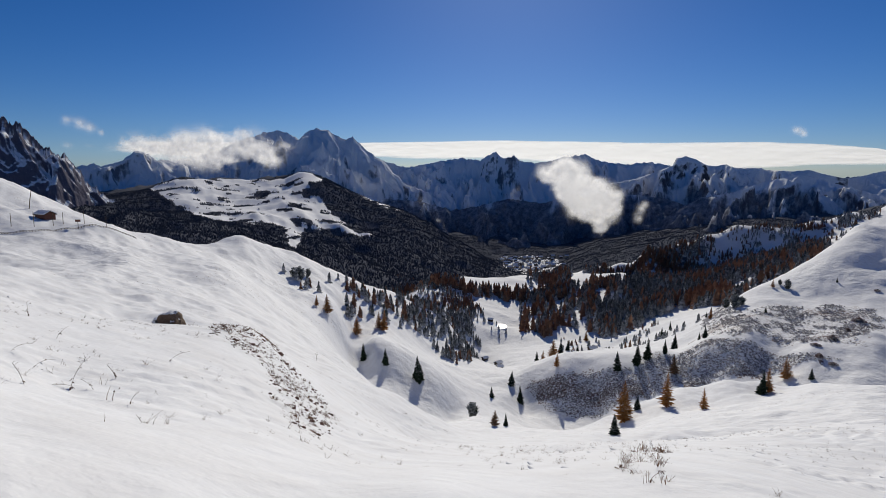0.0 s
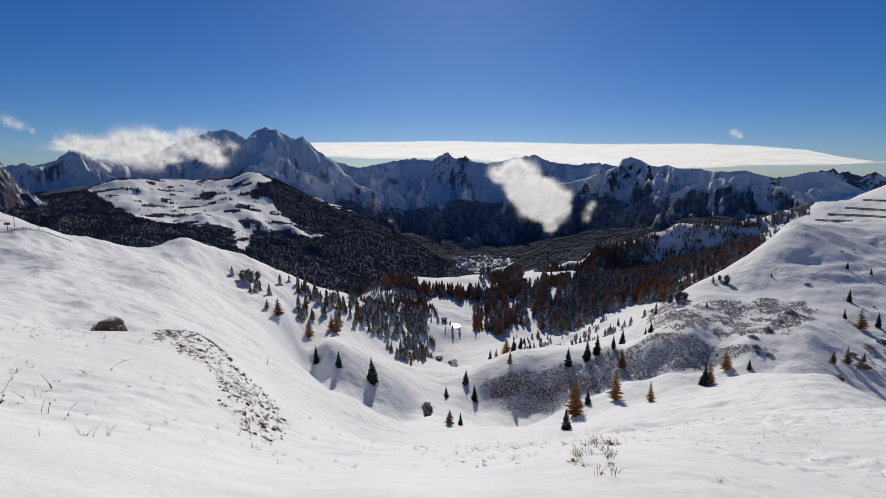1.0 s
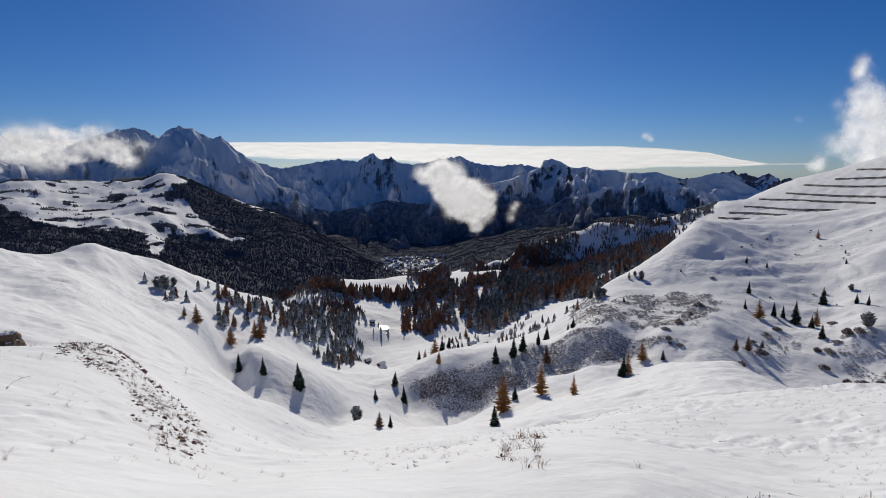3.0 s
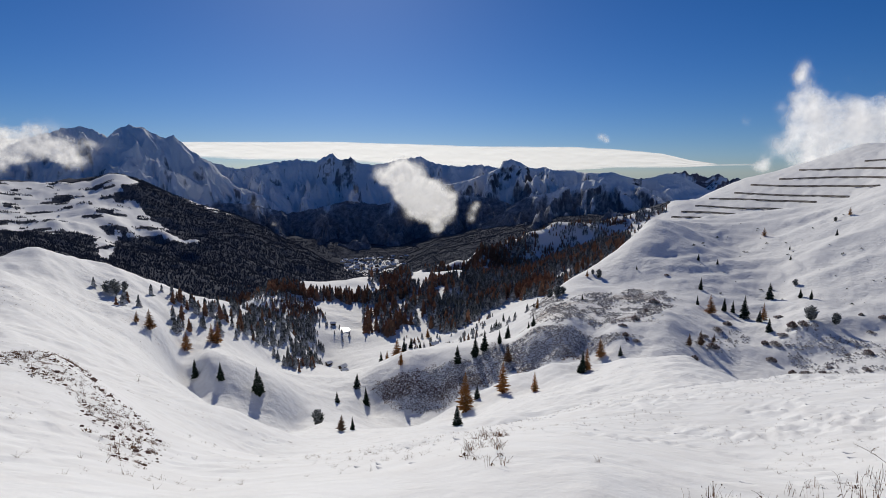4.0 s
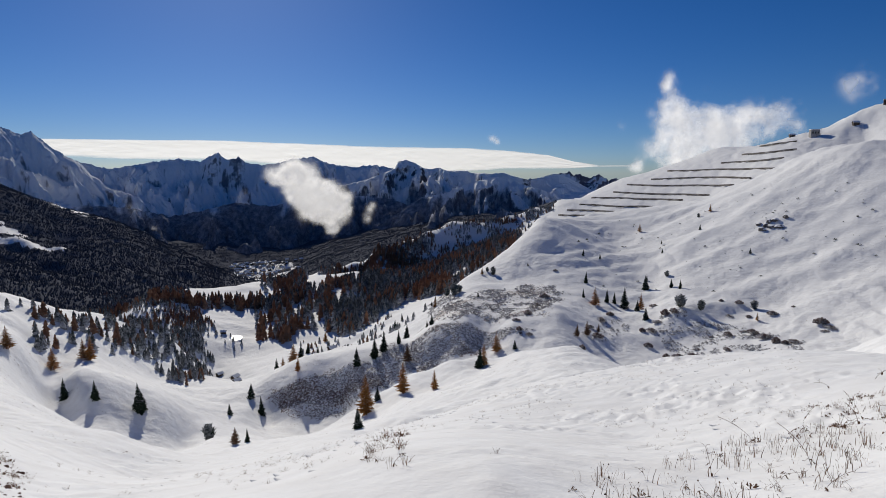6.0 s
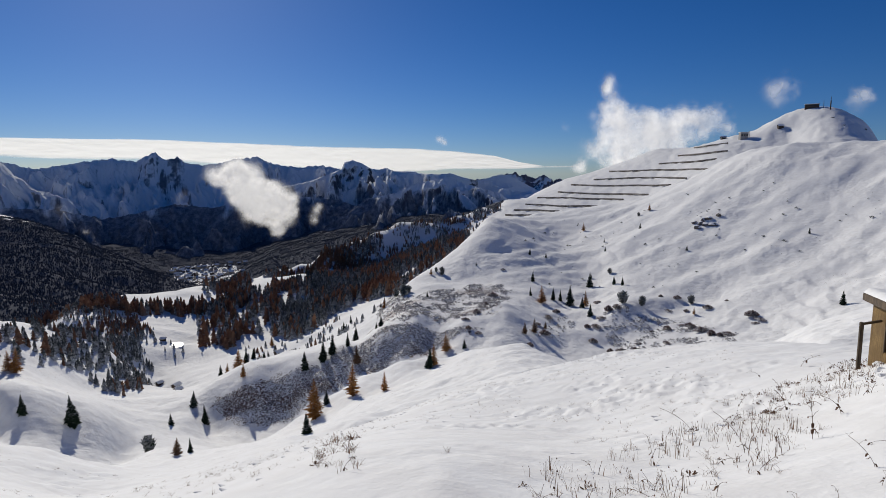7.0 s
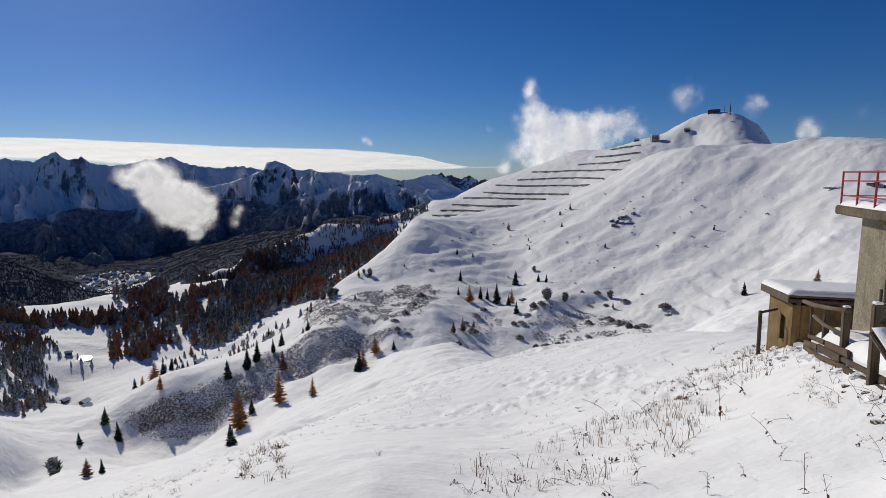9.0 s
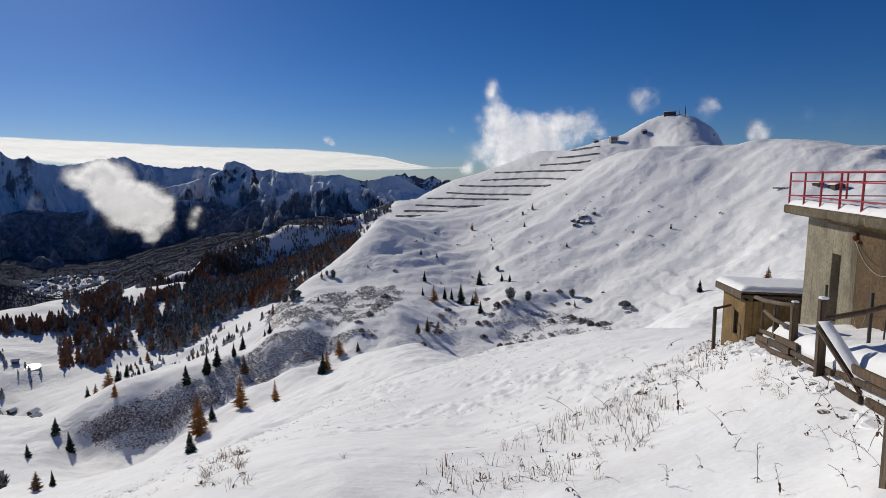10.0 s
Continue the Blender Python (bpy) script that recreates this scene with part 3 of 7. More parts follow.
SPARSE_LEFT = [(-15.96, 227), (-10.56, 232), (-4.89, 271.6), (-8.4, 206.2), (-12.87, 178.1), (-16.09, 187)]
SPARSE_VALLEY = [(3.85, 493.4), (10.24, 445.2), (15.83, 422.5), (20.55, 443.4), (26.84, 300), (26.98, 300), (20.66, 300), (15.91, 300),
    (12.57, 344.7), (9.67, 439), (4.45, 445.5)]
SPARSE_BROW = [(27.74, 434.9), (31.95, 508.2), (34.99, 824.3), (35.72, 380), (36.51, 380), (34, 380), (29.98, 380)]
SHRUB_SLOPE = [(8.61, 205.7), (12.6, 204.1), (17.02, 205.2), (21.21, 207.4), (25.6, 214.7), (29.31, 213), (33.66, 207.6), (36.51, 205),
    (32.54, 200.2), (27.7, 194.4), (22.39, 189.4), (19.83, 189.2), (16.12, 185.1), (12.74, 187.1), (9.81, 195.6)]
SHRUB_HOLLOW = [(24.99, 391.5), (28.23, 259.9), (32.13, 273.5), (36.15, 279.6), (38.71, 281.8), (38.87, 243), (36.41, 214.4), (32.38, 217.3),
    (27.94, 214), (25.11, 230.9)]
SHRUB_BANK = [(47.91, 247.3), (51.36, 251.4), (55.33, 240), (60.27, 221.5), (59.77, 204.7), (54.81, 213.5), (51.99, 204.8), (48.52, 220.1),
    (47.35, 232.8)]
PASTURE = [(-27.35, 2420.4), (-25.77, 2532), (-24.64, 2447.2), (-20.78, 2572.2), (-17.24, 2560.9), (-13, 2443.6), (-11.83, 2373.9), (-12.73, 2159),
    (-10.84, 1918.1), (-9.75, 1855.2), (-12.83, 1817.5), (-14.79, 1654.8), (-16.91, 1643.4), (-18.97, 1644.6), (-20.97, 1698.4), (-23.41, 1728.6),
    (-25.26, 1971.5)]
VILLAGE = [(4.83, 2986.9), (5.81, 2986.2), (6.67, 2913.2), (8.94, 2861.2), (11.45, 2824.4), (12.02, 2632.1), (10.93, 2271.8), (8.69, 1701.4),
    (6.97, 1757.3), (6.1, 2812.7)]
RUN_SHORT = [(-15.35, 1585.4), (-14.35, 1729.2), (-13.98, 1722.9), (-14.19, 1483.1), (-14.76, 1262.8), (-15.29, 1282.4)]
RUN_LONG = [(-13.42, 1816.9), (-10.43, 1791.1), (-7.09, 1678.6), (-7.66, 1670.7), (-10.99, 1749.6), (-13.44, 1747)]
BARE_STRIP = [(-23.03, 25.9), (-19.44, 67.1), (-17.9, 65.9), (-16.1, 26.7), (-13.15, 24.5), (-11.23, 19.4), (-12.47, 12.4), (-15, 11.8),
    (-16.86, 14.8), (-18.15, 16.2), (-17.51, 21.5), (-20.08, 23)]
GRASS_BANK = [(58.33, 20.9), (65.11, 24.2), (68.93, 31.4), (72.2, 20.3), (70.95, 16.1), (65.25, 16.5), (61.12, 15.8)]
GRASS_NEAR = [(37.78, 7.5), (46.86, 10.9), (55.61, 16), (63.7, 17.7), (67.83, 11.9), (63.98, 8.6), (55.84, 6.6), (41.41, 7.1)]
GRASS_MIDDLE = [(17.7, 9.7), (20.05, 21.5), (23.72, 17), (23.36, 8.8), (20.26, 7.9)]
GRASS_LEFT = [(-38.87, 15.6), (-28.91, 16.1), (-21.78, 15.7), (-25.51, 9.2), (-39.6, 5.9)]
GRASS_YARD = [(72.24, 17.9), (76.65, 11.7), (82.2, 9), (82.73, 5.1), (77.85, 8.3), (72.86, 12.2)]
EARTH_CRACK = [(72.5, 14.7), (73.32, 13.5), (74.47, 11.2), (75.16, 10), (74.55, 10.2), (73.65, 11.3), (72.83, 12.9)]
YARD_EDGE = [(70.34, 29.2), (74.37, 19.6), (76.98, 13.3), (79.48, 10.6), (82.1, 9.2), (82.28, 7.6), (79.24, 9.5), (76.28, 11.2),
    (73.17, 15.2), (70.87, 19.5)]
WOOD_FILL = [(-4.74, 1210.6), (-2.59, 1062), (-0.27, 571.9), (2.61, 565.6), (4.25, 510.2), (3.28, 472.6), (-0.43, 505.7), (-2.7, 539.6),
    (-4.89, 1004.9)]
BOWL_FACE = [(23.3, 912), (25.5, 940), (27.4, 958), (31.7, 982), (34.9, 1005), (37, 1012), (35.7, 911), (32.6, 895), (28.8, 880), (25.7, 866)]
HILL_SPECKS = [(38.07, 325), (43.82, 443.2), (49.5, 418.8), (54.99, 430.1), (60.25, 417), (69.99, 370.2), (70.19, 317.3), (65.59, 308),
    (60.6, 288.8), (49.62, 270.3), (40.92, 284.6)]
SHRUB_GULLY = [(40.31, 208.6), (43.83, 244.3), (45.59, 235.5), (43.84, 208.2), (41.48, 208.2)]
SHRUBS = [(37.99, 301.9, 5.5), (47.5, 263.2, 6.4), (49.3, 245.3, 6.4), (48.49, 244.6, 7.5), (47.92, 238.9, 7.2), (47.35, 231.1, 6.6), (46.53, 230.4, 5.6), (47.12, 216.9, 4.9),
    (42.6, 235.1, 8.2), (43.42, 245.7, 7.1), (42.3, 213.1, 6.6), (40.89, 150, 3.4), (41.6, 220.4, 5.9), (49.92, 210.9, 6.4), (51.13, 210.6, 5.6), (48.82, 208.8, 5.1),
    (51.52, 217.4, 4.4), (54.03, 214.1, 4.7), (53.25, 266, 4.3), (54.72, 265, 4.7), (53.96, 254.8, 5.6), (55.58, 254.5, 5.1), (57.39, 254.2, 6), (54, 231.9, 5.1),
    (52.65, 230.6, 4.6), (56.96, 227.4, 8.1), (56.01, 234.1, 6.5), (57.85, 221.7, 6.1), (55.34, 237, 5.2), (59.31, 219.8, 6.4), (58.56, 219.6, 5.1), (61.01, 239.3, 7),
    (61.7, 235.7, 6.4), (58.93, 262.1, 3.5), (36.98, 251.7, 6.6), (35.34, 222.2, 5.4), (35.53, 201.4, 5.7), (34.18, 212.1, 4.7), (36.28, 232.4, 4.7), (34.5, 203.7, 4.5),
    (61.4, 233.2, 5)]
HERBS = [(75.5, 10.7, 0.3), (76.23, 11.9, 0.3), (74.51, 13.5, 0.3), (77.47, 9.6, 0.4), (78.16, 10.3, 0.3), (78.93, 9, 0.4), (80.17, 8.4, 0.4), (81.4, 7.2, 0.4),
    (81.84, 8.2, 0.4), (80.77, 6.4, 0.3), (78.76, 7.4, 0.3), (76.83, 8.3, 0.3), (71.54, 12.3, 0.3), (73.15, 11.1, 0.3), (66.64, 20.7, 0.5), (63.63, 21.8, 0.6),
    (62.01, 27.3, 0.6), (60.52, 19.8, 0.6), (65.18, 19.6, 0.5), (69.58, 16.3, 0.4), (71.43, 7.9, 0.3), (68.65, 7.3, 0.3), (62.39, 8.9, 0.4), (59.08, 10.1, 0.4),
    (52.25, 8.7, 0.4), (47.47, 9.5, 0.4), (75.3, 5.8, 0.3), (73.44, 6.4, 0.4), (70.28, 10.2, 0.4), (68.23, 14.5, 0.7), (67.05, 27.2, 0.8), (65.06, 29.1, 1),
    (66.38, 11.5, 0.7), (64.22, 17.4, 0.8), (61.21, 11.5, 0.7), (63.2, 16.5, 0.7), (82.29, 5.8, 0.3), (80.16, 5.5, 0.3), (76.79, 10.2, 0.4), (79.53, 10.2, 0.4),
    (80.62, 10.4, 0.3), (70.86, 8.8, 0.4), (55.82, 6.8, 0.5), (59.18, 7.6, 0.5), (65.7, 6.7, 0.4), (60.04, 16.2, 0.6), (56.75, 14.9, 0.7), (53.39, 10.4, 0.5),
    (49.9, 7.9, 0.4), (72.29, 15.8, 0.4), (68.57, 19.7, 0.6), (-37.66, 10.7, 0.4), (-36.86, 13.2, 0.3), (-34.47, 11.9, 0.5), (-34.18, 12, 0.4), (-32.81, 12, 0.3),
    (-31.03, 13.7, 0.4), (-30.08, 10.4, 0.3), (-26.59, 17, 0.4), (-36.89, 21.1, 0.5), (-38.23, 14.3, 0.3), (-35.12, 17.6, 0.4), (-13.05, 64.3, 1.3), (21.28, 8.5, 0.4),
    (22.29, 9.2, 0.4), (19.64, 9, 0.3)]
VALLEY_CLOUD = [(12.03, 0.0127, 0.799, 0.45), (11.24, -0.0025, 1.028, 0.7), (12.71, -0.0083, 1.256, 0.8), (13.71, -0.0274, 1.599), (12.1, -0.0304, 1.028, 0.8), (14.81, -0.0445, 1.484), (14.04, -0.059, 1.256), (16.15, -0.0537, 1.028, 0.9),
    (15.41, -0.0779, 1.028), (15.66, -0.0972, 0.685, 0.8), (9.7, 0.0052, 0.571, 0.45), (10.16, -0.0122, 0.742, 0.7), (17.18, -0.044, 0.514, 0.6), (17.07, -0.0649, 0.571, 0.6)]
RIDGE_CLOUD = [(47.79, 0.1534, 0.514, 0.6), (47.52, 0.1384, 0.685, 0.75), (48.25, 0.125, 0.742, 0.75), (47.7, 0.1138, 0.799, 0.75), (48.27, 0.1014, 1.028, 0.7), (47.6, 0.1062, 0.685, 0.5), (48.83, 0.0918, 1.37, 0.9), (48.28, 0.0728, 1.256),
    (49.4, 0.0582, 1.941), (51.31, 0.0884, 1.37), (51.88, 0.0626, 1.941), (54.04, 0.0763, 1.484), (55.91, 0.0757, 1.484), (57.21, 0.092, 0.914, 0.8), (47.19, 0.0392, 1.37, 0.9), (45.4, 0.0121, 0.799, 0.8),
    (53.54, 0.0461, 1.484), (49.71, 0.0293, 1.713), (44.66, 0.0101, 0.571, 0.7), (58.03, 0.0704, 0.914)]
SUMMIT_WISPS = [(62.0, 0.1345, 0.75, 0.8), (61.1, 0.129, 0.6, 0.6), (62.6, 0.124, 0.7, 0.55), (63.4, 0.118, 0.65, 0.45), (61.5, 0.116, 0.7, 0.45), (61.9, 0.108, 0.6, 0.35), (67.52, 0.1138, 0.685, 0.8), (68.23, 0.1046, 0.571, 0.6), (66.86, 0.1014, 0.914, 0.65), (71.22, 0.0724, 0.571, 2),
    (71.91, 0.061, 0.685, 2), (70.83, 0.0599, 0.457, 2), (75.11, 0.0897, 0.799, 0.3), (77.85, 0.079, 1.256, 0.2), (43.81, 0.078, 0.457, 0.6), (46.32, 0.0969, 0.457, 0.5)]
MASSIF_CLOUD = [(-28.51, 0.0422, 0.685, 0.6), (-26.75, 0.0402, 0.914), (-24.94, 0.0373, 1.028), (-23.07, 0.0351, 1.256), (-21.13, 0.0383, 1.37), (-19.62, 0.0513, 0.914), (-18.65, 0.0388, 1.142), (-17.91, 0.0316, 0.799),
    (-16.65, 0.0197, 0.685, 0.7), (-15.3, 0.0432, 0.457, 0.5), (-20.69, 0.0221, 0.914, 0.7), (-33.07, 0.0387, 0.285, 0.4), (-31.47, 0.0386, 0.285, 0.4), (-30.22, 0.0399, 0.343, 0.4)]
SMALL_WISPS = [(-32.99, 0.075, 0.4), (-32.14, 0.0709, 0.457), (-31.36, 0.0649, 0.4), (-30.56, 0.058, 0.285), (-24.39, 0.0638, 0.457, 0.4), (-23.44, 0.0677, 0.343, 0.3), (6.85, -0.0307, 0.799, 0.8), (7.7, -0.0454, 0.685, 0.6),
    (6.3, -0.0406, 0.571, 0.6), (19.28, -0.0623, 0.457), (18.96, -0.0765, 0.514), (19.51, -0.0547, 0.343), (-0.51, -0.0854, 0.285), (0.06, -0.0955, 0.228), (31.48, 0.0601, 0.343), (32, 0.0533, 0.343),
    (-2.22, -0.0555, 0.685, 0.3), (34.95, -0.0155, 0.571, 0.4)]
BAND = [(-34.67, 0.0277, 0.0381), (-27.7, 0.0253, 0.0468), (-8.05, 0.0269, 0.0489), (3.73, 0.024, 0.0529), (12.04, 0.019, 0.0497), (17.38, 0.013, 0.0465), (27.25, 0.0063, 0.0438), (32.62, 0.0102, 0.0399),
    (37.05, 0.0102, 0.0306), (39.58, 0.0102, 0.02), (41.84, 0.0112, 0.0141)]
SPOT = {}
SPOT["hut"] = (-35.1, 171.0)
SPOT["pole"] = (-36.13, 183.3)
SPOT["sign"] = (-32.86, 161.5)
SPOT["cabin_near_wood"] = (4.36, 405.1)
SPOT["cabin_on_floor"] = (5.77, 374.6)
SPOT["cabin_on_bank"] = (15.21, 385.8)
SPOT["cabin_small"] = (5.91, 250.0)
SPOT["cabin_by_pond"] = (4.9, 484.0)
SPOT["pond"] = (5.96, 473.3)
SPOT["station"] = (59.37, 1065.1)
SPOT["summit_house"] = (64.28, 1128.4)
SPOT["mast_small"] = (65.1, 1112.0)
SPOT["mast_tall"] = (65.58, 1101.3)
SPOT["hut_upper"] = (62.13, 1079.2)
SPOT["hut_lower"] = (57.8, 1110.0)
SPOT["stone_wall"] = (73.82, 345.5)
SPOT["barn_small"] = (76.21, 340.1)
SPOT["barn_large"] = (77.51, 335.5)
SPOT["rocks"] = (56.98, 361.0)
SPOT["dome_middle"] = (65.75, 1064.8)
SPOT["dome_ledge"] = (66.58, 1033.8)
SPOT["dome_east"] = (68.01, 1067.7)
SPOT["boulder"] = (-26.38, 28.5)
BARRIERS = [
    [(55.43, 1111.0), (56.13, 1072.0), (56.82, 1056.0), (57.5, 1054.0), (58.19, 1043.0)],
    [(54.11, 1070.0), (55.15, 1038.0), (56.18, 1008.0), (57.2, 990.0), (58.21, 984.0)],
    [(52.49, 1052.0), (53.71, 1031.0), (54.93, 990.0), (56.14, 958.0), (57.34, 944.0)],
    [(48.05, 1116.0), (50.28, 1059.0), (52.5, 1017.0), (54.68, 952.0), (56.83, 882.0)],
    [(46.65, 1080.0), (48.76, 1040.0), (50.85, 1005.0), (52.92, 959.0), (54.97, 880.0)],
    [(44.5, 1086.0), (46.81, 1028.0), (49.1, 986.0), (51.38, 946.0), (53.63, 886.0)],
    [(43.25, 1044.0), (45.38, 997.0), (47.51, 961.0), (49.62, 926.0), (51.71, 875.0)],
    [(41.26, 1033.0), (43.32, 997.0), (45.38, 960.0), (47.44, 935.0), (49.48, 890.0)],
    [(40.12, 982.0), (41.97, 961.0), (43.82, 920.0), (45.67, 909.0), (47.52, 883.0)],
    [(38.97, 953.4), (40.18, 944.0), (41.4, 933.0), (42.61, 904.0), (43.82, 888.0)],
    [(38.12, 935.3), (38.93, 920.3), (39.74, 914.0), (40.55, 907.0), (41.36, 889.0)]]



# ---- the ground, one sheet ----
ground_height = Relief(LINES.values())


def sheet(name, x, y, z, material, closed=False, attributes=None):
    """A smooth mesh from grids of places, rows by columns."""
    rows, cols = x.shape
    me = bpy.data.meshes.new(name)
    i = np.arange(rows * cols).reshape(rows, cols)
    nxt = np.roll(i, -1, 1) if closed else i[:, 1:]
    here = i if closed else i[:, :-1]
    quads = np.stack([here[:-1], nxt[:-1], nxt[1:], here[1:]], -1).reshape(-1, 4)[:, ::-1]
    me.vertices.add(rows * cols)
    me.vertices.foreach_set("co", np.stack([x, y, z], -1).astype(np.float32).ravel())
    me.loops.add(quads.size)
    me.loops.foreach_set("vertex_index", quads.astype(np.int32).ravel())
    me.polygons.add(len(quads))
    me.polygons.foreach_set("loop_start", np.arange(0, quads.size, 4, dtype=np.int32))
    me.polygons.foreach_set("use_smooth", np.ones(len(quads), bool))
    me.update(calc_edges=True)
    for key, values in (attributes or {}).items():
        me.attributes.new(key, "FLOAT", "POINT").data.foreach_set("value", values.astype(np.float32).ravel())
    me.materials.append(material)
    return new(name, me)


def inside(poly, az, r):
    """Which places lie inside a plot, given by its corners (azimuth, distance)."""
    px, py = np.array([p[0] for p in poly], float), np.log([p[1] for p in poly])
    x, y = np.asarray(az, float), np.log(np.maximum(r, 0.1))
    hit = np.zeros(np.broadcast(x, y).shape, bool)
    for k in range(len(poly)):
        x1, y1, x2, y2 = px[k - 1], py[k - 1], px[k], py[k]
        if y1 != y2:
            hit ^= ((y1 > y) != (y2 > y)) & (x < (x2 - x1) * (y - y1) / (y2 - y1) + x1)
    return hit


az_line = np.concatenate([np.arange(-46, 90, 0.18), np.arange(90, 314, 3.5)])
r_line = np.concatenate([[0.0, 0.4, 0.8], np.exp(np.linspace(math.log(1.2), math.log(6), 60)), np.exp(np.linspace(math.log(6.05), math.log(60), 270)), np.exp(np.linspace(math.log(60.8), math.log(1700), 400)), np.exp(np.linspace(math.log(1720), math.log(4900), 70))])
AZ, RR = np.meshgrid(az_line, r_line)
AZ = np.where(AZ > 180, AZ - 360, AZ)
ZZ = ground_height(AZ, np.maximum(RR, 1.2))
# trodden, nearly even snow underfoot
edge = ground_height(np.arange(-180, 180, 5.0), np.full(72, 3.4))
turn = np.radians(np.arange(-180, 180, 5.0))
lean_y, lean_x = 2 * np.mean(edge * np.cos(turn)) / 3.4, 2 * np.mean(edge * np.sin(turn)) / 3.4
flat = np.mean(edge) + RR * (lean_y * np.cos(np.radians(AZ)) + lean_x * np.sin(np.radians(AZ)))
flat = flat + (-1.72 - np.mean(edge)) * np.clip(1 - RR / 3.4, 0, 1)
mix = np.clip((RR - 1.3) / 2.1, 0, 1)
mix = mix * mix * (3 - 2 * mix)
ZZ = flat * (1 - mix) + ZZ * mix
XX, YY = polar(AZ, RR)


def frayed(plot, az, r, fray=1.0):
    """Inside a plot, with a wandering edge."""
    x, y = polar(az, r)
    size = float(np.mean([p[1] for p in plot])) * 0.05
    da = layered(x / size, y / size, 3, 301) * 2.2 * fray
    dr = layered(x / size + 40, y / size, 3, 302) * 0.055 * fray
    return inside(plot, az + da, r * (1 + dr))


def far_wood(az, r):
    """Where forest covers the far valley side: everywhere but the open pastures and the ski runs."""
    x, y = polar(az, r)
    cover = ((r > 950) & (az < 6)) * 1.0
    for plot in (PASTURE, RUN_SHORT, RUN_LONG):
        cover = cover * (1 - 0.92 * frayed(plot, az, r, 0.25) * (layered(x / 90, y / 60, 4, 77) < 0.27))
    crest = np.interp(az, [-16, -13.5, -10.3, -7.6, -4.8, -1.4], [2600, 2450, 2350, 2250, 2150, 2050])
    bare = np.clip((r - crest + 330 + 30 * az) / 160, 0, 1) * np.clip((az + 16) / 2, 0, 1) * np.clip((-3 - az) / 3, 0, 1)
    return cover * (1 - 0.85 * bare * (layered(x / 70, y / 60, 4, 79) > -0.12))


# The 780-1280 m term gives heath specks and greys that slope as painted shade.
heath = 0.13 * np.clip(layered(XX / 30, YY / 16, 3, 303) * 4 - 0.3, 0, 1) * ((RR > 38) & (RR < 420)) + 0.24 * ((RR > 35) & (RR < 330)) + 0.14 * ((RR >= 330) & (RR < 640) & (AZ > 24)) + 0.44 * frayed(BARE_STRIP, AZ, RR, 1.0) + 0.40 * frayed(EARTH_CRACK, AZ, RR, 0.6) + 0.3 * ((RR > 780) & (RR < 1280) & (AZ > 37) & (AZ < 61)) + 0.2 * inside(BOWL_FACE, AZ, RR) + 0.27 * frayed(SHRUB_SLOPE, AZ, RR, 0.7) + 0.24 * frayed(SHRUB_HOLLOW, AZ, RR)
wood = np.maximum(far_wood(AZ, RR), ((RR > 1400) & (AZ >= 6) & (AZ < 38)) * (1 - 0.62 * inside(VILLAGE, AZ, RR)))
for plot, cover in ((WOOD_RIGHT, 0.5), (WOOD_RED, 0.62), (RUST_SLOPE, 0.5), (WOOD_MIDDLE, 0.32), (WOOD_LEFT_BACK, 0.35), (WOOD_FILL, 0.35), (WOOD_ROW, 0.4), (WOOD_BOWL, 0.46), (BOWL_FACE, 0.28)):
    wood = np.maximum(wood, cover * frayed(plot, AZ, RR, 0.2))
ground = tagged(sheet("ground", XX, YY, ZZ, snow_ground(), True, {"heath": heath, "wood": wood, "wild": np.clip((RR - 28) / 60, 0, 1)}),
                "snow-covered alpine slopes with a deep gully", "ground", kind="structure")


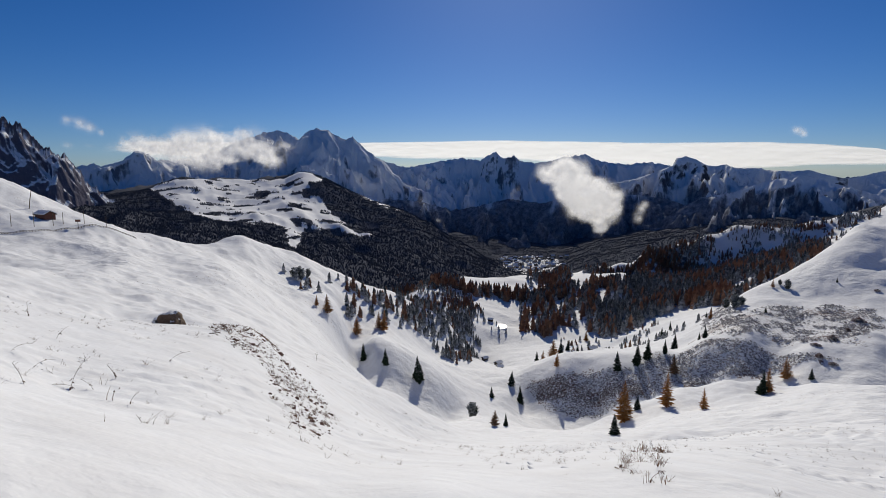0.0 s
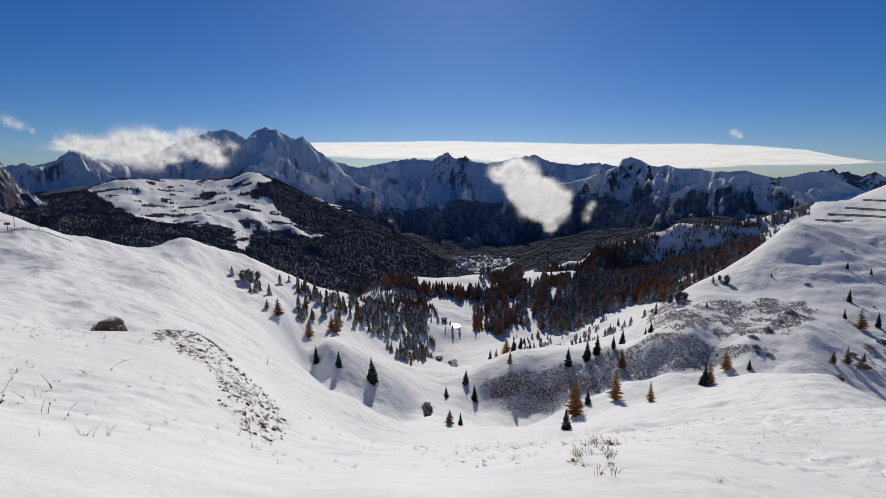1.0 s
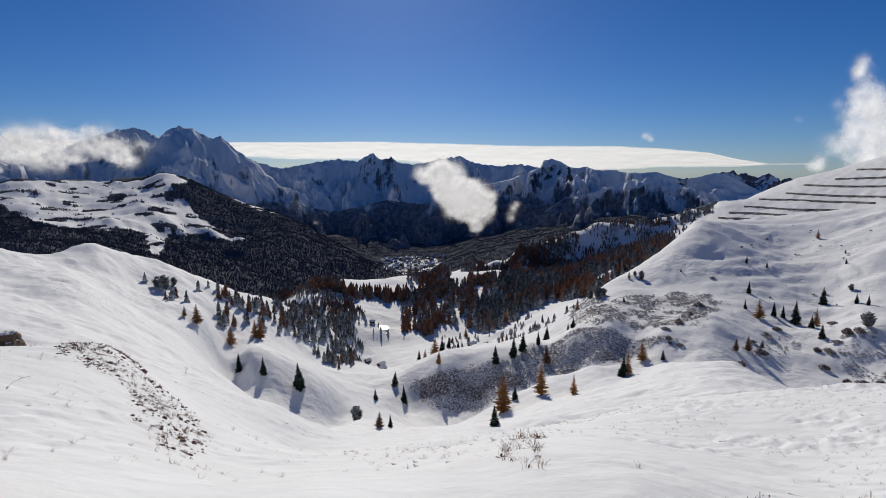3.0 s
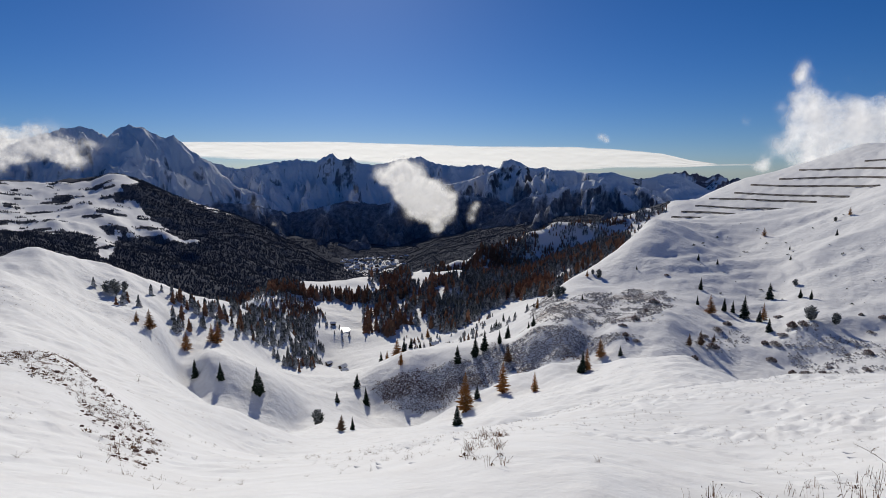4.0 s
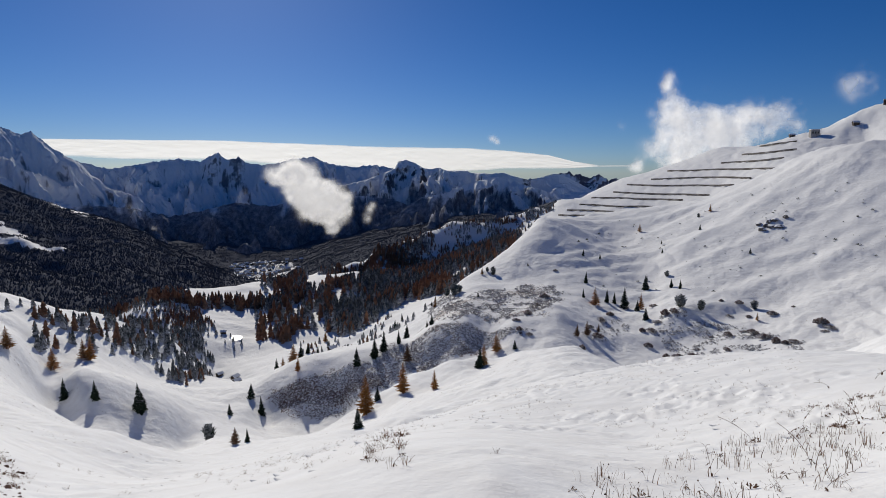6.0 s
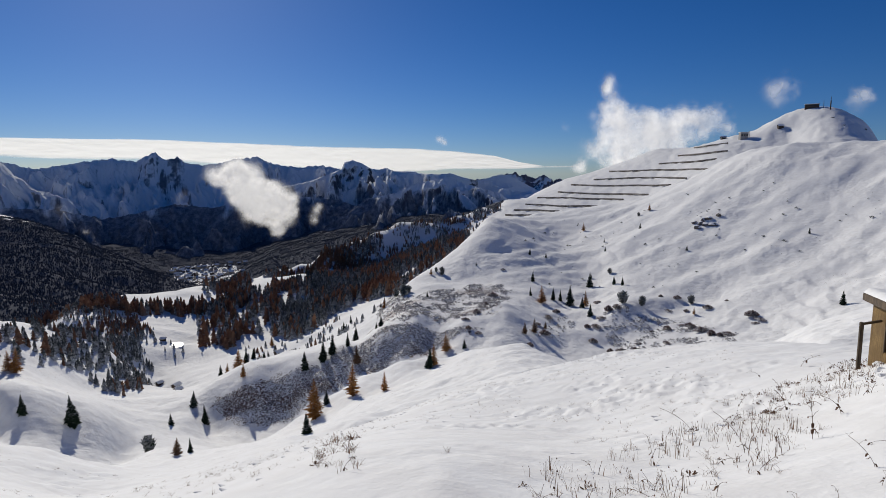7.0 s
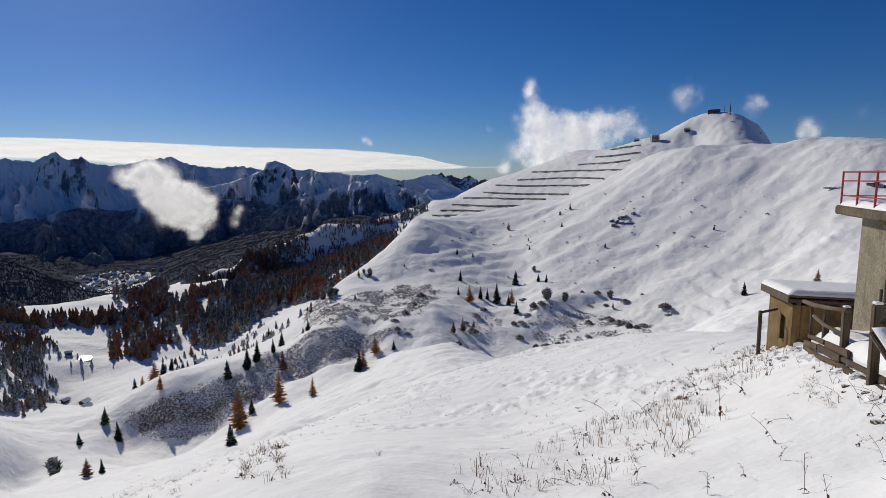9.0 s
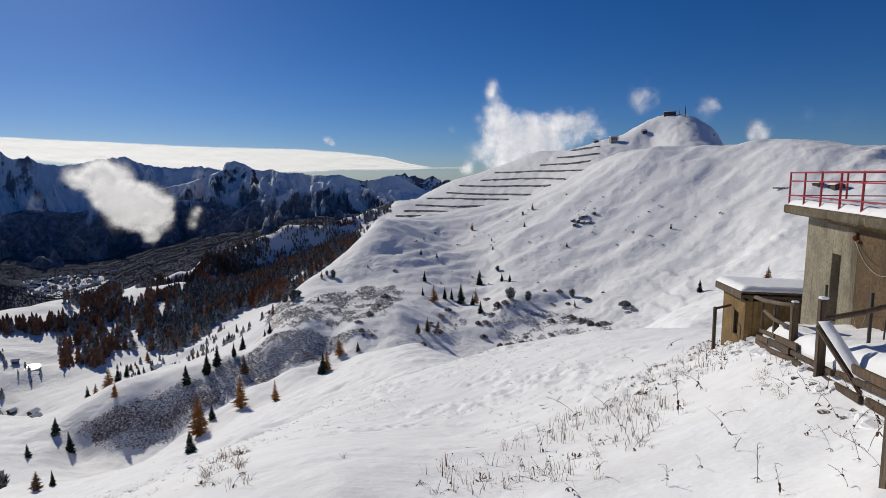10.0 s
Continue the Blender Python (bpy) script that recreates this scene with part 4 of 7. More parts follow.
# ---- the mountains round the valley ----
def mountain(name, label, skyline, crest_r, foot_r, foot_rise, material, jag=0.004, spur=0.5, seed=0, width=0.9, curve=0.8, crag=()):
    """A range under its skyline: spurs and gullies fan out below the summits and run down to its foot."""
    a = np.arange(skyline[0][0], skyline[-1][0], 0.07)
    s = np.concatenate([[-0.25, -0.08], np.linspace(0, 1, 190) ** 1.15])[:, None]
    top = np.interp(a, [p[0] for p in skyline], [p[1] for p in skyline])
    bell = np.exp(-0.5 * (np.arange(-60, 61) * 0.07 / 1.1) ** 2)
    mean = np.convolve(np.pad(top, 60, mode="edge"), bell / bell.sum(), "valid")
    lean = np.clip(np.gradient(mean, a) * 190, -4.5, 4.5)
    top = top + jag * (layered(a * 1.9, a * 0 + seed, 5, seed, 0.62) - 0.1)
    down = np.clip(s, 0, 1)
    fall = np.where(s < 0, -s * 0.35, down ** curve)
    depth = abs(crest_r - foot_r)
    size = 260.0 * width
    run = (a[None, :] + lean[None, :] * down) * radians(1) * crest_r
    u, v = run / size, down * depth / size
    bend = layered(u * 0.6, v * 0.5, 3, seed + 5)
    big = layered(u * 0.55 + 0.35 * bend, v * 0.22 + 0.2 * bend, 2, seed + 9, 0.5, True)
    ribs = layered(u * 1.3 + 0.6 * bend, v * 0.75 + 0.5 * bend, 5, seed + 19, 0.46, True)
    taper = np.clip(np.minimum(a - a[0], a[-1] - a) / 5.0, 0.12, 1)[None, :]
    r = crest_r + (foot_r - crest_r) * s * taper
    body = np.clip(down * 5, 0, 1) * (1 - down ** 4) * taper
    z = (mean + (top - mean) * np.exp(-down * 5) + (foot_rise - mean) * fall) * r
    z = z + spur * depth * body * (0.25 * (big - 0.75) + 0.17 * (ribs - 1.1))
    z = np.minimum(z, np.where(s > 0, top * r - down * 30, z))
    x, y = polar(a[None, :] + 0 * s, r)
    cliff = 0 * r
    for c0, c1, deep in crag:
        inner = np.clip(np.minimum(a - c0, c1 - a) / 0.6 + 0.5, 0, 1)[None, :]
        cliff = np.maximum(cliff, inner * np.clip(1.4 - down / deep, 0, 1))
    ob = sheet(name, x, y, z, material, attributes={"along": run, "down": down * depth + 0 * r, "crag": cliff})
    return tagged(ob, label, "mountain", kind="structure")


# The blue-grey rock colours carry some painted haze too.
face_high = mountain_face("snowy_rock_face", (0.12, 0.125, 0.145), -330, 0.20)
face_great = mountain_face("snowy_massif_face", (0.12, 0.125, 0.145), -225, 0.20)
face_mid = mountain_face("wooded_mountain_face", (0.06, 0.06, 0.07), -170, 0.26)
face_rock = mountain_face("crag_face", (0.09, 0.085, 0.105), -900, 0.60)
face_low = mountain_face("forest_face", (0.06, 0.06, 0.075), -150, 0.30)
mountain("mountain_rock_peak", "dark jagged rock peak dusted with snow", ROCK_PEAK, 2150, 1800, -0.10, face_rock, 0.010, 0.9, 3, 0.7)
mountain("mountain_snow_peak", "snow-covered peak with a rocky crown", SNOW_PEAK, 3100, 2450, -0.085, face_high, 0.003, 0.9, 8, 0.8, 0.9, [(-29.3, -26.2, 0.22)])
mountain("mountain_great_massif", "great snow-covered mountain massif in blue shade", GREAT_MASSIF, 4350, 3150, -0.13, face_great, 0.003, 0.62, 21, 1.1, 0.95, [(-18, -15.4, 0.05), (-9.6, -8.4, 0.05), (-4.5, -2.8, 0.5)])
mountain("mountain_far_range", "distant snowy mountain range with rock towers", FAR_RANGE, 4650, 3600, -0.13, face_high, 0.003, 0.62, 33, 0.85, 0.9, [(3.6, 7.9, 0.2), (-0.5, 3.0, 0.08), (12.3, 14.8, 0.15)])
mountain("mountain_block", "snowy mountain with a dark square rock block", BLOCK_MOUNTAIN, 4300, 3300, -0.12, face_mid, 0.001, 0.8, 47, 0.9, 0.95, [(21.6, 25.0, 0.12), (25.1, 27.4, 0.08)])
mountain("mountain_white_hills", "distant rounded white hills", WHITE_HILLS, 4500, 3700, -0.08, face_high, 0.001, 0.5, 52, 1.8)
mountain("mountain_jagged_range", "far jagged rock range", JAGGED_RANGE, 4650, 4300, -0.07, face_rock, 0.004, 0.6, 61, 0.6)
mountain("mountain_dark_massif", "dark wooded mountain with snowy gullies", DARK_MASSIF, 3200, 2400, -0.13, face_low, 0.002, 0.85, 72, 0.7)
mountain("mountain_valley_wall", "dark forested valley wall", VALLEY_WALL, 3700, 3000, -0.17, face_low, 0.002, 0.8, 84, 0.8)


# ---- trees, shrubs ----
def thing(name, label, category, place=None, group=""):
    ob = new(name)
    if place is not None:
        ob.matrix_world = place
    return tagged(ob, label, category, group)


def part(name, bm, material, parent, label=""):
    """Links a bmesh, or a mesh, as one object under a thing or a part."""
    if isinstance(bm, bmesh.types.BMesh):
        me = bpy.data.meshes.new(name)
        bm.to_mesh(me)
        bm.free()
    else:
        me = bm
    if not me.materials:
        me.materials.append(material)
    ob = new(name, me)
    ob.parent = parent
    return tagged(ob, label)


def triangles(name, verts, tris, material, smooth=False, attributes=None):
    me = bpy.data.meshes.new(name)
    verts, tris = np.asarray(verts, np.float32), np.asarray(tris, np.int32)
    me.vertices.add(len(verts))
    me.vertices.foreach_set("co", verts.ravel())
    me.loops.add(tris.size)
    me.loops.foreach_set("vertex_index", tris.ravel())
    me.polygons.add(len(tris))
    me.polygons.foreach_set("loop_start", np.arange(0, tris.size, 3, dtype=np.int32))
    me.polygons.foreach_set("use_smooth", np.full(len(tris), smooth))
    me.update(calc_edges=True)
    for key, values in (attributes or {}).items():
        me.attributes.new(key, "FLOAT", "POINT").data.foreach_set("value", np.asarray(values, np.float32))
    me.materials.append(material)
    return me


def needles(name, dark, light, snow_from, snow_to, through=0.12):
    """Needles that carry snow on their upper sides."""
    m = Shade(name)
    tone = m.mix(m.island(), dark, light)
    tone = m.mix(m.math("MULTIPLY", m.luck(), 0.5), tone, tuple(c * 0.6 for c in dark))
    lying = m.math("ADD", m.math("ABSOLUTE", m.up()), m.math("MULTIPLY", m.math("SUBTRACT", m.noise(1.3, 5, 0.7), 0.5), 0.9))
    colour = m.mix(m.span(lying, snow_from, snow_to), tone, SNOW)
    mat = m.done(colour, 0.85, gloss=0.05)
    glow, both = m.node("ShaderNodeBsdfTranslucent"), m.node("ShaderNodeMixShader")
    m.link(colour, glow.inputs[0])
    both.inputs[0].default_value = through
    m.link(m.bsdf.outputs[0], both.inputs[1])
    m.link(glow.outputs[0], both.inputs[2])
    m.link(both.outputs[0], m.out.inputs[0])
    return mat


def bark():
    m = Shade("bark")
    m.bump(m.noise(9, 5, 0.6, (1, 1, 0.2)), 0.6, 0.03)
    return m.done(m.mix(m.noise(5, 5, 0.6, (1, 1, 0.25)), (0.045, 0.03, 0.022), (0.13, 0.09, 0.065)), 0.9)


LONE_SPRUCE = needles("lone_spruce_needles", (0.012, 0.022, 0.016), (0.028, 0.045, 0.028), 0.72, 1.15)
SPRUCE, LARCH = needles("spruce_needles", (0.04, 0.052, 0.055), (0.09, 0.10, 0.10), 0.14, 0.85, 0.18), needles("larch_needles", (0.34, 0.16, 0.05), (0.56, 0.30, 0.10), 0.75, 1.25, 0.5)
PINE = needles("pine_needles", (0.012, 0.024, 0.014), (0.03, 0.05, 0.026), 0.6, 1.15)
PALE_LARCH = needles("bare_larch_twigs", (0.16, 0.09, 0.055), (0.27, 0.18, 0.12), 0.95, 1.2)
TWIGS = needles("shrub_twigs", (0.14, 0.125, 0.145), (0.29, 0.26, 0.275), 0.12, 0.9, 0.25)
BANK_TWIGS = needles("bank_shrub_twigs", (0.12, 0.09, 0.095), (0.30, 0.20, 0.18), 0.04, 0.85, 0.25)
RUST = needles("rusty_larch_needles", (0.26, 0.155, 0.11), (0.46, 0.29, 0.20), 0.45, 1.2, 0.6)
# Lifted, bluish tone: distance haze is painted into the far trees.
HAZED_NEEDLES = needles("hazed_forest_needles", (0.075, 0.09, 0.12), (0.115, 0.115, 0.13), 1.0, 2.4, 0.05)
BARK = bark()


def trunk_mesh(rng, height, radius):
    v, f = [], []
    for k, s in enumerate((-0.04, 0.15, 0.45, 0.75, 1.0)):
        for j in range(7):
            a, r = j * 2 * math.pi / 7, radius * (1.25 - s * 1.2) * (0.9 + 0.2 * rng.random())
            v.append((r * math.cos(a), r * math.sin(a), s * height))
    for k in range(4):
        for j in range(7):
            p, q = k * 7 + j, k * 7 + (j + 1) % 7
            f += [(p, q, q + 7), (p, q + 7, p + 7)]
    return triangles("trunk", v, f, BARK, True)


def crown_mesh(rng, kind):
    """Boughs in uneven tiers round a stem of height 1: every bough a roofed blade with a ragged edge."""
    tiers, boughs, spread, droop, width, low = {
        "spruce": (24, 11, 0.27, 0.45, 0.36, 0.03), "larch": (28, 12, 0.33, 0.10, 0.18, 0.07), "pine": (12, 10, 0.40, -0.22, 0.5, 0.04)}[kind]
    v, f = [], []
    for k in range(tiers):
        s = low + (0.97 - low) * (k / (tiers - 1)) ** 0.95
        if kind == "pine":
            reach = spread * math.sqrt(max(0.02, 1 - abs(2 * (s - 0.48)) ** 2.4))
        else:
            reach = spread * ((1 - s) ** 0.85 + 0.02) * min(1.0, 0.72 + 3 * (s - low))
        turn = rng.random() * 6.28
        for j in range(boughs):
            if rng.random() < (0.24 if kind == "larch" else 0.07):
                continue
            a = turn + (j + 0.7 * (rng.random() - 0.5)) * 2 * math.pi / boughs
            long = reach * (0.5 + 0.7 * rng.random())
            z0, dz = s + 0.03 * (rng.random() - 0.5), -droop * long * (0.6 + 0.8 * rng.random())
            half, c, n = long * width * (0.7 + 0.5 * rng.random()), (math.cos(a), math.sin(a)), len(v)
            for q, w in ((0.0, 0.15), (0.28, 0.75), (0.5, 0.6), (0.62, 0.85), (0.82, 0.35), (1.0, 0.04)):
                d, lift = long * q, z0 + dz * q * q + 0.012 * (rng.random() - 0.5)
                sag = half * w * (0.35 + 0.5 * rng.random())
                v.append((c[0] * d, c[1] * d, lift))
                for side in (-1, 1):
                    e = side * half * w * (0.75 + 0.5 * rng.random())
                    back = d - 0.25 * long * w * rng.random()
                    v.append((c[0] * back - c[1] * e, c[1] * back + c[0] * e, lift - sag))
            for q in range(5):
                m, o = n + 3 * q, n + 3 * q + 3
                f += [(m, m + 1, o + 1), (m, o + 1, o), (m, o, o + 2), (m, o + 2, m + 2)]
    n = len(v)
    v += [(0, 0, 1.02), (0.012, 0, 0.9), (-0.008, 0.012, 0.9), (-0.006, -0.012, 0.9)]
    f += [(n, n + 1, n + 2), (n, n + 2, n + 3), (n, n + 3, n + 1)]
    return np.array(v, np.float32), np.array(f, np.int32)


def skirt_tree(rng, tiers, sides, spread, gap=0.0):
    """A distant conifer: ragged skirts one over the other."""
    v, f = [], []
    for k in range(tiers):
        s, n, tilt = k / tiers, len(v), 0.03 * (rng.random() - 0.5)
        v.append((0.02 * (rng.random() - 0.5), 0.02 * (rng.random() - 0.5), min(1.0, s + 1.9 / tiers)))
        turn = rng.random() * 6.28
        for j in range(sides):
            a = turn + j * 2 * math.pi / sides
            r = spread * (1 - s) ** 0.66 * (0.55 + 0.6 * rng.random()) * (1.0 if j % 2 else 0.7)
            v.append((r * math.cos(a), r * math.sin(a), s + gap - 0.05 * rng.random() + tilt * math.cos(a)))
        f += [(n, n + 1 + j, n + 1 + (j + 1) % sides) for j in range(sides)]
    return np.array(v, np.float32), np.array(f, np.int32)


def bush(rng, leaves, fine=1.0, upright=0.6):
    """Crossing twig sprays, 1 high and about 1.6 across."""
    v, f = [], []
    for k in range(leaves):
        a, b, up = rng.random() * 6.28, rng.random(), rng.random()
        d = np.array([math.cos(a) * b * 0.8, math.sin(a) * b * 0.8, 0.15 + 0.75 * up * (1 - b * b * 0.6)])
        q = np.array([rng.gauss(0, 1), rng.gauss(0, 1), rng.gauss(0, upright)])
        q /= np.linalg.norm(q)
        p = np.cross(q, [0.3, 0.2, 1.0])
        w = (0.16 + 0.2 * rng.random()) * fine
        n = len(v)
        v += [d * 0.45 - p * w * 0.35, d + q * w, d + p * w * 0.8, d - q * w * 0.7 - [0, 0, 0.1]]
        f += [(n, n + 1, n + 2), (n, n + 2, n + 3)]
    return np.array(v, np.float32), np.array(f, np.int32)


def strew(name, label, category, kinds, az, r, size, wide, material, sink=0.15, seed=1, heading=None):
    """Many copies of a few shapes on the ground, joined into one mesh; all turned one way where a heading is given."""
    rng = np.random.default_rng(seed)
    z = ground_height(az, r) - sink
    x, y = polar(az, r)
    pick, turn = rng.integers(0, len(kinds), len(az)), rng.random(len(az)) * 6.283
    if heading is not None:
        turn = heading + rng.normal(0, 0.22, len(az))
    verts, tris, base = [], [], 0
    for k, (kv, kf) in enumerate(kinds):
        i = np.where(pick == k)[0]
        if len(i) == 0:
            continue
        c, s, h, w = np.cos(turn[i])[:, None], np.sin(turn[i])[:, None], size[i][:, None], (size[i] * wide[i])[:, None]
        px = (kv[None, :, 0] * c - kv[None, :, 1] * s) * w + x[i][:, None]
        py = (kv[None, :, 0] * s + kv[None, :, 1] * c) * w + y[i][:, None]
        pz = kv[None, :, 2] * h + z[i][:, None]
        verts.append(np.stack([px, py, pz], -1).reshape(-1, 3))
        tris.append((kf[None] + (np.arange(len(i)) * len(kv))[:, None, None] + base).reshape(-1, 3))
        base += len(i) * len(kv)
    ob = new(name, triangles(name, np.concatenate(verts), np.concatenate(tris), material))
    return tagged(ob, label, category, kind="stuff")


def scatter(plot, per_area, seed, patchy=0.0, grain=40.0):
    """Places in a plot, evenly by area, thinned to clumps where patchy."""
    rng = np.random.default_rng(seed)
    a0, a1 = min(p[0] for p in plot), max(p[0] for p in plot)
    r0, r1 = min(p[1] for p in plot), max(p[1] for p in plot)
    n = int(per_area * radians(a1 - a0) * (r1 * r1 - r0 * r0) / 2)
    az, r = rng.uniform(a0, a1, n), np.sqrt(rng.uniform(r0 * r0, r1 * r1, n))
    keep = frayed(plot, az, r, min(0.8, 0.12 + 2.0 * max(0.0, math.log(r1 / r0) - 0.12))) & inside(plot, az + rng.normal(0, 0.25, n), r)
    x, y = polar(az, r)
    if patchy:
        keep &= layered(x / grain, y / grain, 3, seed) + rng.normal(0, 0.12, n) > patchy - 0.35
    return az[keep], r[keep]


rng = random.Random(5)
MASTER = {}
for kind, needle in (("spruce", LONE_SPRUCE), ("larch", LARCH), ("pine", PINE), ("pale", PALE_LARCH)):
    MASTER[kind] = []
    for k in range(4):
        v, f = crown_mesh(rng, "larch" if kind == "pale" else kind)
        MASTER[kind].append((trunk_mesh(rng, 0.97, 0.022), triangles("crown", v, f, needle)))


def plant_tree(name, kind, az, r, height, label, group):
    """One tree with its trunk and crown, on the ground."""
    x, y = polar(az, r)
    z = float(ground_height(np.array([az]), np.array([r]))[0])
    trunk, crown = MASTER[kind][rng.randrange(4)]
    fat = height * rng.uniform(0.85, 1.2)
    m = Matrix.Translation((x, y, z - 0.05)) @ Euler((rng.uniform(-.04, .04), rng.uniform(-.04, .04), rng.uniform(0, 6.28))).to_matrix().to_4x4()
    ob = thing(name, label, "tree", m, group)
    for n, me in (("trunk", trunk), ("crown", crown)):
        p = part(n, me, None, ob)
        p.scale = (fat, fat, height)
    return ob


for az, r, h in SPRUCES:
    big = h > 6.5
    plant_tree("spruce", "spruce", az, r, h, "tall dark spruce dusted with snow" if big else "small dark spruce on the snowy slope", "lone spruces on the slopes")
for k, (az, r, h) in enumerate(LARCHES):
    pale = az in (22.92, 5.44) or r > 500 or 40 < az < 42.4 and r < 230
    plant_tree("larch", "pale" if pale else "larch", az, r, h, "pale leafless larch on the snowy slope" if pale else "orange autumn larch standing in snow", "autumn larches on the slopes")
for az, r, h in STONE_PINES:
    plant_tree("stone_pine", "pine", az, r, h, "dark rounded stone pine on the snow", "stone pines on the slopes")

low_spruce = [skirt_tree(rng, 7, 9, 0.31) for k in range(8)]
low_larch = [skirt_tree(rng, 6, 8, 0.32, 0.03) for k in range(8)]
tiny = [skirt_tree(rng, 2, 5, 0.32) for k in range(6)]
bushes = [bush(rng, 26, 0.55) for k in range(8)]


def woods(plots, name, larch_share, size, seed):
    az = np.concatenate([p[0] for p in plots])
    r = np.concatenate([p[1] for p in plots])
    g = np.random.default_rng(seed)
    x, y = polar(az, r)
    larch = layered(x / 60, y / 60, 2, seed + 3) * 1.2 + g.normal(0, 0.35, len(az)) > (0.5 - larch_share) * 1.6
    h = size * g.uniform(0.45, 1.15, len(az))
    w = g.uniform(0.85, 1.25, len(az))
    for flag, shapes, mat, word in ((~larch, low_spruce, SPRUCE, "spruce"), (larch, low_larch, RUST, "larch")):
        if flag.sum() > 3:
            strew(word + "_" + name, ("dark snow-dusted spruce wood" if word == "spruce" else "rust-brown autumn larch wood") + " on the valley slope", "forest",
                  shapes, az[flag], r[flag], h[flag], w[flag], mat, 0.2, seed)


woods([scatter(WOOD_RIGHT, 0.075, 1, 0.12, 45), scatter(SPARSE_BROW, 0.008, 2)], "wood_on_spur", 0.36, 11.0, 1)
woods([scatter(WOOD_MIDDLE, 0.048, 3, 0.36, 26), scatter(WOOD_ROW, 0.045, 4), scatter(MEADOW_GAP, 0.05, 16, 0.3)], "wood_in_valley", 0.56, 12.0, 2)
woods([scatter(WOOD_LEFT, 0.155, 5, 0.26, 16), scatter(WOOD_LEFT_BACK, 0.09, 6, 0.05), scatter(WOOD_FILL, 0.09, 15, 0.1)], "wood_below_slope", 0.36, 5.4, 3)
woods([scatter(WOOD_RED, 0.055, 7), scatter(RUST_SLOPE, 0.045, 17, 0.1)], "wood_on_ridge", 0.58, 10.0, 4)
woods([scatter(WOOD_BOWL, 0.06, 8, 0.2, 30), scatter(BOWL_FACE, 0.05, 14, 0.32, 24)], "wood_in_bowl", 0.4, 7.0, 5)
woods([scatter(SPARSE_LEFT, 0.035, 9, 0.25, 25), scatter(SPARSE_VALLEY, 0.02, 10, 0.3, 30)], "saplings", 0.2, 4.4, 6)

far_plot = [(-42, 1000), (4, 1000), (6, 2000), (3, 2400), (-15, 2600), (-42, 2400)]
valley_plot = [(4, 1450), (38, 1450), (38, 2600), (20, 3300), (4, 3400), (-6, 3400), (-6, 2400), (3, 2300)]
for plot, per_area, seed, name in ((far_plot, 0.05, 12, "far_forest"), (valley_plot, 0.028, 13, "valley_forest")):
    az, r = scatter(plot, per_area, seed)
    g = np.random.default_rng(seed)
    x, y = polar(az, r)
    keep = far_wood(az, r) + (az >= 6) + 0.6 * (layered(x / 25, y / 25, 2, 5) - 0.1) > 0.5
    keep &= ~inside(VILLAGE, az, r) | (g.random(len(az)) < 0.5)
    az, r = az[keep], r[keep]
    strew(name, "dense dark spruce forest on the far valley side", "forest", tiny, az, r, g.uniform(2.6, 5.6, len(az)), g.uniform(1.0, 1.7, len(az)), HAZED_NEEDLES, 0.5, 7)

az, r = np.concatenate([np.stack(scatter(SHRUB_SLOPE, 3.2, 21, 0.04, 8))], 1)
strew("shrubs", "frosted leafless dwarf shrubs covering the shaded bank", "shrubs", bushes, az, r, g.uniform(0.28, 0.62, len(az)), g.uniform(0.9, 1.5, len(az)), TWIGS, 0.08, 8)
az, r = np.concatenate([np.stack(scatter(SHRUB_HOLLOW, 1.9, 22, 0.30, 9)), np.stack(scatter(SHRUB_BANK, 1.6, 23, 0.36, 9)), np.stack(scatter(SHRUB_GULLY, 0.8, 24, 0.2))], 1)
strew("bank_shrubs", "brown leafless bushes with snow between them", "shrubs", bushes, az, r, g.uniform(0.3, 0.8, len(az)), g.uniform(0.9, 1.5, len(az)), TWIGS, 0.1, 9)

shrub_masters = [triangles("shrub", *bush(rng, 520, 0.2, 1.8), BANK_TWIGS) for k in range(5)]
for k, (az, r, h) in enumerate(SHRUBS):
    x, y = polar(az, r)
    ob = new("shrub", shrub_masters[k % 5])
    tagged(ob, "frosted purple-brown leafless shrub on the snowy bank", "shrub", "leafless shrubs on the bank")
    ob.matrix_world = Matrix.Translation((x, y, float(ground_height(np.array([az]), np.array([r]))[0]) - 0.15)) @ Euler((0, 0, k * 2.1)).to_matrix().to_4x4() @ Matrix.Diagonal((h * (0.32 + 0.16 * (k % 3)), h * 0.34, h * (0.20 + 0.07 * (k % 4)), 1))

az, r = scatter(HILL_SPECKS, 0.016, 25, 0.34, 24)
strew("dwarf_pines", "scattered dwarf pines on the sunny hillside", "shrubs", bushes, az, r, 0.25 + 1.2 * g.random(len(az)) ** 3, g.uniform(0.9, 1.5, len(az)), PINE, 0.05, 10)



# ---- buildings, fences, far structures ----
def timber(name="weathered_timber", dark=(0.028, 0.018, 0.012), light=(0.19, 0.135, 0.085)):
    m = Shade(name)
    grain = m.math("MULTIPLY", m.span(m.noise(14, 6, 0.7, (1, 1, 0.12)), 0.3, 0.72), m.span(m.noise(1.6, 5, 0.65), 0.3, 0.7, 0.35, 1.0))
    m.bump(grain, 0.7, 0.02)
    return m.done(m.mix(m.math("ADD", m.math("MULTIPLY", grain, 0.8), m.math("MULTIPLY", m.luck(), 0.3)), dark, light), 0.85)


